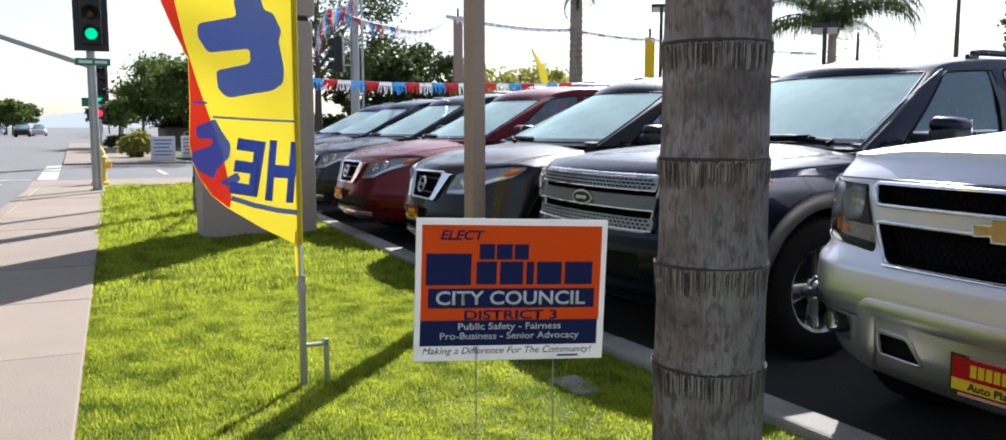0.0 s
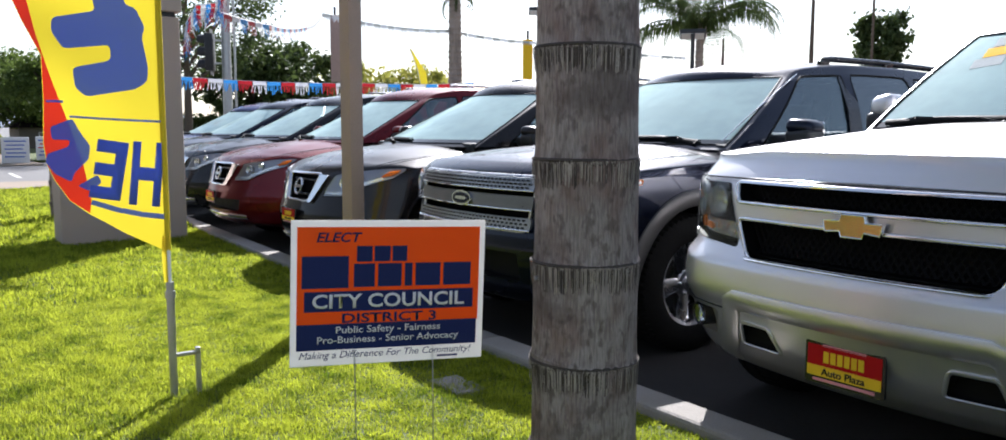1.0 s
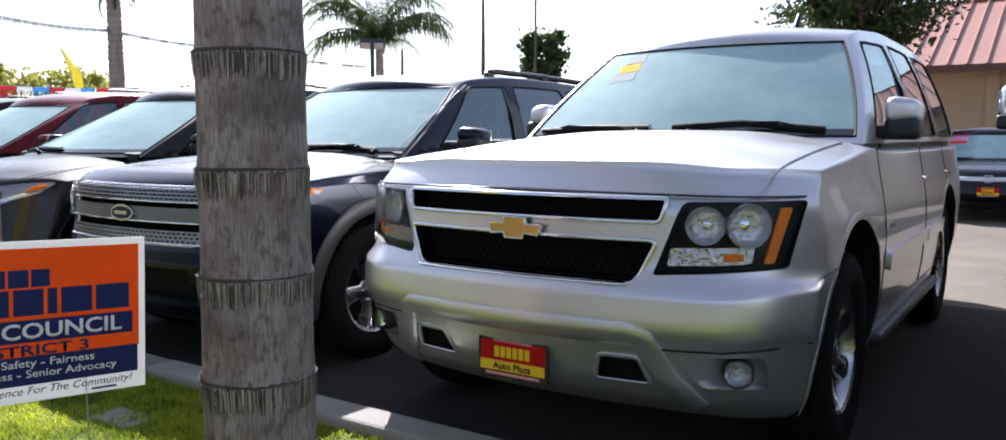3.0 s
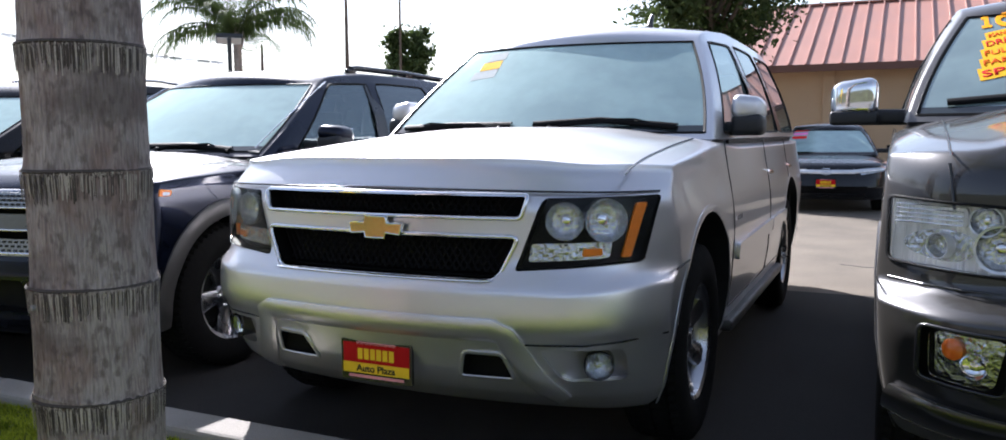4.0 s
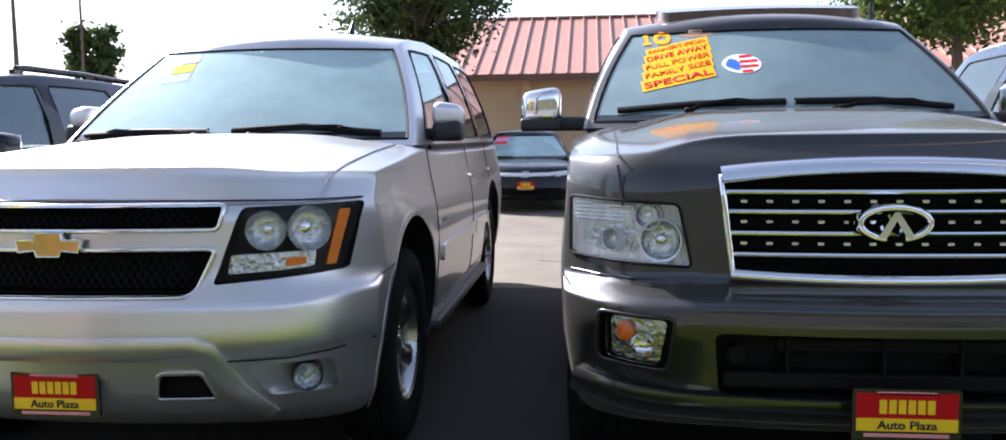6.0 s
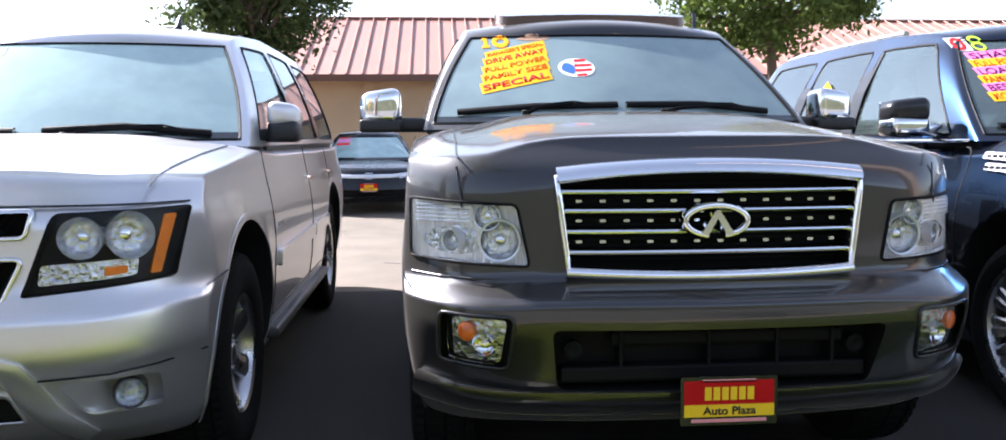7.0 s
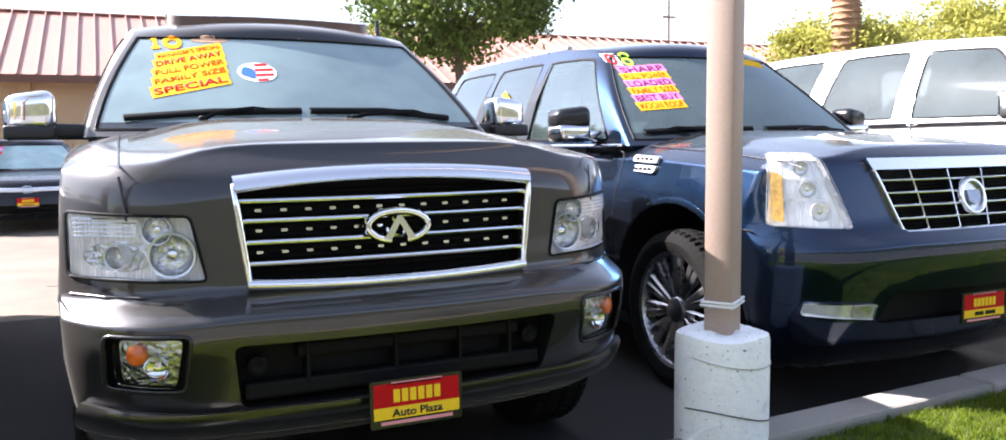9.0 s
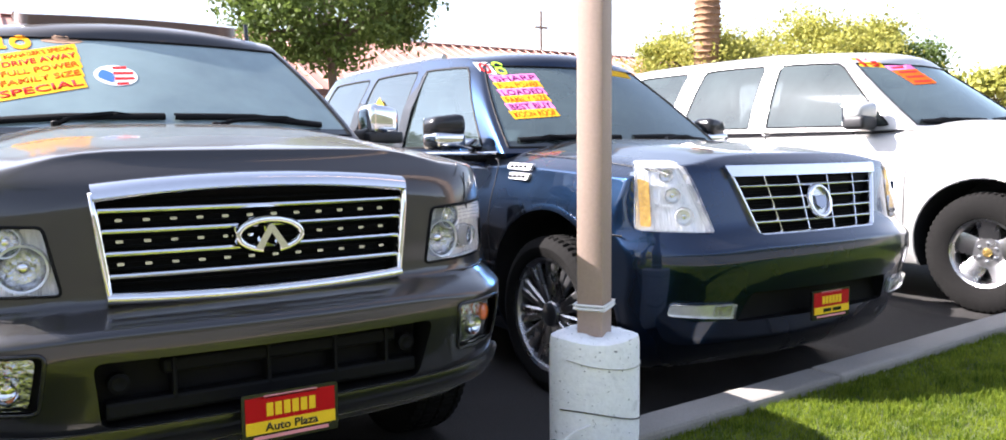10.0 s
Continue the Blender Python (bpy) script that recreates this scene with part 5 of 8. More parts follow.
    for z in np.arange(0.87, 1.13, 0.022):
        sweep([(-0.45, z), (0.45, z)], lambda p, q, off=0.0: Vector((p, c.yf(p, q) + 0.06 - off, q)), 0.006, 0.006, 0, False, 0.1, bm)
    part("grille_mesh", bm, LAMPBLACK, g)
    e = part("badge", sweep([(0.098 * math.cos(a), 1.0 + 0.047 * math.sin(a)) for a in np.linspace(-1.30, math.pi + 1.30, 40)], c.front, 0.024, 0.026, 0.02, False, 0.02), CHROME, c.root, "chrome oval badge with a peak", 40)
    for sx in (-1, 1):
        part("badge_peak", panel([(0.0, 1.034), (sx * 0.008, 1.031), (sx * 0.052, 0.960), (sx * 0.030, 0.955), (0.0, 1.008)][::sx], c.front, 0.034, 0.018, 0.2), CHROME, e)
    for sx in (-1, 1):
        fl = (lambda q: q) if sx > 0 else mirror_x
        poly = fl(rpoly([(0.575, 0.855), (0.955, 0.87), (0.955, 1.065), (0.615, 1.05)], 0.02))
        c.lamp(poly, [(sx * 0.672, 0.934, 0.062), (sx * 0.712, 1.010, 0.040), (sx * 0.835, 0.930, 0.034)], FLUTED, LENS, depth=0.03, deep=True, rings=True,
               chrome_bits=[fl(rpoly([(0.765, 0.985), (0.935, 0.99), (0.935, 1.05), (0.765, 1.045)], 0.02))])
        c.bead("lamp_gap", poly, c.front, 0.009, 0.003, LAMPBLACK, off=0.001)
        c.slab("lamp_divider", ellipse(sx * 0.830, 0.930, 0.092, 0.047, 24), c.inner, 0.004, BOWL, 0.006)
        bm = bmesh.new()
        for zz in np.arange(0.992, 1.045, 0.013):
            sweep([(sx * 0.775, zz), (sx * 0.93, zz)], c.inner, 0.005, 0.006, 0.020, False, 0.06, bm)
        part("reflector_ribs", bm, REFLECT, c.root)
        fr = c.bead("fog_lamp", fl(fog), c.front, 0.012, 0.006, SATIN, label="fog lamp with an amber turn signal in a black recess")
        fi = fl(rpoly([(0.682, 0.564), (0.838, 0.578), (0.842, 0.710), (0.662, 0.706)], 0.018))
        part("reflector", panel(fi, c.front, 0.006, -0.034, 0.03), BOWL, fr, smooth=10)
        for bx, bz, br, bn, bmat in ((0.790, 0.668, 0.030, "turn_signal", ORANGEB), (0.735, 0.628, 0.036, "bulb", CHROME)):
            nrm = (c.front(sx * bx, bz, 0.1) - c.front(sx * bx, bz, 0)).normalized()
            mt = Matrix.Translation(c.front(sx * bx, bz, -0.022)) @ nrm.to_track_quat("Z", "Y").to_matrix().to_4x4()
            part(bn, lathe([(br, -0.01), (br, 0.006), (br * 0.7, 0.012), (0.002, 0.015)] if bn == "turn_signal" else [(br, -0.01), (br, 0.008), (br * 0.8, 0.0), (br * 0.3, -0.004), (br * 0.3, 0.006), (0.002, 0.008)], 20, "z", m=mt), bmat, fr, smooth=50)
        part("lens", panel(fi, c.front, 0.004, -0.006, 0.05), LENS, fr).visible_shadow = False
        f = c.side(sx)
        c.seam([(sx * 0.80, 0.27), (sx * 0.795, 0.6), (sx * 0.79, 1.0), (sx * 0.785, 1.34)], c.top)
        c.seam([(sx * 0.785, 1.04), (sx * 0.80, 1.17)], c.front)
        c.seam([(0.36, 0.80), (0.5, 0.80)], f)
        c.handle(sx, 2.6, 1.08, CHROME)
        c.handle(sx, 3.55, 1.08, CHROME)
        c.mirror(sx, 1.72, 1.31, 0.20, 0.19, CHROME, low=0.012)
        part("running_board", box(min(sx * 0.82, sx * 1.0), 1.5, 0.36, max(sx * 0.82, sx * 1.0), 3.5, 0.42, 0.02, 3), GREYPL, c.root, smooth=40)
        part("roof_rail", tube([c.cabpos(sx * 0.86, j, 1) + Vector((0, 0, -0.005)) for j in (2, 3, 4, 5, 6)], 0.022, 8), GREYPL, c.root, smooth=60)
    side_lines(c, [(1.5, 2.74), (2.74, 3.8)], 0.48, 1.27)
    c.seam([(x, 0.815) for x in np.linspace(-0.95, 0.95, 21)], c.front)
    # dark inner bars of the lower intake
    gi = part("lower_grille", box(-0.49, 0.10, 0.50, 0.49, 0.16, 0.55, 0.01), LAMPBLACK, c.root)
    for x in (-0.30, -0.02, 0.20, 0.38):
        part("bar", box(x - 0.006, 0.10, 0.53, x + 0.006, 0.17, 0.66, 0.003), LAMPBLACK, gi)
    part("bar", box(-0.33, 0.11, 0.61, 0.42, 0.165, 0.655, 0.01), LAMPBLACK, gi)
    for x in (-0.45, 0.46):
        o = Matrix.Translation((x, 0.14, 0.60))
        part("tow_eye_cover", lathe([(0.03, 0.0), (0.03, -0.03), (0.02, -0.035), (0.002, -0.03)], 16, "y", m=o), LAMPBLACK, gi)
    c.bead("bumper_lip", [(x, 0.420 + 0.10 * max(0, abs(x) - 0.6)) for x in np.linspace(-0.93, 0.93, 31)], c.front, 0.105, 0.030, GRAPHITE, closed=False)
    c.plate(0.01, 0.462, y=0.01)
    vis = panel(rpoly([(-0.50, 2.15), (0.50, 2.15), (0.54, 2.36), (-0.54, 2.36)], 0.06), lambda p, q, off=0.0: Vector((p, q, 1.872 + 0.22 * (q - 2.15) - 0.05 * p * p + off)), 0.048, 0, 0.15)
    part("roof_visor", vis, material("brown_visor", (0.10, 0.055, 0.045), 0.2, 0, var=0.1, coat=0.6), c.root, smooth=40)
    part("roof_post", tube([(0.60, 2.30, 1.86), (0.60, 2.32, 1.955)], 0.012, 8), SATIN, c.root)
    c.wiper([(-0.76, 1.375), (-0.4, 1.400), (-0.02, 1.405)], (-0.45, 1.36))
    c.wiper([(0.02, 1.405), (0.38, 1.408), (0.72, 1.375)], (0.18, 1.36))
    c.wheels(0.235, dict(n=6, w0=0.06, w1=0.09, hub=0.085, cap=0.04, lugs=6))
    f = c.screen
    st = c.slab("sale_sticker", quad(-0.455, 1.706, 0.30, 0.030, 12), f, 0.0006, STICKY, 0.0002, step=0.02, label="yellow and orange sale stickers on the windshield")
    part("lettering", panel([(-0.617, 1.718), (-0.577, 1.721), (-0.578, 1.734), (-0.588, 1.733), (-0.590, 1.782), (-0.604, 1.781), (-0.618, 1.774), (-0.617, 1.764), (-0.608, 1.766), (-0.606, 1.732), (-0.617, 1.731)], f, 0.0008, 0.003, 0.03), DIGITS, st)
    part("lettering", sweep(ellipse(-0.522, 1.755, 0.032, 0.025, 24), f, 0.022, 0.0012, 0.003, True, 0.02), DIGITS, st)
    hat = c.slab("hat_sticker", ellipse(-0.355, 1.770, 0.085, 0.013, 20), f, 0.0008, material("hat_tan", (0.35, 0.20, 0.12), 0.6, 0, var=0.1), 0.001, step=0.1, label="small brown hat-shaped sticker")
    part("hat_crown", panel(ellipse(-0.36, 1.782, 0.036, 0.016, 16), f, 0.0008, 0.0018, 0.1), material("hat_tan", (0.42, 0.24, 0.14), 0.6, 0, var=0.1), hat)
    lines = (("MANAGER'S SPECIAL", 0.31, 0.033), ("DRIVE AWAY", 0.325, 0.042), ("FULL POWER", 0.335, 0.042), ("FAMILY SIZE", 0.34, 0.042), ("SPECIAL", 0.35, 0.050))
    z = 1.708
    for i, (tx, w, h) in enumerate(lines):
        h *= 0.86
        z -= h * 0.62 if i else 0
        cx = -0.455 - 0.004 * i
        b = part("sticker_band", panel(quad(cx, z, w, h * 1.25, 12), f, 0.0003, 0.0008 + 0.0004 * i, 0.02), STICKY, st)
        part("lettering", words(tx, f, cx, z, w * 0.93, h * 0.72, 0.0004, 0.0022 + 0.0004 * i, turn=12, bold=0.02), STICKR if i in (1, 4) else STICKO, b)
        z -= h * 0.62
    fl_ = c.slab("flag_sticker", ellipse(-0.17, 1.60, 0.09, 0.05, 24), f, 0.0008, SIGNWHITE, 0.001, label="oval flag sticker", step=0.2)
    for k in range(4):
        zz = 1.637 - k * 0.026
        hwid = 0.086 * math.sqrt(max(0.05, 1 - ((zz - 1.60) / 0.05) ** 2))
        part("stripe", panel([(-0.17 - hwid * 0.1, zz - 0.006), (-0.17 + hwid * 0.9, zz - 0.002), (-0.17 + hwid * 0.9, zz + 0.010), (-0.17 - hwid * 0.1, zz + 0.006)], f, 0.0006, 0.002, 0.1), STICKR, fl_)
    part("star_field", panel(rpoly([(-0.25, 1.588), (-0.185, 1.562), (-0.175, 1.61), (-0.225, 1.632)], 0.02), f, 0.0006, 0.002, 0.1), STICKB, fl_)
    return c


def navy_suv():
    c = gm_suv("suv", "dark blue luxury SUV with big chrome wheels and egg-crate grille", NAVY, pose(3.58, 2.45, 0, 0, 0, -0.6), group="cars in the sales row", arch=0.525, lip=0.030, lip_out=0.002, edge=0.055,
               half=[(0.25, 0.90), (0.35, 0.95), (0.55, 0.985), (0.80, 1.0), (0.92, 0.996), (1.0, 0.978), (1.1, 0.948), (1.2, 0.922), (1.34, 0.87)],
               bulge=0.03, screen=WSDARK, prof=[(0.20, 0.34), (0.28, 0.20), (0.36, 0.13), (0.48, 0.075), (0.62, 0.03), (0.72, 0.0), (0.80, 0.004), (0.825, 0.010), (0.838, 0.03), (0.850, 0.082), (0.862, 0.092), (1.10, 0.15), (1.17, 0.175), (1.24, 0.27)],
               zb=0.22, hood=[(0.0, 1.13), (0.15, 1.175), (0.3, 1.205), (0.6, 1.235), (1.0, 1.265), (1.42, 1.285), (1.5, 1.27), (5.2, 1.24)])
    gr = rpoly([(-0.42, 0.855), (0.42, 0.855), (0.52, 1.13), (-0.52, 1.13)], 0.02)
    intake = rpoly([(-0.55, 0.46), (0.55, 0.46), (0.50, 0.60), (-0.50, 0.60)], 0.03)
    hl = rpoly([(0.655, 0.875), (0.935, 0.885), (0.905, 1.200), (0.75, 1.195)], 0.02)
    well = lambda x, z: c.yf(x, z) + 1.1 * c.sunk(x) + 0.008
    c.build([(gr, 0.20), (intake, 0.16), (hl, well, REFLECT), (mirror_x(hl), well, REFLECT)])
    g = c.bead("grille", gr, c.front, 0.018, 0.02, CHROME, label="chrome egg-crate grille")
    part("grille_header", panel([(-0.53, 1.122), (0.53, 1.122), (0.55, 1.172), (-0.55, 1.172)], c.front, 0.022, 0.004, 0.06), CHROME, g, smooth=40)
    by = lambda p, q, off=0.0: Vector((p, c.yf(p, q) + 0.008 - off, q))
    for i in range(1, 5):
        z = 0.855 + 0.055 * i
        half = 0.42 + 0.1 * (z - 0.855) / 0.275
        part("slat", sweep([(-half, z), (0, z), (half, z)], by, 0.013, 0.022, 0, False, 0.15), CHROME, g, smooth=40)
    for i in (-1.35, -0.45, 0.45, 1.35):
        part("slat", sweep([(i * 0.205, 0.86), (i * 0.245, 1.125)], by, 0.012, 0.020, 0, False, 0.08), CHROME, g, smooth=40)
    bm = bmesh.new()
    for z in np.arange(0.868, 1.125, 0.013):
        sweep([(-0.43, z), (0.43, z)], lambda p, q, off=0.0: Vector((p, c.yf(p, q) + 0.035 - off, q)), 0.005, 0.006, 0, False, 0.2, bm)
    part("grille_mesh", bm, LAMPBLACK, g)
    e = part("badge", sweep(ellipse(0, 0.995, 0.072, 0.072, 28), c.front, 0.02, 0.018, 0.016, True, 0.02), CHROME, c.root, "round chrome wreath badge", 40)
    part("badge_shield", panel([(-0.04, 1.02), (0.04, 1.02), (0.035, 0.975), (0, 0.955), (-0.035, 0.975)], c.front, 0.02, 0.012, 0.2), material("badge_enamel", (0.25, 0.27, 0.35), 0.25, 0.6), e)
    part("badge_disc", panel(ellipse(0, 0.995, 0.066, 0.066, 20), c.front, 0.008, 0.008, 0.2), ALLOY, e)
    for sx in (-1, 1):
        fl = (lambda q: q) if sx > 0 else mirror_x
        poly = fl(rpoly([(0.655, 0.875), (0.935, 0.885), (0.905, 1.200), (0.75, 1.195)], 0.02))
        c.lamp(poly, [(sx * 0.775, 0.945, 0.042), (sx * 0.81, 1.04, 0.036), (sx * 0.82, 1.13, 0.032)], FLUTED, LENS, depth=0.024, deep=True, amber=PALEAMBER,
               ambers=[fl(rpoly([(0.893, 0.90), (0.920, 0.905), (0.908, 1.12), (0.880, 1.10)], 0.008))],
               chrome_bits=[fl(quad(0.81, zz, 0.16, 0.012)) for zz in (0.995, 1.085, 1.17)])
        fp = fl(rpoly([(0.58, 0.485), (0.86, 0.51), (0.86, 0.56), (0.58, 0.555)], 0.015))
        fr = c.slab("fog_lamp", fp, c.front, 0.008, CRYSTAL, 0.0, label="narrow fog lamp")
        part("reflector", panel(fl(rpoly([(0.60, 0.495), (0.69, 0.503), (0.69, 0.552), (0.60, 0.549)], 0.01)), c.front, 0.006, 0.008, 0.05), BOWL, fr, smooth=20)
        part("lens", panel(fp, c.front, 0.020, 0.0, 0.06), LENS, fr).visible_shadow = False
        f = c.side(sx)
        v = c.slab("fender_vent", rpoly([(1.19, 1.088), (1.375, 1.096), (1.365, 1.130), (1.175, 1.124)], 0.012), f, 0.018, BRIGHT, label="chrome fender vent of two finned bars")
        part("vent_bar", panel(rpoly([(1.18, 1.140), (1.40, 1.148), (1.385, 1.182), (1.16, 1.174)], 0.012), f, 0.020, 0, 0.1), BRIGHT, v, smooth=35)
        for r in range(2):
            for k in range(4):
                part("vent_slot", panel(quad(1.225 + k * 0.042, 1.109 + r * 0.052, 0.030, 0.013), f, 0.003, 0.019, 1), SATIN, v)
        c.bead("chrome_strip", [(1.56, 1.232), (5.0, 1.222)], f, 0.02, 0.012, CHROME, closed=False)
        c.handle(sx, 2.66, 1.06, CHROME)
        c.handle(sx, 3.62, 1.06, CHROME)
        c.mirror(sx, 1.86, 1.27, 0.21, 0.19, SATIN, CHROME)
        c.seam([(sx * 0.86, 0.24), (sx * 0.845, 0.5), (sx * 0.835, 0.9), (sx * 0.83, 1.38)], c.top)
        c.seam([(0.40, 0.86), (0.56, 0.86)], f)
        part("roof_rail", tube([c.cabpos(sx * 0.84, j, 1) + Vector((0, 0, 0.01)) for j in (2, 3, 4, 5, 6, 7)], 0.022, 8), ALLOY, c.root, smooth=60)
        part("running_board", box(min(sx * 0.80, sx * 0.99), 1.52, 0.30, max(sx * 0.80, sx * 0.99), 3.46, 0.36, 0.02, 3), NAVY, c.root, smooth=40)
    side_lines(c, [(1.52, 2.78), (2.78, 3.78)], 0.44, 1.20)
    c.plate(0.02, 0.50, 0.28, 0.14)
    c.wiper([(-0.76, 1.30), (-0.42, 1.318), (-0.08, 1.315)], (-0.35, 1.28))
    c.wiper([(0.02, 1.315), (0.36, 1.322), (0.72, 1.295)], (0.2, 1.28))
    c.wheels(0.292, dict(n=11, w0=0.034, w1=0.052, pair=(-0.10, 0.10), hub=0.075, cap=0.062, dish=0.55, t=0.022, cap_mat=DARKALLOY), 0.285, ALLOY, 0.02)
    f = c.screen
    st = c.slab("sale_sticker", quad(-0.625, 1.768, 0.09, 0.085, 0), f, 0.0008, SIGNWHITE, 0.001, step=0.02, label="pink and yellow sale stickers on the windshield")
    part("lettering", sweep(ellipse(-0.628, 1.768, 0.024, 0.031, 24), f, 0.016, 0.0012, 0.003, True, 0.02), STICKR, st)
    for dz_, r_ in ((-0.021, 0.021), (0.021, 0.018)):
        part("lettering", sweep(ellipse(-0.540, 1.770 + dz_, 0.026, r_, 20), f, 0.012, 0.0012, 0.003, True, 0.02), STICKG, st)
    z = 1.70
    for i, (tx, mt) in enumerate((("SHARP", STICKP), ("FULL POWER", STICKY), ("LOADED", STICKP), ("FAMILY SIZE", STICKY), ("BEST BUY", STICKP), ("MOON ROOF", STICKY))):
        cx = -0.49 - 0.010 * i
        w = 0.30
        b = part("sticker_band", panel(quad(cx, z, w, 0.052, 4), f, 0.0003, 0.0008 + 0.0004 * i, 0.02), mt, st)
        part("lettering", words(tx, f, cx, z, w * 0.9, 0.036, 0.0004, 0.0022 + 0.0004 * i, turn=4, bold=0.015), PURPLE if mt is STICKP else STICKO, b)
        z -= 0.047
    c.slab("sale_sticker", quad(0.42, 1.765, 0.24, 0.045, -3), f, 0.0008, STICKY, 0.001, step=0.1)
    c.slab("window_sticker", quad(3.25, 1.54, 0.40, 0.05, 24), c.cabside(-1), 0.001, STICKY, 0.026, step=0.3, label="yellow window sticker")
    return c


def white_suv():
    c = gm_suv("suv", "white full-size SUV with alloy wheels and black mirrors", WHITEP, pose(6.72, 1.90, 0.135, 0, 0, 0.5), group="cars in the sales row", pillar_mat=WHITEP, screen=WSDARK,
               hood=[(0.0, 1.05), (0.15, 1.085), (0.3, 1.13), (0.6, 1.19), (1.0, 1.245), (1.42, 1.285), (1.5, 1.285), (1.9, 1.25), (5.2, 1.235)],
               cabin=dict(zb=1.235, zr=[1.79, 1.84, 1.875, 1.885, 1.885, 1.885, 1.875, 1.865, 1.84], wb=0.935, wt=0.67, yb=[1.40, 1.62, 2.78, 2.98, 3.78, 4.0, 4.72, 4.95, 5.08], yt=[2.12, 2.28, 2.80, 2.96, 3.64, 3.86, 4.52, 4.72, 4.85],
                          panes=[(1, 2, "w1", WAGGLASS), (3, 4, "w2", WAGGLASS), (5, 6, "w3", WAGGLASS)], bow=0.16))
    c.build()
    for sx in (-1, 1):
        f = c.side(sx)
        c.handle(sx, 2.66, 1.03, WHITEP)
        c.handle(sx, 3.62, 1.03, WHITEP)
        c.mirror(sx, 1.86, 1.255, 0.19, 0.185, WHITEP, reach=0.04)
        part("roof_rail", tube([c.cabpos(sx * 0.84, j, 1) + Vector((0, 0, -0.01)) for j in (2, 3, 4, 5, 6, 7)], 0.018, 8), BLACK, c.root, smooth=60)
        poly = (lambda q: q) if sx > 0 else mirror_x
        c.lamp(poly(rpoly([(0.512, 0.80), (0.90, 0.828), (0.938, 1.052), (0.598, 1.045)], 0.02)), [(sx * 0.7, 0.95, 0.06)], REFLECT)
        c.slab("side_marker", quad(0.60, 0.96, 0.06, 0.05), f, 0.006, WHITEPL)
        c.slab("badge", quad(1.66, 0.84, 0.10, 0.05), f, 0.004, CHROME, step=1)
    side_lines(c, [(1.52, 2.78), (2.78, 3.78)], 0.44, 1.22)
    c.wheels(0.225, dict(n=5, w0=0.12, w1=0.15, hub=0.11, cap=0.030, lugs=6, dish=0.3, cap_mat=GOLD))
    f = c.screen
    st = c.slab("sale_sticker", quad(-0.52, 1.77, 0.20, 0.075, -2), f, 0.0008, STICKY, 0.001, step=0.02, label="orange sale stickers on the windshield")
    part("lettering", words("13", f, -0.52, 1.77, 0.15, 0.07, 0.0008, 0.004, bold=0.03), STICKR, st)
    for i in range(4):
        b = part("sticker_band", panel(quad(-0.26 + i * 0.012, 1.735 - i * 0.04, 0.30, 0.042, 4), f, 0.0006, 0.001 + 0.0007 * i, 0.06), STICKP if i == 0 else STICKO, st)
        part("lettering_bar", panel(quad(-0.26 + i * 0.012, 1.735 - i * 0.04, 0.22, 0.016, 4), f, 0.0006, 0.0018 + 0.0007 * i, 0.06), STICKR, b)
    c.wiper([(-0.78, 1.285), (-0.45, 1.300), (-0.10, 1.298)], (-0.15, 1.27))
    c.wiper([(0.02, 1.30), (0.35, 1.318), (0.72, 1.285)], (0.12, 1.27))
    return c


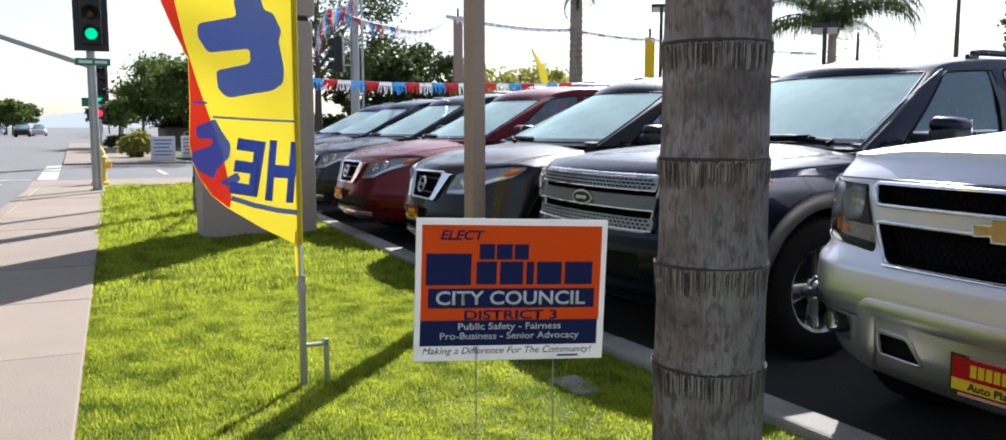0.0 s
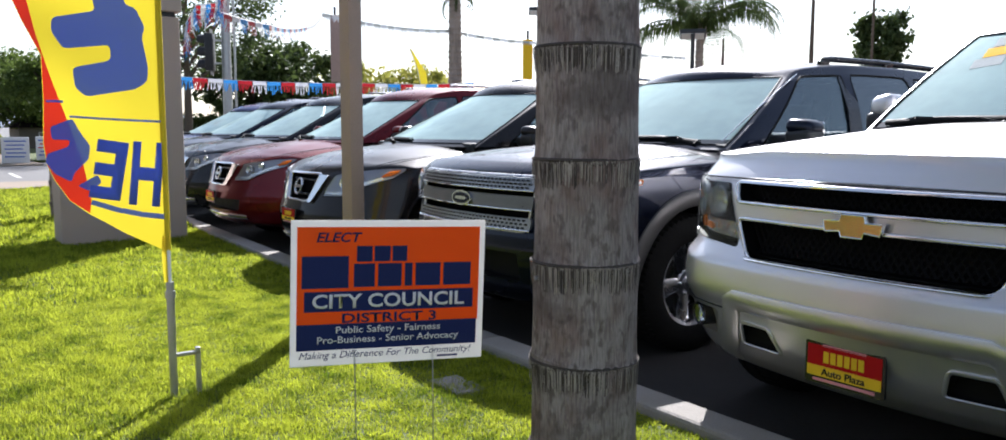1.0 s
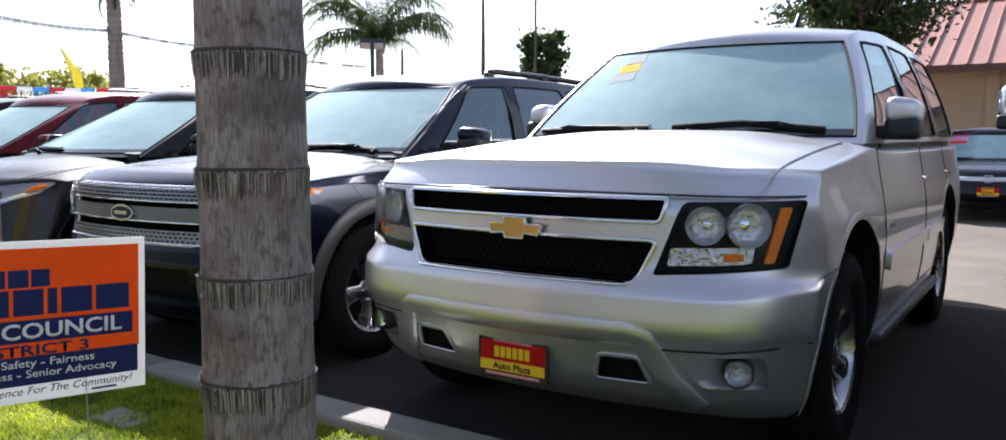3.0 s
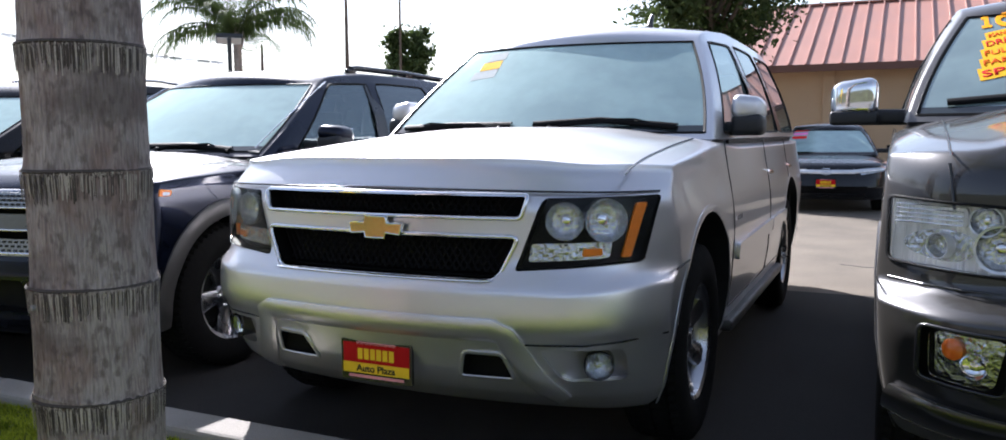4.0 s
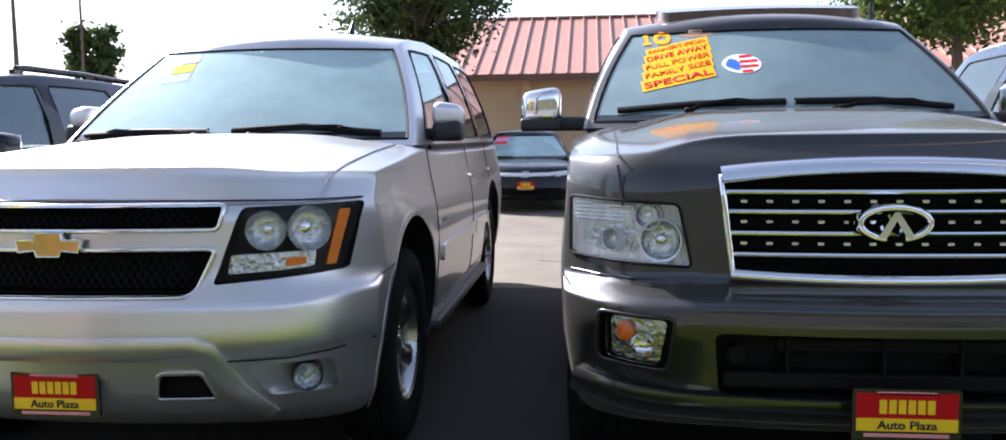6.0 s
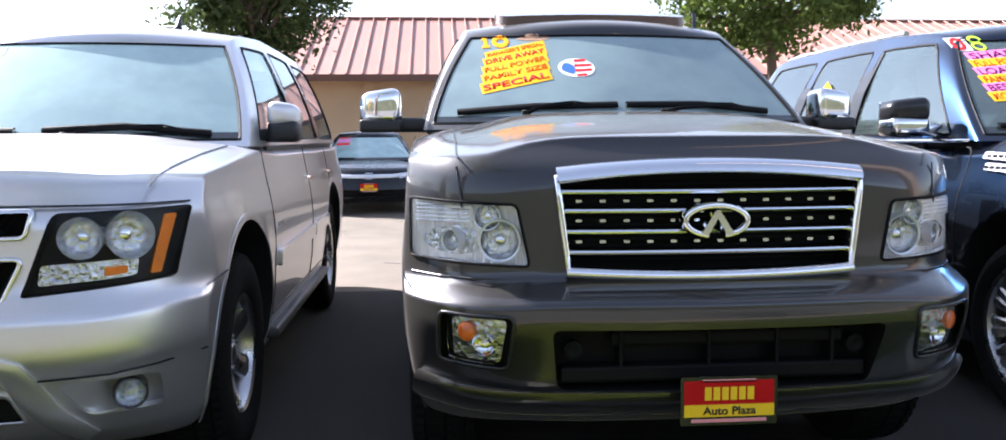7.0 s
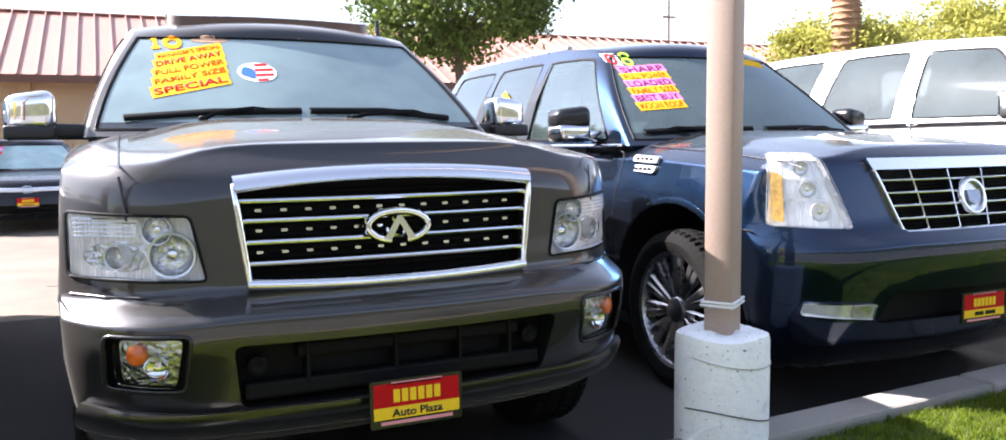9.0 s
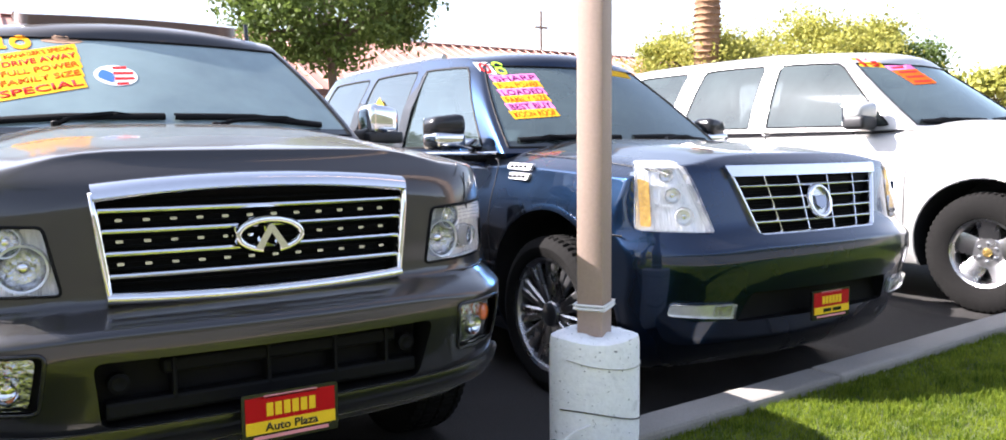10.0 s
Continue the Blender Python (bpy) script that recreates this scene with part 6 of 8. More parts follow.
def ink_suv():
    c = Car("suv", "dark blue mid-size SUV with three-bar chrome grille and grey arches", INK, pose(-4.26, 2.55, 0, 0, 0, 0), group="cars in the sales row",
            L=5.0, zb=0.26, front_axle=0.95, base=2.86, R=0.39, arch=0.46, track=0.85, sweep=0.22, corner=0.22, crown=0.04, edge=0.03, bulge=0.02, lip=0.09, lip_out=0.022, lip_mat=GREYPL,
            prof=[(0.24, 0.28), (0.30, 0.10), (0.40, 0.04), (0.52, 0.01), (0.62, 0.0), (0.70, 0.02), (0.74, 0.03), (0.98, 0.06), (1.03, 0.10), (1.08, 0.20)],
            half=[(0.24, 0.90), (0.35, 0.95), (0.60, 0.985), (0.80, 0.99), (0.95, 0.98), (1.1, 0.95), (1.25, 0.89)],
            hood=[(0.0, 0.99), (0.12, 1.04), (0.3, 1.08), (0.6, 1.115), (1.0, 1.14), (1.25, 1.15), (1.3, 1.15), (5.1, 1.17)],
            cabin=dict(zb=1.135, zr=[1.62, 1.665, 1.69, 1.70, 1.70, 1.695, 1.68, 1.66, 1.63], wb=0.915, wt=0.68,
                       yb=[1.18, 1.50, 2.50, 2.62, 3.45, 3.58, 4.40, 4.72, 4.92], yt=[2.02, 2.2, 2.62, 2.72, 3.42, 3.52, 4.28, 4.5, 4.65],
                       panes=[(1, 2, "w1", SIDEGLASS), (3, 4, "w2", TINTGLASS), (5, 6, "w3", TINTGLASS)], bow=0.20))
    gr = rpoly([(-0.55, 0.70), (0.55, 0.70), (0.60, 1.0), (-0.60, 1.0)], 0.03)
    c.build([(gr, 0.17), (rpoly([(-0.5, 0.42), (0.5, 0.42), (0.5, 0.58), (-0.5, 0.58)], 0.03), 0.15)])
    g = c.bead("grille", gr, c.front, 0.014, 0.012, ALLOY, label="silver three-bar grille with perforated bars")
    for z, h in ((0.958, 0.07), (0.855, 0.075), (0.742, 0.065)):
        b = part("bar", panel(rpoly([(-0.585, z - h / 2), (0.585, z - h / 2), (0.59, z + h / 2), (-0.59, z + h / 2)], 0.02), c.front, 0.02, 0.0, 0.06), SATINAL if z != 0.855 else DARKALLOY, g, smooth=30)
        part("bar_edge", sweep([(-0.585, z - h / 2), (0.585, z - h / 2)], c.front, 0.012, 0.012, 0.016, False, 0.06), CHROME, b, smooth=40)
        if z != 0.855:
            bm = bmesh.new()
            for r in range(3):
                for x in np.arange(-0.55, 0.56, 0.034):
                    panel(quad(x + (r % 2) * 0.017, z - 0.02 + r * 0.02, 0.022, 0.011), c.front, 0.002, 0.020, 1, bm)
            part("punched_texture", bm, SATIN, b)
    e = c.slab("badge", ellipse(0, 0.855, 0.10, 0.044, 26), c.front, 0.012, CHROME, 0.022, label="oval chrome badge")
    part("badge_face", panel(ellipse(0, 0.855, 0.085, 0.033, 24), c.front, 0.003, 0.034, 0.3), INK, e)
    part("lettering_bar", panel(quad(0, 0.855, 0.11, 0.018), c.front, 0.002, 0.037, 0.3), CHROME, e)
    for sx in (-1, 1):
        fl = (lambda q: q) if sx > 0 else mirror_x
        c.lamp(fl(rpoly([(0.63, 0.80), (0.93, 0.83), (0.955, 1.0), (0.66, 0.985)], 0.02)), [(sx * 0.71, 0.90, 0.05), (sx * 0.81, 0.91, 0.05)], REFLECT,
               ambers=[fl(rpoly([(0.895, 0.93), (0.94, 0.935), (0.948, 0.99), (0.90, 0.985)], 0.008))])
        f = c.side(sx)
        c.slab("lower_cladding", rpoly([(1.45, 0.30), (3.3, 0.30), (3.3, 0.44), (1.45, 0.44)], 0.03), f, 0.015, GREYPL)
        c.handle(sx, 2.4, 0.98, INK)
        c.handle(sx, 3.35, 0.98, INK)
        c.mirror(sx, 1.72, 1.17, 0.17, 0.15, INK)
        mk = c.slab("fender_marker", rpoly([(0.455, 0.962), (0.525, 0.962), (0.54, 0.988), (0.47, 0.998)], 0.01), f, 0.008, AMBER)
        part("clear_lens", panel(rpoly([(0.475, 0.966), (0.515, 0.966), (0.525, 0.980), (0.48, 0.984)], 0.005), f, 0.003, 0.008, 1), SIGNWHITE, mk)
        c.seam([(sx * 0.84, 0.24), (sx * 0.82, 0.6), (sx * 0.80, 1.2)], c.top)
        rail = part("roof_rail", tube([c.cabpos(sx * 0.85, j, 1) + Vector((0, 0, 0.03)) for j in (2, 3, 4, 5, 6)], 0.022, 8), SATIN, c.root, smooth=60)
        for j in (2, 4, 6):
            part("rail_foot", box(*(c.cabpos(sx * 0.85, j, 1) + Vector((-0.02, -0.05, -0.02))), *(c.cabpos(sx * 0.85, j, 1) + Vector((0.02, 0.05, 0.03))), 0.01), SATIN, rail)
        # Thin chrome bead shaped in place of a bright highlight along the pillar.
        c.bead("pillar_highlight", [(sx * 0.80, 1.17), (sx * 0.715, 1.60)], c.screen, 0.006, 0.005, CHROME, closed=False, off=0.012)
    side_lines(c, [(1.35, 2.55), (2.55, 3.5)], 0.46, 1.12)
    c.wiper([(-0.72, 1.175), (-0.4, 1.195), (-0.05, 1.19)], (-0.2, 1.16))
    c.wiper([(0.05, 1.19), (0.38, 1.195), (0.66, 1.17)], (0.2, 1.16))
    c.wheels(0.235, dict(n=5, w0=0.07, w1=0.11, hub=0.08, cap=0.04, lugs=5, dish=0.4, phase=0.4))
    return c


def crossover(label, paintwork, m, detail=1, plate=True):
    """The rounded crossover with a dark centre grille flanked by chrome."""
    c = Car("crossover", label, paintwork, m, group="cars in the sales row",
            L=5.0, zb=0.24, front_axle=0.98, base=2.9, R=0.375, arch=0.44, track=0.845, sweep=0.34, corner=0.20, crown=0.05, edge=0.05, bulge=0.02, nose=0.05,
            prof=[(0.22, 0.25), (0.28, 0.08), (0.40, 0.02), (0.52, 0.0), (0.62, 0.03), (0.70, 0.06), (0.88, 0.11), (0.95, 0.18), (1.0, 0.30)],
            half=[(0.22, 0.88), (0.35, 0.94), (0.60, 0.98), (0.80, 0.98), (0.95, 0.96), (1.1, 0.92), (1.2, 0.87)],
            hood=[(0.0, 0.86), (0.12, 0.91), (0.3, 0.98), (0.6, 1.045), (1.0, 1.09), (1.25, 1.11), (1.3, 1.11), (5.1, 1.15)],
            cabin=dict(zb=1.10, zr=[1.60, 1.66, 1.70, 1.71, 1.71, 1.70, 1.68, 1.65, 1.61], wb=0.90, wt=0.63,
                       yb=[1.12, 1.50, 2.55, 2.66, 3.45, 3.56, 4.30, 4.62, 4.86], yt=[2.12, 2.32, 2.66, 2.74, 3.42, 3.50, 4.12, 4.34, 4.5],
                       panes=[(1, 2, "w1", SIDEGLASS), (3, 4, "w2", TINTGLASS), (5, 6, "w3", TINTGLASS)], bow=0.26))
    gr = rpoly([(-0.20, 0.66), (0.20, 0.66), (0.30, 0.885), (-0.30, 0.885)], 0.03)
    c.build([(gr, 0.22), (rpoly([(-0.5, 0.40), (0.5, 0.40), (0.55, 0.52), (-0.55, 0.52)], 0.03), 0.12)], detail)
    g = c.bead("grille", gr, c.front, 0.02, 0.012, CHROME, label="black grille with broad chrome sides")
    for sx in (-1, 1):
        fl = (lambda q: q) if sx > 0 else mirror_x
        part("chrome_blade", panel(fl(rpoly([(0.215, 0.655), (0.27, 0.655), (0.415, 0.875), (0.32, 0.885)], 0.015)), c.front, 0.02, 0.0, 0.06), CHROME, g, smooth=40)
        c.lamp(fl(rpoly([(0.40, 0.715), (0.60, 0.72), (0.90, 0.87), (0.925, 0.945), (0.80, 0.935), (0.50, 0.885)], 0.025)), [(sx * 0.60, 0.82, 0.05), (sx * 0.72, 0.865, 0.035)], SATINAL,
               ambers=[fl(rpoly([(0.84, 0.872), (0.89, 0.888), (0.905, 0.93), (0.86, 0.922)], 0.012))], chrome_bits=[fl(rpoly([(0.43, 0.725), (0.60, 0.73), (0.86, 0.86), (0.85, 0.875), (0.58, 0.755), (0.44, 0.75)], 0.01))])
        f = c.side(sx)
        c.handle(sx, 2.45, 0.95, paintwork)
        c.handle(sx, 3.35, 0.96, paintwork)
        c.mirror(sx, 1.72, 1.13, 0.17, 0.15, paintwork)
        c.seam([(sx * 0.78, 0.36), (sx * 0.80, 0.7), (sx * 0.79, 1.2)], c.top)
        part("roof_rail", tube([c.cabpos(sx * 0.85, j, 1) + Vector((0, 0, 0.04)) for j in (2, 3, 4, 5, 6)], 0.015, 6), ALLOY, c.root, smooth=60)
    for z in (0.71, 0.83):
        part("slat", sweep([(-0.26, z), (0.26, z)], lambda p, q, off=0.0: Vector((p, c.yf(p, q) + 0.03 - off, q)), 0.02, 0.012, 0, False, 0.1), SATIN, g)
    e = part("badge", sweep(ellipse(0, 0.775, 0.062, 0.062, 24), c.front, 0.016, 0.014, 0.012, True, 0.02), CHROME, c.root, "round chrome badge", 40)
    part("badge_bar", panel(quad(0, 0.775, 0.15, 0.024), c.front, 0.012, 0.014, 0.1), CHROME, e)
    c.bead("bumper_trim", [(x, 0.335) for x in np.linspace(-0.6, 0.6, 17)], c.front, 0.05, 0.02, CHROME, closed=False)
    if plate:
        c.plate(-0.02, 0.53, 0.28, 0.13)
    side_lines(c, [(1.4, 2.58), (2.58, 3.5)], 0.42, 1.08)
    c.wiper([(-0.70, 1.135), (-0.35, 1.155), (0.02, 1.15)], (-0.2, 1.12))
    c.wheels(0.235, dict(n=5, w0=0.05, w1=0.09, hub=0.075, cap=0.035, lugs=5, dish=0.45))
    return c


def sedan():
    c = Car("sedan", "black compact sedan with a chrome grille bar, parked by the building", BLACKP, pose(-1.05, 14.0, 0, 0, 0, 4), 
            L=4.6, zb=0.2, front_axle=0.9, base=2.7, R=0.32, arch=0.37, track=0.80, sweep=0.28, corner=0.22, crown=0.05, edge=0.04, nose=0.04,
            prof=[(0.18, 0.2), (0.25, 0.06), (0.40, 0.0), (0.52, 0.03), (0.66, 0.08), (0.74, 0.16), (0.80, 0.3)],
            half=[(0.18, 0.82), (0.35, 0.88), (0.6, 0.9), (0.8, 0.88), (0.95, 0.83)],
            hood=[(0.0, 0.70), (0.15, 0.76), (0.5, 0.83), (1.0, 0.89), (1.2, 0.90), (4.7, 0.95)],
            cabin=dict(zb=0.88, zr=[1.31, 1.36, 1.37, 1.37, 1.36, 1.33, 1.28], wb=0.82, wt=0.56, yb=[1.05, 1.4, 2.3, 2.4, 3.2, 3.6, 4.25], yt=[1.95, 2.1, 2.35, 2.42, 3.0, 3.2, 3.5],
                       panes=[(1, 2, "w1", SIDEGLASS), (3, 4, "w2", SIDEGLASS)], bow=0.22))
    c.build([(rpoly([(-0.6, 0.30), (0.6, 0.30), (0.6, 0.42), (-0.6, 0.42)], 0.03), 0.14)], 1)
    c.bead("grille_bar", [(-0.78, 0.68), (-0.4, 0.645), (0, 0.64), (0.4, 0.645), (0.78, 0.68)], c.front, 0.06, 0.02, BRIGHT, closed=False, label="broad chrome grille bar")
    e = part("badge", sweep(rpoly([(-0.05, 0.595), (0.05, 0.595), (0.06, 0.69), (-0.06, 0.69)], 0.02), c.front, 0.012, 0.012, 0.02, True, 0.03), CHROME, c.root, "square chrome badge")
    part("badge_bar", panel(quad(0, 0.642, 0.07, 0.014), c.front, 0.01, 0.02, 0.1), CHROME, e)
    for sx in (-1, 1):
        fl = (lambda q: q) if sx > 0 else mirror_x
        c.lamp(fl(rpoly([(0.50, 0.60), (0.82, 0.65), (0.86, 0.73), (0.52, 0.67)], 0.015)), [(sx * 0.62, 0.645, 0.03), (sx * 0.73, 0.665, 0.03)], CRYSTAL)
        # White strip laid over each headlamp as a painted bright glint.
        c.slab("running_light", fl(rpoly([(0.52, 0.635), (0.84, 0.675), (0.85, 0.70), (0.53, 0.655)], 0.006)), c.front, 0.008, SIGNWHITE, 0.024)
        c.mirror(sx, 1.6, 0.93, 0.15, 0.12, BLACKP)
    c.plate(0.0, 0.46, 0.30, 0.15)
    f = c.screen
    for i in range(3):
        c.slab("sale_sticker", quad(-0.42 - i * 0.02, 1.29 - i * 0.062, 0.24, 0.042, 3), f, 0.0008, STICKR if i != 1 else STICKP, 0.001, step=0.1)
    c.wheels(0.21, dict(n=5, w0=0.05, w1=0.08, hub=0.07, cap=0.03, lugs=5), 0.215)
    return c


silver_suv()
graphite_suv()
navy_suv()
white_suv()
ink_suv()
crossover("dark grey crossover with chrome-flanked black grille", STEEL, pose(-6.86, 2.52, 0, 0, 0, 1))
crossover("dark red crossover with chrome-flanked black grille", RED, pose(-9.27, 2.56, 0, 0, 0, 1))
crossover("black crossover with chrome-flanked grille, at the far end of the row", BLACKP, pose(-11.75, 2.7, 0, 0, 0, 1), 0, False)
crossover("dark grey crossover parked far along the row", INK, pose(-14.5, 2.9, 0, 0, 0, 0), 0, False)
crossover("bright blue crossover parked far along the row", ROYAL, pose(-17.0, 3.2, 0, 0, 0, 0), 0, False)
sedan()
# ---- things on the lawn ----
def palm_trunk_near(x, y, label):
    root = holder("palm_tree", label, "palm tree", pose(x, y, 0))
    zs = [0.05, 0.30, 0.575, 0.87, 1.17, 1.49, 1.83, 2.18, 2.55, 2.95, 3.35, 3.8, 4.3, 4.8, 5.3, 5.8, 6.3]
    rs = np.random.RandomState(3)
    bm = bmesh.new()
    n = 64
    prof = []
    for i, (a, b) in enumerate(zip(zs, zs[1:])):
        r0 = 0.163 - 0.0095 * a
        for k, f in enumerate((0.0, 0.012, 0.03, 0.07, 0.16, 0.35, 0.6, 0.85, 0.97)):
            prof.append((r0 + (0.004, 0.005, 0.002, 0.0, -0.001, -0.002, -0.002, -0.001, 0.001)[k], a + (b - a) * f, i))
    wob = rs.uniform(-1, 1, (len(zs), 6))
    rings = []
    for r, z, i in prof:
        ring = []
        for j in range(n):
            a = 2 * math.pi * j / n
            w = wob[i]
            rr = r * (1 + 0.008 * (w[0] * math.sin(2 * a + w[1] * 3) + w[2] * math.sin(5 * a + w[3] * 3)) + 0.006 * math.sin(31 * a + 3 * z) * (1 if (z - zs[i]) < 0.1 else 0.35))
            ring.append(bm.verts.new((rr * math.cos(a) + 0.004 * math.sin(1.7 * z), rr * math.sin(a), z + 0.010 * math.sin(a + w[4] * 3) + 0.004 * math.sin(3 * a + w[5] * 3))))
        rings.append(ring)
    for p, q in zip(rings, rings[1:]):
        for j in range(n):
            bm.faces.new((p[j], p[(j + 1) % n], q[(j + 1) % n], q[j]))
    part("trunk", bm, TRUNKM, root, smooth=40)
    # torn fibres hanging above each ring
    for i in range(1, 8):
        z = zs[i]
        r = 0.163 - 0.0095 * z
        for mt, count in ((FIBREL, 300), (FIBRED, 420)):
            fb = bmesh.new()
            for k in range(count):
                a = rs.uniform(0, 2 * math.pi)
                l, w = rs.uniform(0.02, 0.075), rs.uniform(0.0006, 0.0017)
                t = Vector((-math.sin(a), math.cos(a), 0))
                o = Vector((math.cos(a), math.sin(a), 0))
                top = z - rs.uniform(0.0, 0.012)
                vs = [fb.verts.new(o * (r + rr_) + t * w * s_ + Vector((0, 0, zz))) for s_, zz, rr_ in ((-1, top - l, 0.0055), (1, top - l, 0.0055), (1, top, 0.0085), (-1, top, 0.0085))]
                fb.faces.new(vs)
            part("fibre_fringe", fb, mt, root)["kind"] = "stuff"
        part("leaf_scar", lathe([(r + 0.005, z - 0.004), (r + 0.0098, z), (r + 0.005, z + 0.006)], 48, "z", cap=False), FIBRED, root)
    for z, a in ((0.825, -1.75), (0.825, -2.55)):
        part("nail", lathe([(0.007, 0), (0.007, 0.012), (0.002, 0.014)], 10, "x", m=Matrix.Rotation(a, 4, "Z") @ Matrix.Translation((0.155, 0, z))), STEELP, root)
    crown = bmesh.new()
    for k in range(26):
        frond(crown, Vector((0, 0, 6.3)), rs.uniform(0, 2 * math.pi), rs.uniform(0.1, 1.1), rs.uniform(1.8, 2.4), 26, 0.42, rs)
    part("crown", crown, LEAF, root)
    return root


def frond(bm, base, az, lift, length, leaflets, lw, rs, droop=0.9, hang=0.45):
    """One feather leaf: a bent rib with narrow leaflets on both sides."""
    d = Vector((math.cos(az), math.sin(az), 0))
    pts = []
    for i in range(leaflets + 1):
        t = i / leaflets
        pts.append(base + d * length * (t * math.cos(lift * 0.6)) + Vector((0, 0, length * (math.sin(lift) * t - droop * t * t * 0.75))))
    side = Vector((-d.y, d.x, 0))
    for i in range(1, leaflets):
        t = i / leaflets
        along = (pts[i + 1] - pts[i - 1]).normalized()
        ll = lw * (math.sin(math.pi * min(1, t * 0.9 + 0.12)) ** 0.6)
        for s in (-1, 1):
            tip = pts[i] + (side * s * 0.7 + along * 0.55 + Vector((0, 0, -hang - 0.3 * rs.rand()))).normalized() * ll * rs.uniform(0.65, 1.2)
            w = along * (length * (0.008 if hang < 1 else 0.0045))
            bm.faces.new([bm.verts.new(p) for p in (pts[i] - w, pts[i] + w, tip + w * 0.15, tip - w * 0.15)])
    for p, q in zip(pts, pts[1:]):
        up = Vector((0, 0, length * 0.008))
        bm.faces.new([bm.verts.new(k) for k in (p - up, q - up, q + up, p + up)])


near_palm = palm_trunk_near(-1.98, 1.57, "grey ringed palm trunk standing in the lawn")
tagged(copy_thing(near_palm, pose(-12.2, 1.50, 0, 0, 0, 70)), "grey ringed palm trunk behind the sign pillar")


def yard_sign():
    root = holder("yard_sign", "orange and navy election yard sign on thin wire legs", "sign")
    o, w, h = Vector((-2.520, 0.850, 0.527)), 0.620, 0.455
    turn = Matrix.Rotation(math.atan2(0.598, 0.160), 4, "Z") @ Matrix.Rotation(radians(2.0), 4, "Y")
    ax, ay = turn.to_3x3() @ Vector((1, 0, 0)), turn.to_3x3() @ Vector((0, 0, 1))
    f = flat(o, ax, ay)
    part("board", box(0, -0.002, 0, w, 0.002, h), BOARDW, root).matrix_local = Matrix.Translation(o) @ turn
    sx, sy = w / 303.0, h / 222.0
    R4 = lambda x0, y0, x1, y1: [(x0 * sx, h - y1 * sy), (x1 * sx, h - y1 * sy), (x1 * sx, h - y0 * sy), (x0 * sx, h - y0 * sy)]
    def bar(nm, r, mat, off):
        return part(nm, panel(R4(*r), f, 0.0008, off, 5), mat, root)
    bar("orange_field", (9, 10, 294, 159), ORANGE, 0.0025)
    bar("navy_band", (9, 158, 292, 198), SIGNBLUE, 0.0030)
    bar("navy_band", (20, 108, 285, 139), SIGNBLUE, 0.0040)
    def txt(s, r, mat, off=0.0055, **k):
        x0, y0, x1, y1 = r
        part("lettering", words(s, f, (x0 + x1) / 2 * sx, h - (y0 + y1) / 2 * sy, (x1 - x0) * sx, (y1 - y0) * sy, 0.0008, off, **k), mat, root)
    txt("ELECT", (37, 18, 106, 33), SIGNBLUE, slant=0.25, bold=0.02)
    # the candidate's name as plain bars
    for r in ((98, 39, 122, 63), (125, 39, 150, 63), (153, 39, 176, 63), (16, 54, 86, 103), (94, 66, 126, 102), (131, 66, 168, 102), (173, 66, 185, 102), (190, 66, 230, 102), (235, 66, 280, 102)):
        bar("lettering_bar", r, SIGNBLUE, 0.0050)
    txt("CITY COUNCIL", (32, 112, 270, 134), SIGNWHITE, bold=0.02)
    txt("DISTRICT 3", (77, 142, 225, 157), SIGNBLUE, bold=0.02)
    txt("Public Safety - Fairness", (68, 162, 232, 176), SIGNWHITE, bold=0.01)
    txt("Pro-Business - Senior Advocacy", (40, 177, 262, 191), SIGNWHITE, bold=0.01)
    txt("Making a Difference For The Community!", (13, 200, 284, 214), SIGNBLUE, slant=0.3)
    bar("lettering_bar", (228, 214, 262, 217), SIGNBLUE, 0.0050)
    for x in (98 * sx, 222 * sx):
        p = o + ax * x
        part("wire_leg", tube([p + Vector((0, 0, 0.05)), Vector((p.x, p.y, 0.02))], 0.0022, 6), STEELP, root)
    return root


yard_sign()


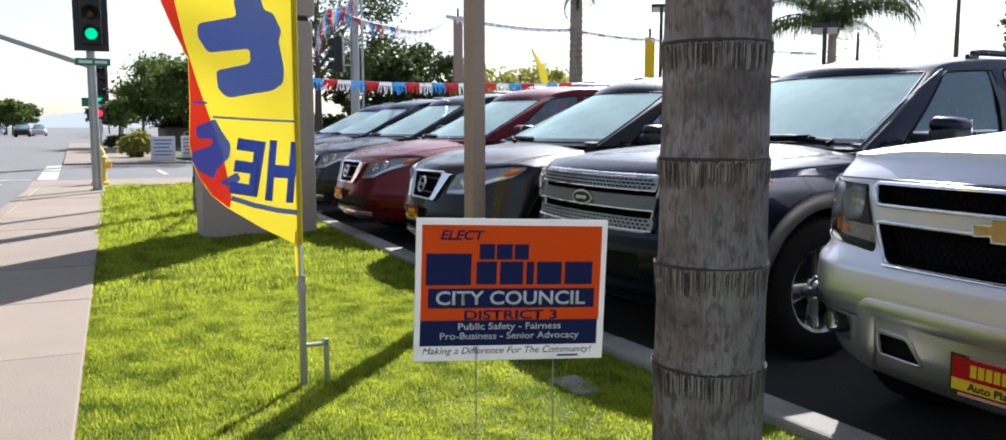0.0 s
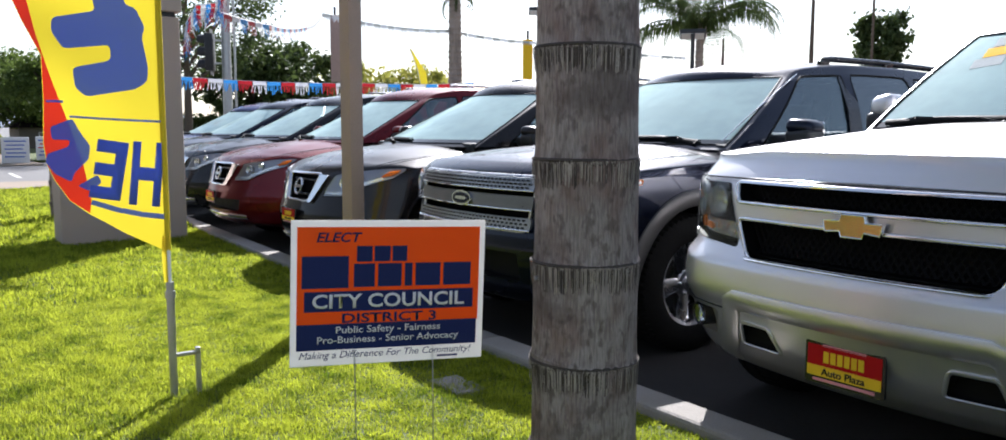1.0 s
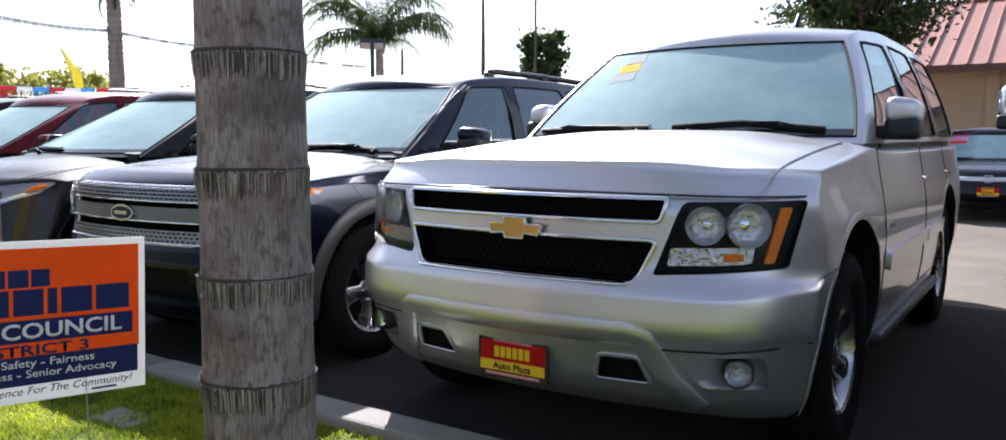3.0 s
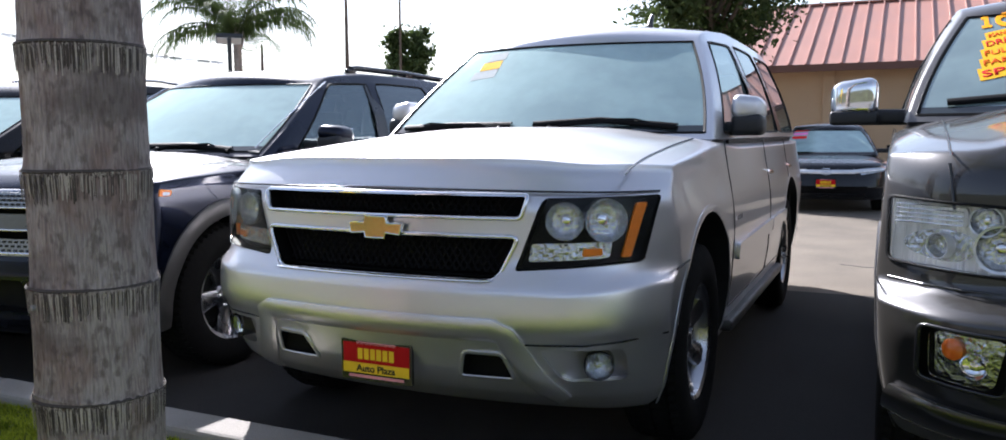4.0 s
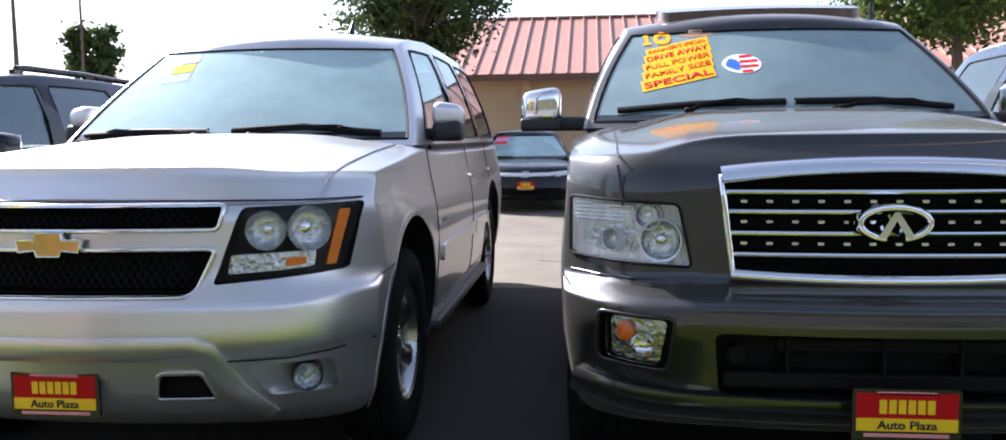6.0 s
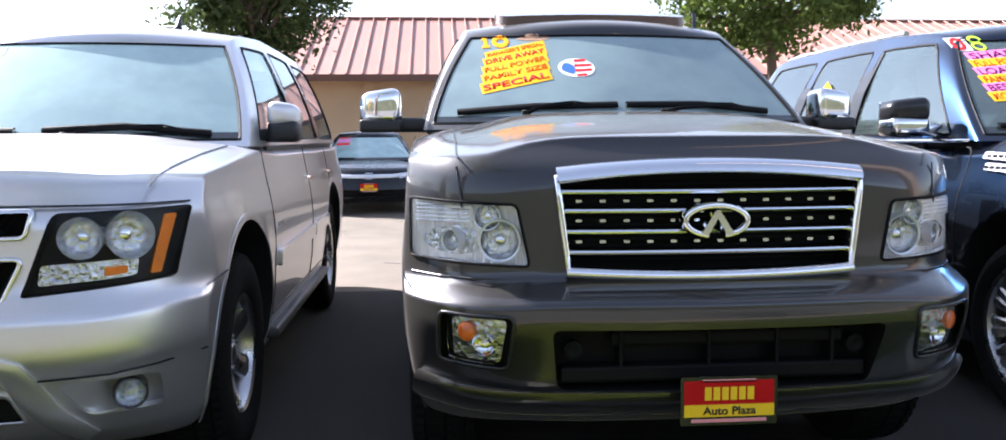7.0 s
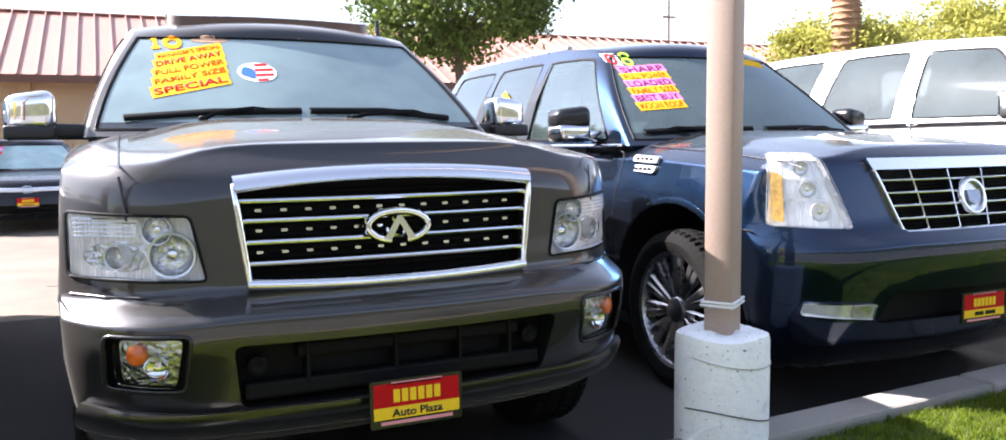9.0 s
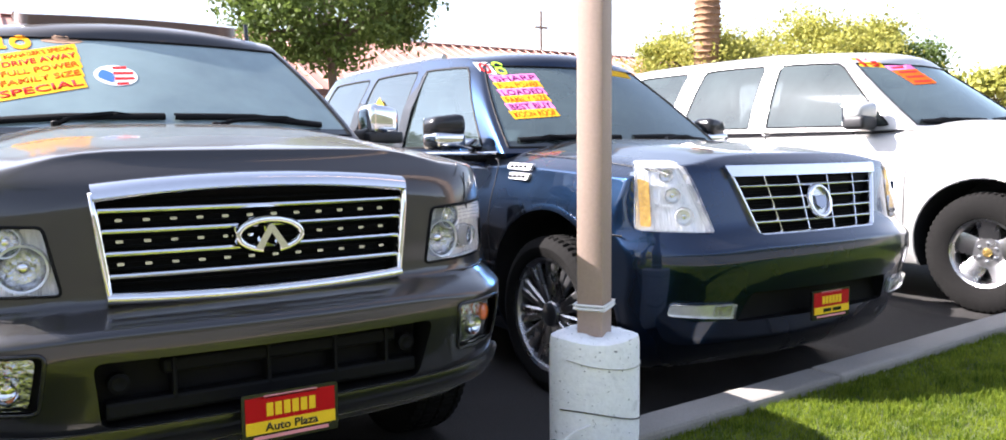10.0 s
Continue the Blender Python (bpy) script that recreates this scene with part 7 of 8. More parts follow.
def feather_flag():
    px, py = -3.82, 0.812
    root = holder("feather_flag", "yellow and red feather flag with blue letters on a pole", "flag", pose(px, py, 0))
    d = Vector((-0.13, -0.99, 0)).normalized()
    nrm = Vector((0.99, -0.13, 0))
    top = 3.6

    def cloth(a, z, off=0.0):
        k = a / 0.47
        wav = 0.07 * k * math.sin(5.0 * z + 4 * a) + 0.025 * k * math.sin(11 * z - 7 * a) - 0.05 * k * k
        return d * a + Vector((0, 0, z + 0.02 * k * math.sin(3 * z))) + nrm * (wav + off)
    outer = [(0.157, 0.81), (0.297, 0.90), (0.365, 0.96), (0.415, 1.05), (0.440, 1.12), (0.448, 1.21), (0.440, 1.386), (0.440, 1.564), (0.503, 1.706), (0.55, 1.83),
             (0.57, 2.1), (0.56, 2.5), (0.50, 2.9), (0.38, 3.25), (0.2, 3.5), (0.0, top)]
    part("cloth", panel([(0.0, 0.73)] + outer, cloth, 0.001, -0.001, 0.04), FLAGY, root, smooth=60)
    red = [(0.292, 0.902)] + [(p[0] - 0.002, p[1]) for p in outer[2:12]] + [(0.47, 2.5), (0.50, 2.1), (0.49, 1.83), (0.455, 1.65), (0.41, 1.475), (0.364, 1.316), (0.31, 1.12), (0.285, 0.96)]
    part("red_band", panel(red, cloth, 0.0008, 0.0012, 0.04), FLAGR, root, smooth=60)
    stripe = lambda pts, w: part("stripe", sweep(pts, cloth, w, 0.0008, 0.0025, False, 0.03), FLAGB, root)
    stripe([(0.003, 0.882), (0.09, 0.892), (0.19, 0.915), (0.285, 0.95)], 0.022)
    stripe([(0.003, 1.284), (0.12, 1.292), (0.24, 1.302), (0.35, 1.313)], 0.009)
    stripe([(0.37, 1.374), (0.40, 1.377), (0.430, 1.378)], 0.010)

    def letter(poly, mat=FLAGB):
        part("letter", panel(poly, cloth, 0.0008, 0.003, 0.04), mat, root, smooth=60)

    def glyph(t, cx, cy, w, h, turn, mat=FLAGB):
        part("letter", words(t, cloth, cx, cy, w, h, 0.0008, 0.003, turn=turn, bold=0.035), mat, root)
    glyph("H", 0.072, 1.065, 0.12, 0.27, 6)
    glyph("E", 0.215, 1.085, 0.12, 0.25, 10)
    letter(rpoly([(0.42, 1.272), (0.341, 1.305), (0.316, 1.25), (0.28, 1.189), (0.288, 1.133), (0.342, 1.078), (0.355, 1.039), (0.415, 1.078), (0.443, 1.128), (0.436, 1.161), (0.359, 1.189), (0.352, 1.216), (0.417, 1.22)], 0.012))
    letter(rpoly([(0.333, 1.022), (0.258, 1.067), (0.243, 1.033), (0.29, 0.998)], 0.01))
    # big mirrored letter across the upper cloth
    letter(rpoly([(0.25, 1.812), (0.145, 1.83), (0.125, 1.76), (0.09, 1.75), (0.055, 1.67), (0.07, 1.635), (0.05, 1.51), (0.056, 1.45), (0.10, 1.42), (0.288, 1.392), (0.325, 1.43), (0.33, 1.51),
                  (0.19, 1.537), (0.19, 1.60), (0.36, 1.587), (0.40, 1.66), (0.395, 1.715), (0.237, 1.738)], 0.02))
    letter(rpoly([(0.15, 1.90), (0.15, 1.99), (0.42, 2.0), (0.45, 1.82), (0.25, 1.83), (0.24, 1.90)], 0.02))
    letter(rpoly([(0.06, 2.10), (0.40, 2.10), (0.42, 2.22), (0.22, 2.24), (0.22, 2.45), (0.08, 2.45)], 0.02))
    part("pole", tube([(0, 0, 0.55), (0, 0, 0.75), (0, 0, 2.5), (0.0, -0.03, 3.3), (0, -0.12, 3.62)], 0.008, 10), WHITEPL, root, smooth=60)
    part("pole_sleeve", tube([(0, 0, 0.74), (0, 0, 2.5), (0.0, -0.03, 3.3), (0, -0.12, 3.6)], 0.0115, 10), FLAGY, root, smooth=60)
    part("ground_stake", tube([(0, 0, 0.04), (0, 0, 0.60)], 0.0165, 12), STEELP, root, smooth=60)
    part("clamp", lathe([(0.021, 0.53), (0.021, 0.56)], 14), STEELP, root, smooth=50)
    part("stake_step", box(-0.012, 0.0, 0.27, 0.012, 0.115, 0.285, 0.003), STEELP, root)
    part("stake_step", box(-0.012, 0.095, 0.06, 0.012, 0.115, 0.30, 0.003), STEELP, root)
    part("tassel", sweep([(0.012, 0.60), (0.018, 0.72), (0.012, 0.80)], cloth, 0.02, 0.004, 0.002, False, 0.03), FLAGY, root)
    return root


feather_flag()


def lot_post(x, y, turn, label, footing):
    root = holder("lamp_post", label, "post", pose(x, y, 0, 0, 0, turn), "brown posts along the kerb")
    z0 = 0.05
    if footing:
        z0 = 0.545
        bm = lathe([(0.172, 0.0), (0.173, 0.3), (0.172, 0.52), (0.167, 0.545), (0.150, 0.552), (0.002, 0.552)], 48)
        for v in bm.verts:
            v.co.z += 0.006 * math.sin(3 * math.atan2(v.co.y, v.co.x)) if v.co.z > 0.4 else 0
        part("footing", bm, BASEM, root, "white-painted concrete footing", 40)
        for rz_ in (0.655, 0.668):
            ring = [Vector((0.059 * sx_, 0.059 * sy_, rz_ + 0.004 * sx_)) for sx_, sy_ in ((-1, -1), (0, -1.03), (1, -1), (1.03, 0), (1, 1), (0, 1.03), (-1, 1), (-1.03, 0), (-1, -1))]
            part("rope_loop", tube(ring, 0.006, 6), WHITEPL, root)
        part("wire_tie", tube([Vector((0.1745 * math.cos(a), 0.1745 * math.sin(a), 0.26 + 0.03 * math.sin(a * 1.5))) for a in np.linspace(0.4, -3.6, 40)], 0.0028, 5), DARKST, root)
        part("rope_end", tube([(0.10, -0.02, 0.552), (0.16, -0.05, 0.54), (0.178, -0.06, 0.46), (0.172, -0.075, 0.40)], 0.006, 6), WHITEPL, root)
        part("wire_tie", tube([Vector((0.1745 * math.cos(a), 0.1745 * math.sin(a), 0.47 + 0.03 * math.sin(a))) for a in np.linspace(0.6, -3.4, 40)], 0.0022, 5), STEELP, root)
        part("loose_wire", tube([(-0.168, -0.05, 0.245), (-0.24, -0.01, 0.235), (-0.36, 0.06, 0.16), (-0.46, 0.13, 0.10), (-0.58, 0.20, 0.03)], 0.0035, 5), WHITEPL, root)
    part("post_shaft", box(-0.052, -0.052, z0, 0.052, 0.052, 5.2, 0.006, 2), POSTM, root, smooth=40)
    part("cap", box(-0.06, -0.06, 5.2, 0.06, 0.06, 5.23, 0.005), POSTM, root)
    return root


lot_post(2.115, 2.47, 30, "brown square steel post on a white concrete footing", True)
lot_post(-5.165, 2.295, 12, "brown square steel post at the edge of the lawn", False)
# Hidden behind the pillar; added to cast a thin shadow band on the pavement.
lot_post(-15.3, 2.62, 12, "unseen brown square post added behind the sign pillar for a shadow band", False)
lot_post(-19.2, 2.95, 12, "brown square steel post near the street corner", False)


def monument():
    root = holder("sign_pillar", "beige stucco sign pillar standing in the lawn", "pillar", pose(-9.35, 1.70, 0))
    part("column", box(-0.55, -0.60, 0.02, 0.0, 0.60, 2.40, 0.012), PILLARM, root)
    part("reveal", box(-0.50, -0.56, 2.40, -0.03, 0.56, 2.45), BLACK, root)
    part("head", box(-0.60, -0.62, 2.45, 0.03, 0.62, 4.3, 0.012), PILLARM, root)
    return root


monument()
tagged(part("valve_box", box(-3.40, 1.84, 0.05, -3.14, 2.0, 0.098, 0.01), KERBM), "small concrete utility box lid set in the lawn", "utility box")
# ---- background ----
def tree(label, x, y, h, crown, leaf, clumps, per, mat, seed, trunk_r=0.16, base_z=0.0, name="tree", bare=0.0):
    """A tapered trunk with limbs and a crown of leaf clumps; crown is (centre z, radius x, radius z)."""
    rs = np.random.RandomState(seed)
    root = holder(name, label, "tree", pose(x, y, base_z))
    cz, rx, rz = crown
    bm = bmesh.new()
    tube([(0, 0, -0.1), (0.05, 0.02, cz * 0.35), (-0.03, 0.05, max(0.5, cz - rz * 0.5)), (0.02, 0, cz + rz * 0.3)], trunk_r, 9, bm, trunk_r * 0.35)
    cs = []
    while len(cs) < clumps:
        p = rs.uniform(-1, 1, 3)
        q = np.linalg.norm(p)
        if 0.35 < q < 1 and rs.rand() < q:
            cs.append(Vector((p[0] * rx, p[1] * rx, cz + p[2] * rz * (1.0 if p[2] > 0 else 0.85))))
    for c in cs[::max(1, clumps // 14)]:
        s = Vector((0, 0, max(0.4, cz - rz * rs.uniform(0.2, 0.9))))
        tube([s, s.lerp(c, 0.5) + Vector((0, 0, 0.1 * rz)), c], trunk_r * 0.4, 6, bm, trunk_r * 0.08)
    part("trunk", bm, WOODP, root, smooth=60)
    n = clumps * per
    cen = np.repeat(np.array([tuple(c) for c in cs]), per, 0)
    size = np.repeat(rs.uniform(0.16, 0.34, clumps), per)[:, None] * np.array([rx, rx, rz * 0.8])
    pos = cen + rs.normal(0, 0.55, (n, 3)) * size
    a = rs.normal(0, 1, (n, 3))
    a /= np.linalg.norm(a, axis=1)[:, None]
    b = np.cross(a, rs.normal(0, 1, (n, 3)))
    b /= np.linalg.norm(b, axis=1)[:, None]
    ls = leaf * rs.uniform(0.6, 1.3, (n, 1))
    v = np.stack([pos - a * ls, pos + b * ls * 0.5, pos + a * ls, pos - b * ls * 0.5], 1).reshape(-1, 3)
    raw_mesh("crown", v.tolist(), [(i, i + 1, i + 2, i + 3) for i in range(0, n * 4, 4)], mat, root)
    return root


def weeping_frond(bm, base, az, lift, length, rs):
    """A long arching leaf whose narrow leaflets hang straight down."""
    pts, a = [], az
    p, up = base.copy(), lift
    n = 34
    for i in range(n + 1):
        pts.append(p.copy())
        up -= (0.02 + 0.105 * (i / n) ** 1.2) * rs.uniform(0.8, 1.2)
        a += rs.uniform(-0.02, 0.02)
        p = p + Vector((math.cos(a) * math.cos(up), math.sin(a) * math.cos(up), math.sin(up))) * (length / n)
    for i in range(2, n):
        t = i / n
        along = (pts[i + 1] - pts[i - 1]).normalized()
        side = Vector((-math.sin(az), math.cos(az), 0))
        for s in (-1, 1):
            for _ in range(2):
                ll = length * 0.21 * (math.sin(math.pi * min(1, t * 0.85 + 0.15)) ** 0.7) * rs.uniform(0.5, 1.25)
                q = pts[i] + along * rs.uniform(-0.03, 0.03)
                mid = q + (side * s * rs.uniform(0.3, 0.9) + along * 0.4 + Vector((0, 0, 0.1))) * ll * 0.35
                tip = mid + (side * s * 0.15 + along * 0.15 + Vector((0, 0, -1))) * ll * 0.75
                w = along * rs.uniform(0.010, 0.020)
                v = [bm.verts.new(k) for k in (q - w, q + w, mid + w, mid - w, tip)]
                bm.faces.new(v[:4])
                bm.faces.new((v[3], v[2], v[4]))
    for p0, p1 in zip(pts, pts[1:]):
        u = Vector((0, 0, 0.025))
        bm.faces.new([bm.verts.new(k) for k in (p0 - u, p1 - u, p1 + u, p0 + u)])


def palm(label, x, y, trunk_h, r, fronds, length, seed, mat=LEAF, droop=0.9, bark=BARK, weeping=False, skirt=0):
    rs = np.random.RandomState(seed)
    root = holder("palm_tree", label, "palm tree", pose(x, y, 0))
    bm = bmesh.new()
    z, n, rings = -0.1, 18, []
    while z < trunk_h:
        rr = r * (1 - 0.25 * z / trunk_h)
        for k, dz in ((1.10, 0.0), (0.97, 0.05), (0.95, 0.16)):
            rings.append([bm.verts.new((rr * k * rs.uniform(0.94, 1.08) * math.cos(2 * math.pi * j / n), rr * k * rs.uniform(0.94, 1.08) * math.sin(2 * math.pi * j / n), z + dz + rs.uniform(-0.02, 0.02))) for j in range(n)])
        z += 0.2
    for a, b in zip(rings, rings[1:]):
        for j in range(n):
            bm.faces.new((a[j], a[(j + 1) % n], b[(j + 1) % n], b[j]))
    part("trunk", bm, bark, root, smooth=50)
    for _ in range(16):
        a, t = rs.uniform(0, 2 * math.pi), Vector((0, 0, trunk_h + rs.uniform(-0.5, 0.1)))
        d = Vector((math.cos(a), math.sin(a), 0))
        part("leaf_base", tube([t + d * r * 0.5, t + d * r * 1.1 + Vector((0, 0, 0.25)), t + d * r * 1.5 + Vector((0, 0, 0.6))], 0.06, 5, None, 0.03), bark, root)
    bm = bmesh.new()
    for _ in range(fronds):
        if weeping:
            weeping_frond(bm, Vector((0, 0, trunk_h)), rs.uniform(0, 2 * math.pi), rs.uniform(0.35, 1.45), length * rs.uniform(0.7, 1.1), rs)
        else:
            frond(bm, Vector((0, 0, trunk_h)), rs.uniform(0, 2 * math.pi), rs.uniform(-0.2, 1.3), length * rs.uniform(0.6, 1.1), 46, length * 0.20, rs, droop * rs.uniform(0.55, 1.1))
    for _ in range(skirt):
        weeping_frond(bm, Vector((0, 0, trunk_h - rs.uniform(0.0, 0.5))), rs.uniform(0, 2 * math.pi), rs.uniform(-0.9, 0.1), length * rs.uniform(0.3, 0.6), rs)
    part("crown", bm, mat, root)
    return root


# Distant hills: haze is put into their pale colour and a faint glow.
hb = bmesh.new()
ridge = [hb.verts.new((-2600, y_, 34 + 14 * math.sin(y_ * 0.0043) + 7 * math.sin(y_ * 0.013 + 1))) for y_ in range(-1500, 1501, 50)]
foot = [hb.verts.new((-2600, y_, -5)) for y_ in range(-1500, 1501, 50)]
for k_ in range(len(ridge) - 1):
    hb.faces.new((ridge[k_], ridge[k_ + 1], foot[k_ + 1], foot[k_]))
tagged(part("backdrop_hills", hb, material("hill_haze_glow", (0.52, 0.55, 0.60), 1.0, 0, var=0.03, scale=0.002, fine=0.01, emit=0.55, spec=0.0)), "pale blue hills in haze at the end of the street", "hills", kind="structure")
tree("leafy dark green tree in front of the beige building", -3.9, 19.2, 5.8, (4.55, 1.85, 1.75), 0.075, 90, 210, LEAFD, 11)
tree("leafy green tree behind the parked cars", 7.6, 18.6, 5.6, (4.55, 2.25, 1.5), 0.075, 100, 210, LEAF, 12)
tree("yellow-green bushy tree beyond the lot", 22.0, 21.0, 5.5, (3.7, 2.2, 1.6), 0.075, 80, 260, LEAFY, 13)
tree("pale green tree far behind", 33.0, 31.0, 6.5, (4.6, 2.6, 1.7), 0.11, 60, 170, LEAFY, 14)
tree("large round green tree beyond the lot", 36.5, 26.5, 7.5, (5.0, 3.9, 2.6), 0.11, 120, 260, LEAFY, 15, 0.25)
tree("large round green tree at the back", 41.0, 26.0, 7.0, (4.6, 2.6, 2.4), 0.11, 70, 220, LEAF, 19, 0.25)
tree("small far green tree", 54, 27.5, 5.5, (4.0, 3.0, 1.9), 0.25, 50, 60, LEAFY, 16)
tree("small far olive tree", 62, 27.0, 5.5, (3.8, 3.0, 1.9), 0.25, 50, 60, LEAFY, 26)
palm("thick palm trunk rising behind yellow-green trees", 20.9, 19.6, 8.5, 0.48, 20, 2.6, 21, LEAF, 0.9, BROWNBARK)
palm("tall slim palm beyond the sales row", -25.6, 15.7, 6.3, 0.27, 16, 2.1, 22, LEAFD, weeping=True, skirt=9)
palm("queen palm with long drooping fronds", -23.6, 25.9, 5.0, 0.20, 48, 4.4, 23, LEAFD, weeping=True)
tree("dark conifer far behind the cars", -31.1, 51.3, 8, (6.6, 1.6, 2.3), 0.22, 50, 90, LEAFD, 31)
# trees and hedge beyond the side street
tree("open-crowned tree beyond the traffic signal", -40.0, 10.3, 8.5, (5.9, 3.9, 3.2), 0.11, 62, 110, LEAFD, 41, 0.22)
tree("dark leafy tree across the street", -43.0, 14.2, 6, (3.4, 2.2, 2.2), 0.18, 60, 80, LEAFD, 42)
tree("dark leafy tree across the street", -45.0, 17.5, 6, (3.6, 2.6, 2.0), 0.18, 60, 80, LEAFD, 43)
tree("pale green tree across the street", -54.0, 25.0, 6, (3.4, 3.0, 2.0), 0.2, 60, 70, LEAFY, 44)
tree("pale green tree across the street", -55.0, 31.0, 6, (3.6, 3.2, 2.0), 0.2, 60, 70, LEAFY, 45)
tree("broad dark street tree by the corner house", -58.0, 5.6, 6.2, (3.3, 3.2, 2.1), 0.13, 110, 190, LEAF, 46, 0.3)
tree("broad dark street tree by the corner house", -52.0, 6.6, 6, (3.6, 2.9, 2.0), 0.13, 70, 170, LEAF, 47, 0.3)
# Shrub added as a stand-in for a half-hidden dark car.
tree("low dark shrub standing in for a half-hidden dark car by the far pavement", -57.0, 2.55, 1.0, (0.30, 0.95, 0.42), 0.12, 40, 60, LEAFD, 49, 0.05)
tree("spiky yellow-green shrub by the driveway", -39.0, 2.3, 1.2, (0.45, 0.62, 0.55), 0.10, 40, 70, LEAFY, 48, 0.05)
for i, (x, y, hh) in enumerate(((-150, -8.4, 5.5), (-170, -10.5, 6), (-140, -14, 7), (-210, -9, 6), (-120, 5.2, 5), (-150, 6.5, 5.5), (-190, 5, 6))):
    tree("far street tree in haze", x, y, hh, (hh * 0.62, hh * 0.42, hh * 0.36), 0.45, 40, 45, LEAF, 60 + i, 0.2)
hedge = bmesh.new()
box(-46, 3.8, 0, -44, 32, 1.75, 0.1, 2, hedge)
rs_ = np.random.RandomState(9)
hv = []
for _ in range(9000):
    p = Vector((-44.0 + rs_.uniform(-0.3, 0.35), rs_.uniform(8.5, 32), rs_.uniform(0, 1.95)))
    a, b = Vector(rs_.normal(0, 1, 3)).normalized() * 0.16, Vector(rs_.normal(0, 1, 3)).normalized() * 0.09
    hv += [p - a, p + b, p + a, p - b]
hroot = holder("hedge", "long dark clipped hedge across the side street", "hedge")
hedge.free()
raw_mesh("leaves", [tuple(v) for v in hv], [(i, i + 1, i + 2, i + 3) for i in range(0, len(hv), 4)], LEAFD, hroot)
part("core", box(-45.4, 8.6, 0, -44.1, 32, 1.75, 0.08), LEAFD, hroot)


def office():
    root = holder("building", "low beige stucco building with red standing-seam metal roof", "building")
    x0, x1, y0, y1, ez, rz = -4.8, 46.0, 23.0, 28.2, 2.95, 5.15
    part("wall", box(x0 + 0.5, y0 + 0.6, -0.1, x1, y1 + 5, ez + 0.1), STUCCO, root)
    part("fascia", box(x0, y0 - 0.06, ez - 0.16, x1, y0, ez + 0.02), material("fascia", (0.16, 0.075, 0.055), 0.6), root)
    part("soffit", box(x0, y0, ez - 0.12, x1, y0 + 0.62, ez - 0.08), STUCCO, root)
    bm = bmesh.new()
    v = [bm.verts.new(p) for p in ((x0, y0 - 0.05, ez), (x1, y0 - 0.05, ez), (x1, y1, rz), (x0, y1, rz), (x0, y1 + 5.2, ez), (x1, y1 + 5.2, ez))]
    for q in ((0, 1, 2, 3), (3, 2, 5, 4), (0, 3, 4), (1, 5, 2)):
        bm.faces.new([v[i] for i in q])
    roof = part("roof", bm, ROOFM, root)
    sl = math.atan2(rz - ez, y1 - y0)
    ln = math.hypot(rz - ez, y1 - y0 + 0.05)
    me = bpy.data.meshes.new("roof_seam")
    sb = box(-0.018, 0, 0, 0.018, ln, 0.05, 0.004)
    sb.to_mesh(me)
    sb.free()
    me.materials.append(ROOFM)
    n = int((x1 - x0) / 0.42)
    for i in range(n + 1):
        o = new("roof_seam", me)
        o.parent = roof
        o.matrix_local = Matrix.Translation((x0 + i * 0.42, y0 - 0.05, ez)) @ Matrix.Rotation(sl, 4, "X")
    part("ridge_cap", box(x0, y1 - 0.12, rz - 0.01, x1, y1 + 0.12, rz + 0.05, 0.02), ROOFM, root)
    for x in (-1.75, 3.4, 8.6, 13.8, 19):
        part("pilaster", box(x - 0.14, y0 + 0.52, 0, x + 0.14, y0 + 0.62, ez - 0.1, 0.01), STUCCO, root)
    for x in (1.0, 5.6, 11.0):
        w = part("window", box(x - 0.7, y0 + 0.57, 0.9, x + 0.7, y0 + 0.61, 2.2), DARKST, root)
        part("pane", box(x - 0.63, y0 + 0.555, 0.97, x + 0.63, y0 + 0.57, 2.13), TINTGLASS, w)
    return root


office()


def corner_house():
    root = holder("house", "low house with dark shingle roof across the street", "house", pose(-60, 8.6, -0.42, 0, 0, 90))
    part("wall", box(-3.5, -3, 0, 3.5, 3, 1.7), material("house_wall", (0.20, 0.17, 0.14), 0.9, 0, var=0.15, bump=0.2), root)
    bm = bmesh.new()
    v = [bm.verts.new(p) for p in ((-4, -3.5, 1.65), (4, -3.5, 1.65), (4, 3.5, 1.65), (-4, 3.5, 1.65), (-2, 0, 2.75), (2, 0, 2.75))]
    for q in ((0, 1, 5, 4), (1, 2, 5), (2, 3, 4, 5), (3, 0, 4), (3, 2, 1, 0)):
        bm.faces.new([v[i] for i in q])
    part("roof", bm, material("dark_shingle", (0.026, 0.020, 0.018), 0.95, 0, var=0.3, scale=3, fine=40, bump=0.5, spec=0.05), root)
    part("vent_pipe", tube([(1.2, -1.0, 2.0), (1.2, -1.0, 3.1)], 0.12, 10), STEELP, root, smooth=60)
    for x in (-2, 1.2):
        w = part("window", box(x - 0.5, -3.05, 0.7, x + 0.5, -3.0, 1.4), WHITEPL, root)
        part("pane", box(x - 0.43, -3.07, 0.76, x + 0.43, -3.05, 1.34), TINTGLASS, w)
    return root


corner_house()


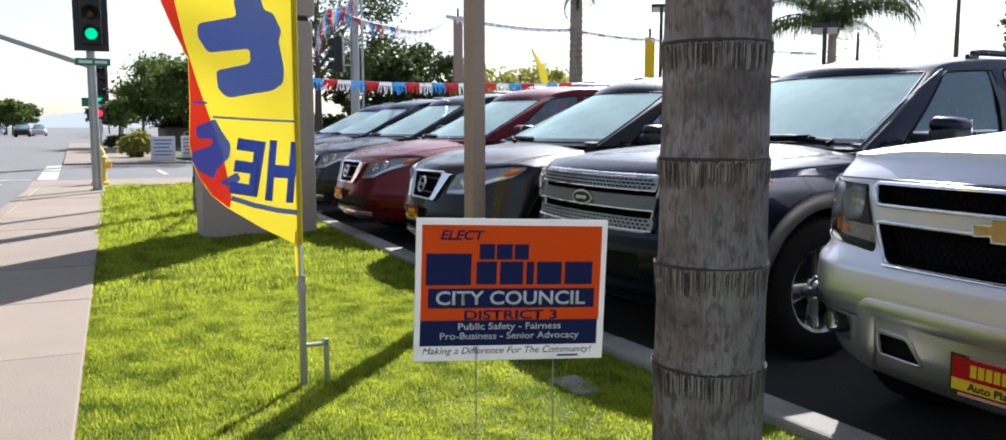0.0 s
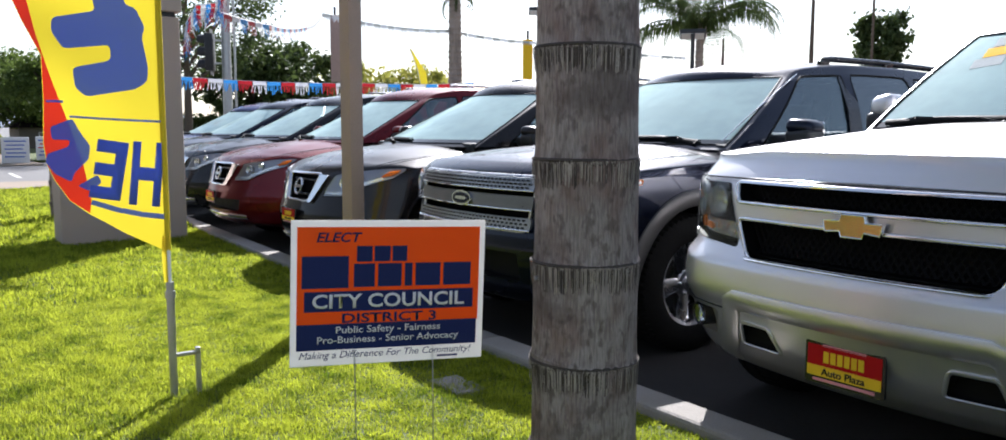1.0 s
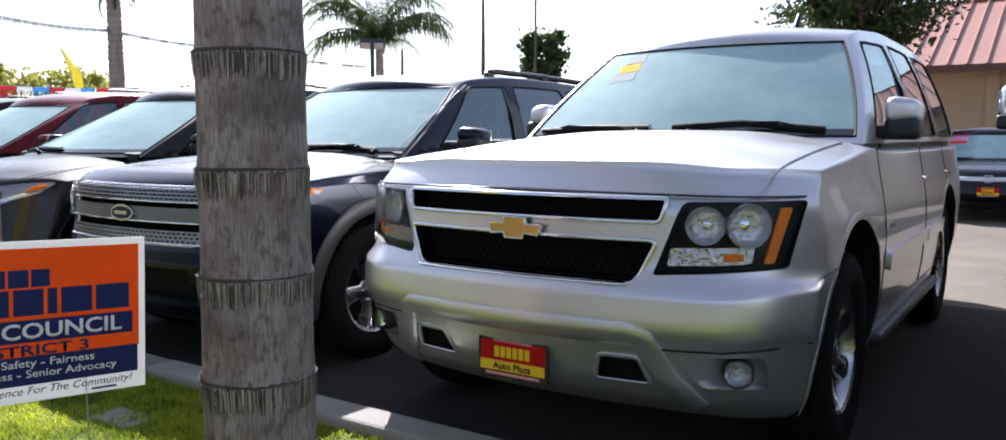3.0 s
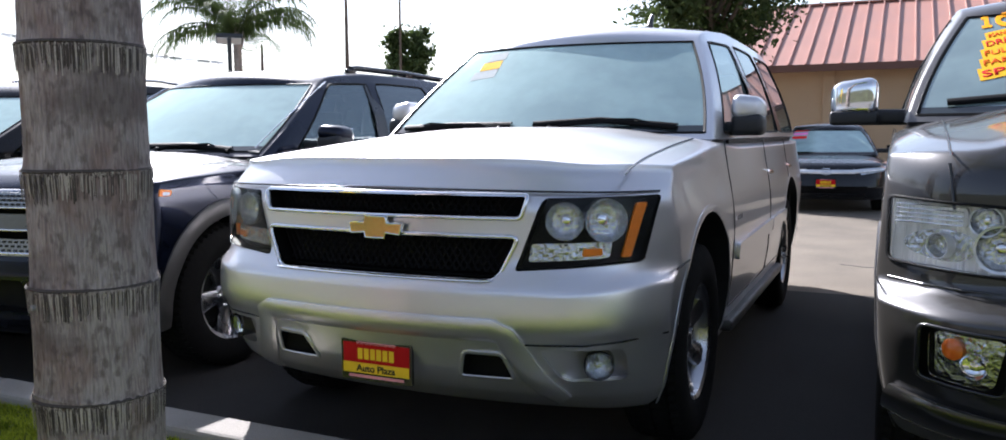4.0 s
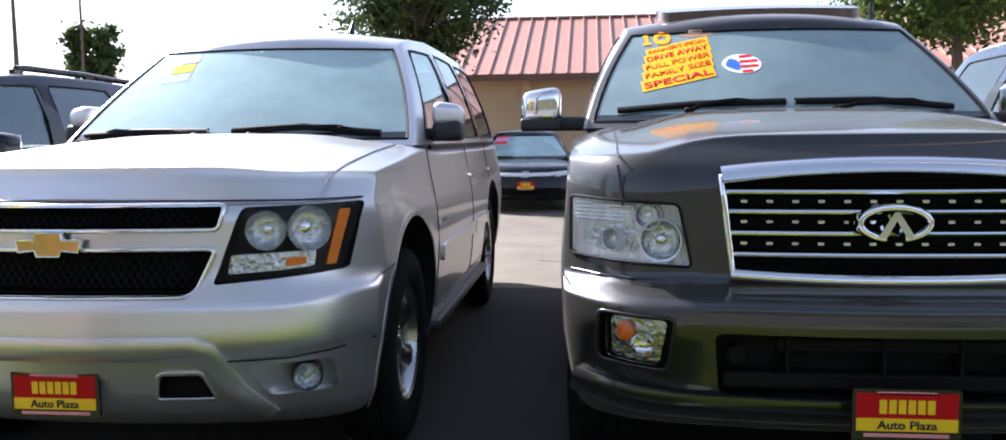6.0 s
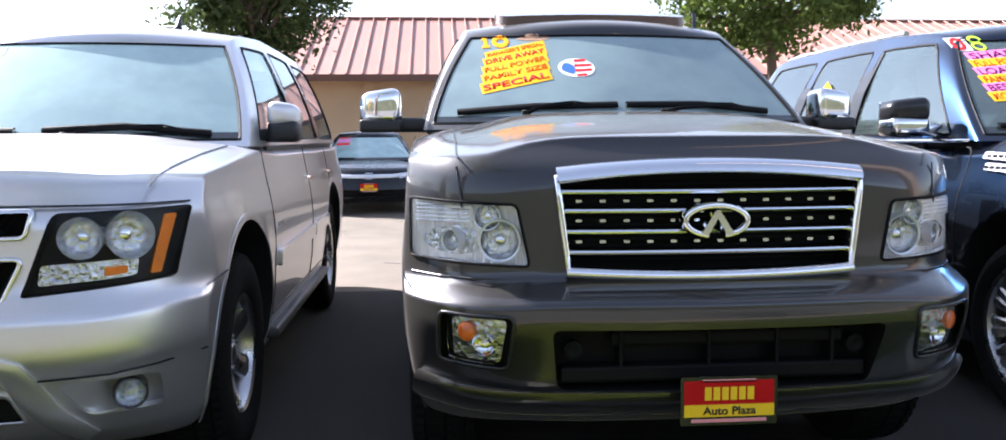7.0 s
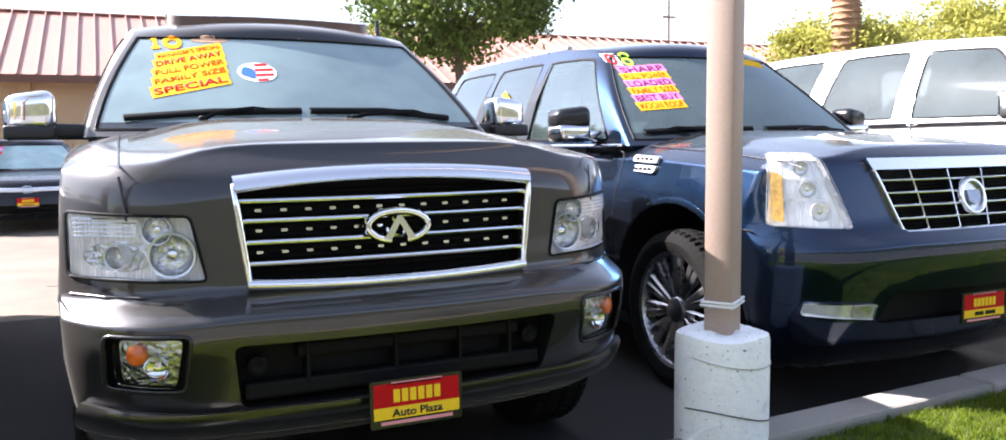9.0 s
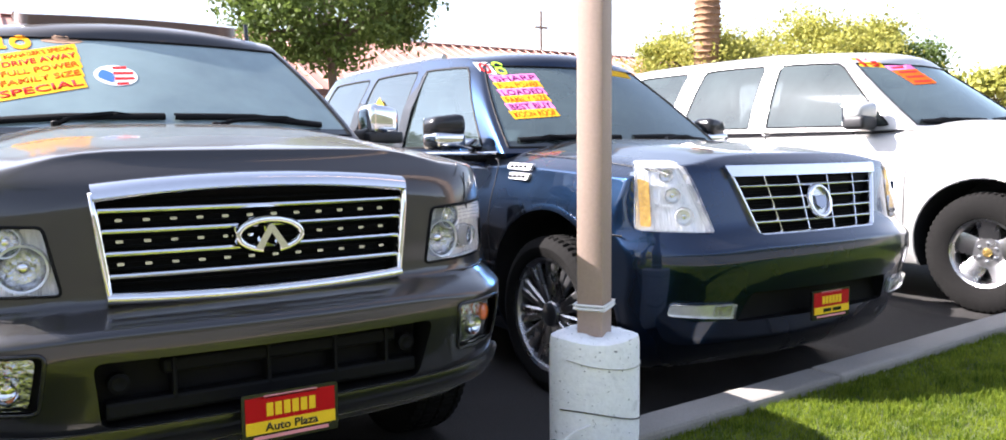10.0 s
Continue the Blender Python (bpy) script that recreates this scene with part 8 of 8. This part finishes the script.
def signal_head(parent, x, y, z, face, lit, w=0.56, n=3):
    """A black three-lamp signal with visors, looking along the angle face."""
    m = Matrix.Translation((x, y, z)) @ Matrix.Rotation(radians(face), 4, "Z")
    h = new("signal_head")
    h.parent = parent
    h.matrix_local = m
    part("backplate", box(-w / 2, 0.02, -0.17 * n - 0.12, w / 2, 0.035, 0.17 * n + 0.12, 0.004), BLACK, h)
    part("housing", box(-0.17, -0.12, -0.17 * n, 0.17, 0.10, 0.17 * n, 0.03, 2), BLACK, h, smooth=40)
    names = ("red", "amber", "green")
    for i in range(n):
        zz = 0.34 * (n - 1) / 2 - 0.34 * i
        col = {"red": (0.9, 0.05, 0.03), "amber": (0.9, 0.4, 0.02), "green": (0.0, 0.60, 0.26)}[names[i]]
        on = names[i] == lit
        mt = material("signal_" + names[i] + ("_lit" if on else "_off"), col if on else tuple(c * 0.06 for c in col), 0.3, emit=0.55 if on else 0.0, var=0.05)
        ln = part("lamp_lens", lathe([(0.10, 0), (0.09, -0.02), (0.05, -0.035), (0.002, -0.04)], 20, "y", m=Matrix.Translation((0, -0.12, zz))), mt, h, smooth=60)
        vis = bmesh.new()
        pts = [(0.15 * math.cos(a), 0.15 * math.sin(a)) for a in np.linspace(-0.5, math.pi + 0.5, 16)]
        lo = [vis.verts.new((p[0], -0.12, zz + p[1])) for p in pts]
        hi = [vis.verts.new((p[0], -0.32, zz + p[1] - 0.02)) for p in pts]
        for k in range(15):
            vis.faces.new((lo[k], lo[k + 1], hi[k + 1], hi[k]))
        part("visor", vis, BLACK, h)
    return h


def traffic_pole():
    root = holder("traffic_signal", "steel traffic signal pole with green light and mast arm", "traffic light", pose(-17.05, 0.27, 0))
    part("pole_shaft", lathe([(0.13, 0.06), (0.13, 0.10), (0.085, 0.12), (0.075, 2.7), (0.07, 5.5)], 18), STEELP, root, smooth=50)
    part("pole_base", lathe([(0.17, 0.02), (0.17, 0.08), (0.12, 0.14)], 18), DARKST, root, smooth=40)
    part("mast_arm", tube([(0, 0, 2.33), (0.05, -1.4, 2.80), (0.1, -4.0, 3.4), (0.1, -7, 3.7)], 0.05, 10, None, 0.035), STEELP, root, smooth=60)
    signal_head(root, 0.22, 0.02, 3.22, 90, "green")
    s = part("street_name_sign", box(0.09, -0.26, 2.345, 0.105, 0.31, 2.475, 0.01), GREENSIGN, root, "green street name sign")
    for y0, y1 in ((-0.20, 0.02), (0.06, 0.26)):
        part("lettering_bar", box(0.105, y0, 2.385, 0.108, y1, 2.435), SIGNWHITE, s)
    return root


def far_signals():
    root = holder("traffic_signal", "far traffic signal with green and red pedestrian lamps", "traffic light", pose(-32.0, 0.72, 0))
    part("pole_shaft", tube([(0, 0, 0), (0, 0, 3.3)], 0.07, 12), STEELP, root, smooth=50)
    signal_head(root, 0.2, 0.10, 2.75, 90, "", 0.45)
    for z, mt in ((2.24, material("walk_green", (0.0, 0.6, 0.25), 0.3, emit=0.5, var=0.05)), (1.72, material("stop_red", (0.9, 0.03, 0.03), 0.3, emit=0.5, var=0.05))):
        b = part("lamp_box", box(0.0, -0.20, z - 0.2, 0.2, 0.22, z + 0.2, 0.02), BLACK, root)
        part("lamp_lens", lathe([(0.12, 0.2), (0.10, 0.225), (0.002, 0.23)], 16, "x", m=Matrix.Translation((0, 0, z))), mt, b, smooth=60)
    r2 = holder("traffic_signal", "grey signal pole with a black signal head seen side-on", "traffic light", pose(-24.0, 7.25, 0))
    part("pole_shaft", lathe([(0.16, 0), (0.13, 0.3), (0.125, 6.0)], 16), STEELP, r2, smooth=50)
    part("conduit", tube([(0.05, 0.22, 0), (0.05, 0.22, 5.5)], 0.035, 8), STEELP, r2, smooth=50)
    signal_head(r2, -0.05, -0.42, 3.32, -30, "", 0.36)
    part("bracket", box(-0.03, -0.45, 3.0, 0.03, 0.0, 3.05), STEELP, r2)
    part("bracket", box(-0.03, -0.45, 3.62, 0.03, 0.0, 3.67), STEELP, r2)


traffic_pole()
far_signals()


def hydrant():
    root = holder("fire_hydrant", "yellow fire hydrant at the street corner", "hydrant", pose(-18.8, 0.36, 0.11))
    part("barrel", lathe([(0.17, 0), (0.17, 0.05), (0.12, 0.06), (0.115, 0.5), (0.15, 0.51), (0.15, 0.56), (0.12, 0.58), (0.10, 0.68), (0.05, 0.75), (0.03, 0.80), (0.002, 0.80)], 20), HYDR, root, smooth=40)
    for a in (0, 90, 180):
        part("outlet", lathe([(0.06, 0.08), (0.06, 0.17), (0.075, 0.17), (0.075, 0.21), (0.02, 0.22)], 14, "x", m=Matrix.Translation((0, 0, 0.4)) @ Matrix.Rotation(radians(a), 4, "Z")), HYDR, root, smooth=40)


hydrant()


def aframe(x, y, turn, w, label, red):
    root = holder("sandwich_board", label, "sign", pose(x, y, 0.0, 0, 0, turn))
    for s, nm in ((-1, "front_board"), (1, "back_board")):
        ob = part(nm, box(-w / 2, -0.02, 0, w / 2, 0.02, 0.92, 0.01), SIGNWHITE, root)
        ob.matrix_local = Matrix.Translation((0, s * 0.22, 0)) @ Matrix.Rotation(radians(-s * 11), 4, "X")
        if s < 0:
            for i in range(5):
                part("lettering_bar", box(-w * 0.38 + 0.05 * (i % 2), -0.026, 0.77 - i * 0.14, w * (0.38 - 0.06 * (i % 3)), -0.021, 0.81 - i * 0.14), STICKR if red and i in (1, 2) else STICKB, ob)
    return root


aframe(-34.5, 2.92, 84, 0.86, "white sandwich board with blue lettering", False)
aframe(-36.3, 4.1, 84, 0.7, "white sandwich board with red and blue lettering", True)


def pole_sign(x, y, z0, z1, w, label, mat, n, bars, post=0.06):
    root = holder("pole_sign", label, "sign", pose(x, y, 0, 0, 0, math.degrees(math.atan2(y, x)) + 90))
    part("post_shaft", tube([(0, 0, 0), (0, 0, z1 + 0.4)], post, 10), DARKST, root, smooth=50)
    b = part("sign_box", box(-w / 2, -0.12, z0, w / 2, 0.12, z1, 0.02), mat, root)
    for i in range(n):
        zc = z1 - (i + 0.5) * (z1 - z0) / n
        part("lettering_bar", box(-w * 0.36, -0.135, zc - 0.06, w * 0.36, -0.121, zc + 0.06), bars, b)
    return root, b


pole_sign(-41.2, 18.1, 3.6, 7.0, 0.5, "tall narrow sign with grey lettering on a post", material("faded_pink_sign", (0.45, 0.30, 0.26), 0.6, var=0.1), 8, STEELP)
mroot, mbox = pole_sign(-32.2, 23.75, 3.5, 5.35, 0.46, "tall yellow sign with black vertical letters", YELPL, 0, BLACK)
for i, ch in enumerate("ATRICU"):
    part("lettering", words(ch, lambda a, b, off=0.0: Vector((a, -0.121 - off, b)), 0, 5.12 - i * 0.29, 0.22, 0.22, 0.01, 0.0, bold=0.03), BLACK, mbox)
o2 = holder("pole_sign", "orange and white sign box beside the yellow sign", "sign", pose(-31.2, 24.4, 0, 0, 0, -52 + 180))
part("sign_box", box(-0.35, -0.1, 3.6, 0.35, 0.1, 5.5, 0.02), STICKO, o2)
part("sign_panel", box(-0.36, 0.1, 3.7, 0.36, 0.11, 4.5), SIGNWHITE, o2)
part("post_shaft", tube([(0, 0, 0), (0, 0, 3.6)], 0.06, 10), DARKST, o2)
g2 = holder("street_sign", "small green street sign on a thin post", "sign", pose(-60, 0.9, 0))
part("post_shaft", tube([(0, 0, 0), (0, 0, 3.2)], 0.05, 8), STEELP, g2)
part("sign_plate", box(-0.02, -0.45, 2.55, 0.02, 0.40, 3.1, 0.01), GREENSIGN, g2)


def lamp_pole(x, y, h, label, flood=True):
    root = holder("light_pole", label, "lamp post", pose(x, y, 0, 0, 0, math.degrees(math.atan2(y, x)) + 90))
    part("post_shaft", tube([(0, 0, 0), (0, 0, h)], 0.07, 10), DARKST, root, smooth=50)
    if flood:
        ob = part("floodlight", box(-0.4, -0.25, -0.06, 0.4, 0.25, 0.08, 0.03), DARKST, root)
        ob.matrix_local = Matrix.Translation((0, -0.25, h)) @ Matrix.Rotation(radians(20), 4, "X")
        part("floodlight_glass", box(-0.36, -0.21, -0.075, 0.36, 0.21, -0.06), WHITEPL, ob)
    return root


lamp_pole(-19.0, 20.5, 4.25, "dark pole with a broad floodlight head")
lamp_pole(-27.9, 21.1, 6.0, "dark pole with a floodlight head")
for x, y, h, lb in ((-23.2, 32.6, 9, "dark wooden utility pole behind the lot"), (-21.2, 34, 9.5, "dark wooden utility pole behind the lot"), (-25.5, 29.5, 5.2, "short dark pole behind the palm"), (23.5, 32.4, 7.6, "thin utility pole beyond the roof"), (24.5, 29.0, 7.6, "thin utility pole beyond the trees"), (-90, 6, 8.5, "far utility pole along the street"), (-130, 6, 8.5, "far utility pole along the street"), (-180, 6, 8.5, "far utility pole along the street"), (-140, -11, 9, "far utility pole along the street")):
    up = holder("utility_pole", lb, "utility pole", pose(x, y, 0))
    part("post_shaft", tube([(0, 0, 0), (0, 0, h)], 0.15 if x < -22 else 0.06, 10, None, 0.05), WOODP, up, smooth=50)
    if h > 7:
        part("cross_arm", box(-0.35, -0.05, h - 0.8, 0.35, 0.05, h - 0.72), WOODP, up)


def bunting(pts, label, step, size, seed, cols=(BUNTB, BUNTR, BUNTW), thin=False):
    """A string of fringed foil pennants that hangs along points."""
    rs = np.random.RandomState(seed)
    root = holder("bunting", label, "bunting", group="bunting strings")
    P = [Vector(p) for p in pts]
    path = []
    for a, b in zip(P, P[1:]):
        n = max(2, int((b - a).length / step))
        sag = 0.012 * (b - a).length
        path += [a.lerp(b, i / n) - Vector((0, 0, sag * 4 * (i / n) * (1 - i / n))) for i in range(n)]
    path.append(P[-1])
    part("string", tube(path, 0.005, 5), WHITEPL, root)
    for i, (a, b) in enumerate(zip(path, path[1:])):
        bm = bmesh.new()
        k = 7
        band = [(bm.verts.new(a.lerp(b, u * 0.94)), bm.verts.new(a.lerp(b, u * 0.94) - Vector((0, 0, size * 0.3)))) for u in np.linspace(0, 1, 2 * k)]
        for p, q in zip(band, band[1:]):
            bm.faces.new((p[0], q[0], q[1], p[1]))
        for j in range(k):
            l = size * rs.uniform(0.45, 0.8) * (0.35 if thin else 1)
            sway = Vector((rs.uniform(-0.05, 0.05), rs.uniform(-0.05, 0.05), -l))
            p, q = band[2 * j][1], band[2 * j + 1][1]
            bm.faces.new((p, q, bm.verts.new(q.co + sway), bm.verts.new(p.co + sway)))
        part("pennant", bm, cols[i % len(cols)], root)
    return root


bunting([(-9.9, 1.95, 2.2), (-18.53, 4.55, 2.32), (-18.0, 8.5, 2.28), (-17.6, 11.3, 2.36), (-25.4, 15.6, 2.1)], "red, silver and blue foil fringe bunting over the cars", 0.30, 0.25, 71)
bunting([(-9.32, 2.66, 2.50), (-10.5, 3.67, 2.53), (-14.0, 5.60, 2.98)], "red, silver and blue foil bunting tied to the pillar", 0.20, 0.17, 72)
bunting([(-14.0, 5.60, 2.98), (-19.5, 8.2, 4.0)], "thin bunting string running to the far post", 0.4, 0.2, 75, (STEELP, BUNTW), True)
for k_, (pz, px_) in enumerate(((0.0, 0.0), (0.05, 0.04), (-0.05, -0.03))):
    bunting([(-9.30 + px_, 2.36, 2.10 + pz), (-9.30 + px_, 2.34, 2.28 + pz), (-9.30, 2.46, 2.48 + pz), (-9.32 + px_, 2.66, 2.52 + pz), (-9.38, 2.80, 2.70 + pz)], "bunched glittering foil bunting at the pillar's corner", 0.05, 0.13, 73 + k_)
bunting([(-19.5, 8.2, 4.0), (-25.6, 15.5, 4.65), (-27.9, 21.0, 4.75), (-24.0, 25.6, 4.1)], "thin bunting string between pole and palms", 0.5, 0.3, 74, (STEELP, BUNTW), True)
ff = holder("feather_flag", "plain yellow feather flag far along the lot", "flag", pose(-26.3, 14.75, 0))
part("cloth", panel([(0.0, 1.6), (0.12, 1.7), (0.22, 2.3), (0.12, 3.2), (-0.25, 3.95), (-0.32, 4.0), (-0.1, 3.2), (0.0, 2.6)], lambda a, b, off=0.0: Vector((-a * 0.5, a * 1.8, b + off)), 0.002, 0, 0.2), FLAGY, ff)
part("pole", tube([(0, 0, 0), (0, 0, 2.6), (0.05, -0.2, 3.3), (0.15, -0.55, 4.0)], 0.02, 6), WHITEPL, ff)


def far_car(x, y, turn, mat, label):
    c = Car("car", label, mat, pose(x, y, -0.06, 0, 0, turn),
            L=4.8, zb=0.22, front_axle=0.95, base=2.8, R=0.36, arch=0.42, track=0.82, sweep=0.2, corner=0.2, crown=0.04,
            prof=[(0.2, 0.2), (0.3, 0.03), (0.55, 0.0), (0.9, 0.08), (1.0, 0.2)], half=[(0.2, 0.86), (0.6, 0.94), (1.0, 0.9)], hood=[(0, 0.9), (0.3, 1.0), (1.2, 1.06), (4.9, 1.06)],
            cabin=dict(zb=1.04, zr=1.68, wb=0.88, wt=0.65, yb=[1.1, 1.5, 2.5, 2.6, 3.4, 3.5, 4.6], yt=[1.9, 2.1, 2.55, 2.65, 3.35, 3.45, 4.3], panes=[(1, 2, "w1", TINTGLASS), (3, 4, "w2", TINTGLASS)]))
    c.build((), 0)
    c.wheels(0.23, dict(n=5, w0=0.06, w1=0.09))
    return c


far_car(-128, -6.2, 90, STEEL, "dark grey SUV driving far up the street")
far_car(-165, -11.5, 90, SILVER, "silver pickup-like car far up the street")
far_car(-140, -4.6, 90, WHITEP, "white car far up the street")
far_car(-33.5, 5.0, 60, BLACKP, "black car parked by the sandwich boards")
far_car(-19.5, 7.4, 20, INK, "tall dark van behind the sales row")
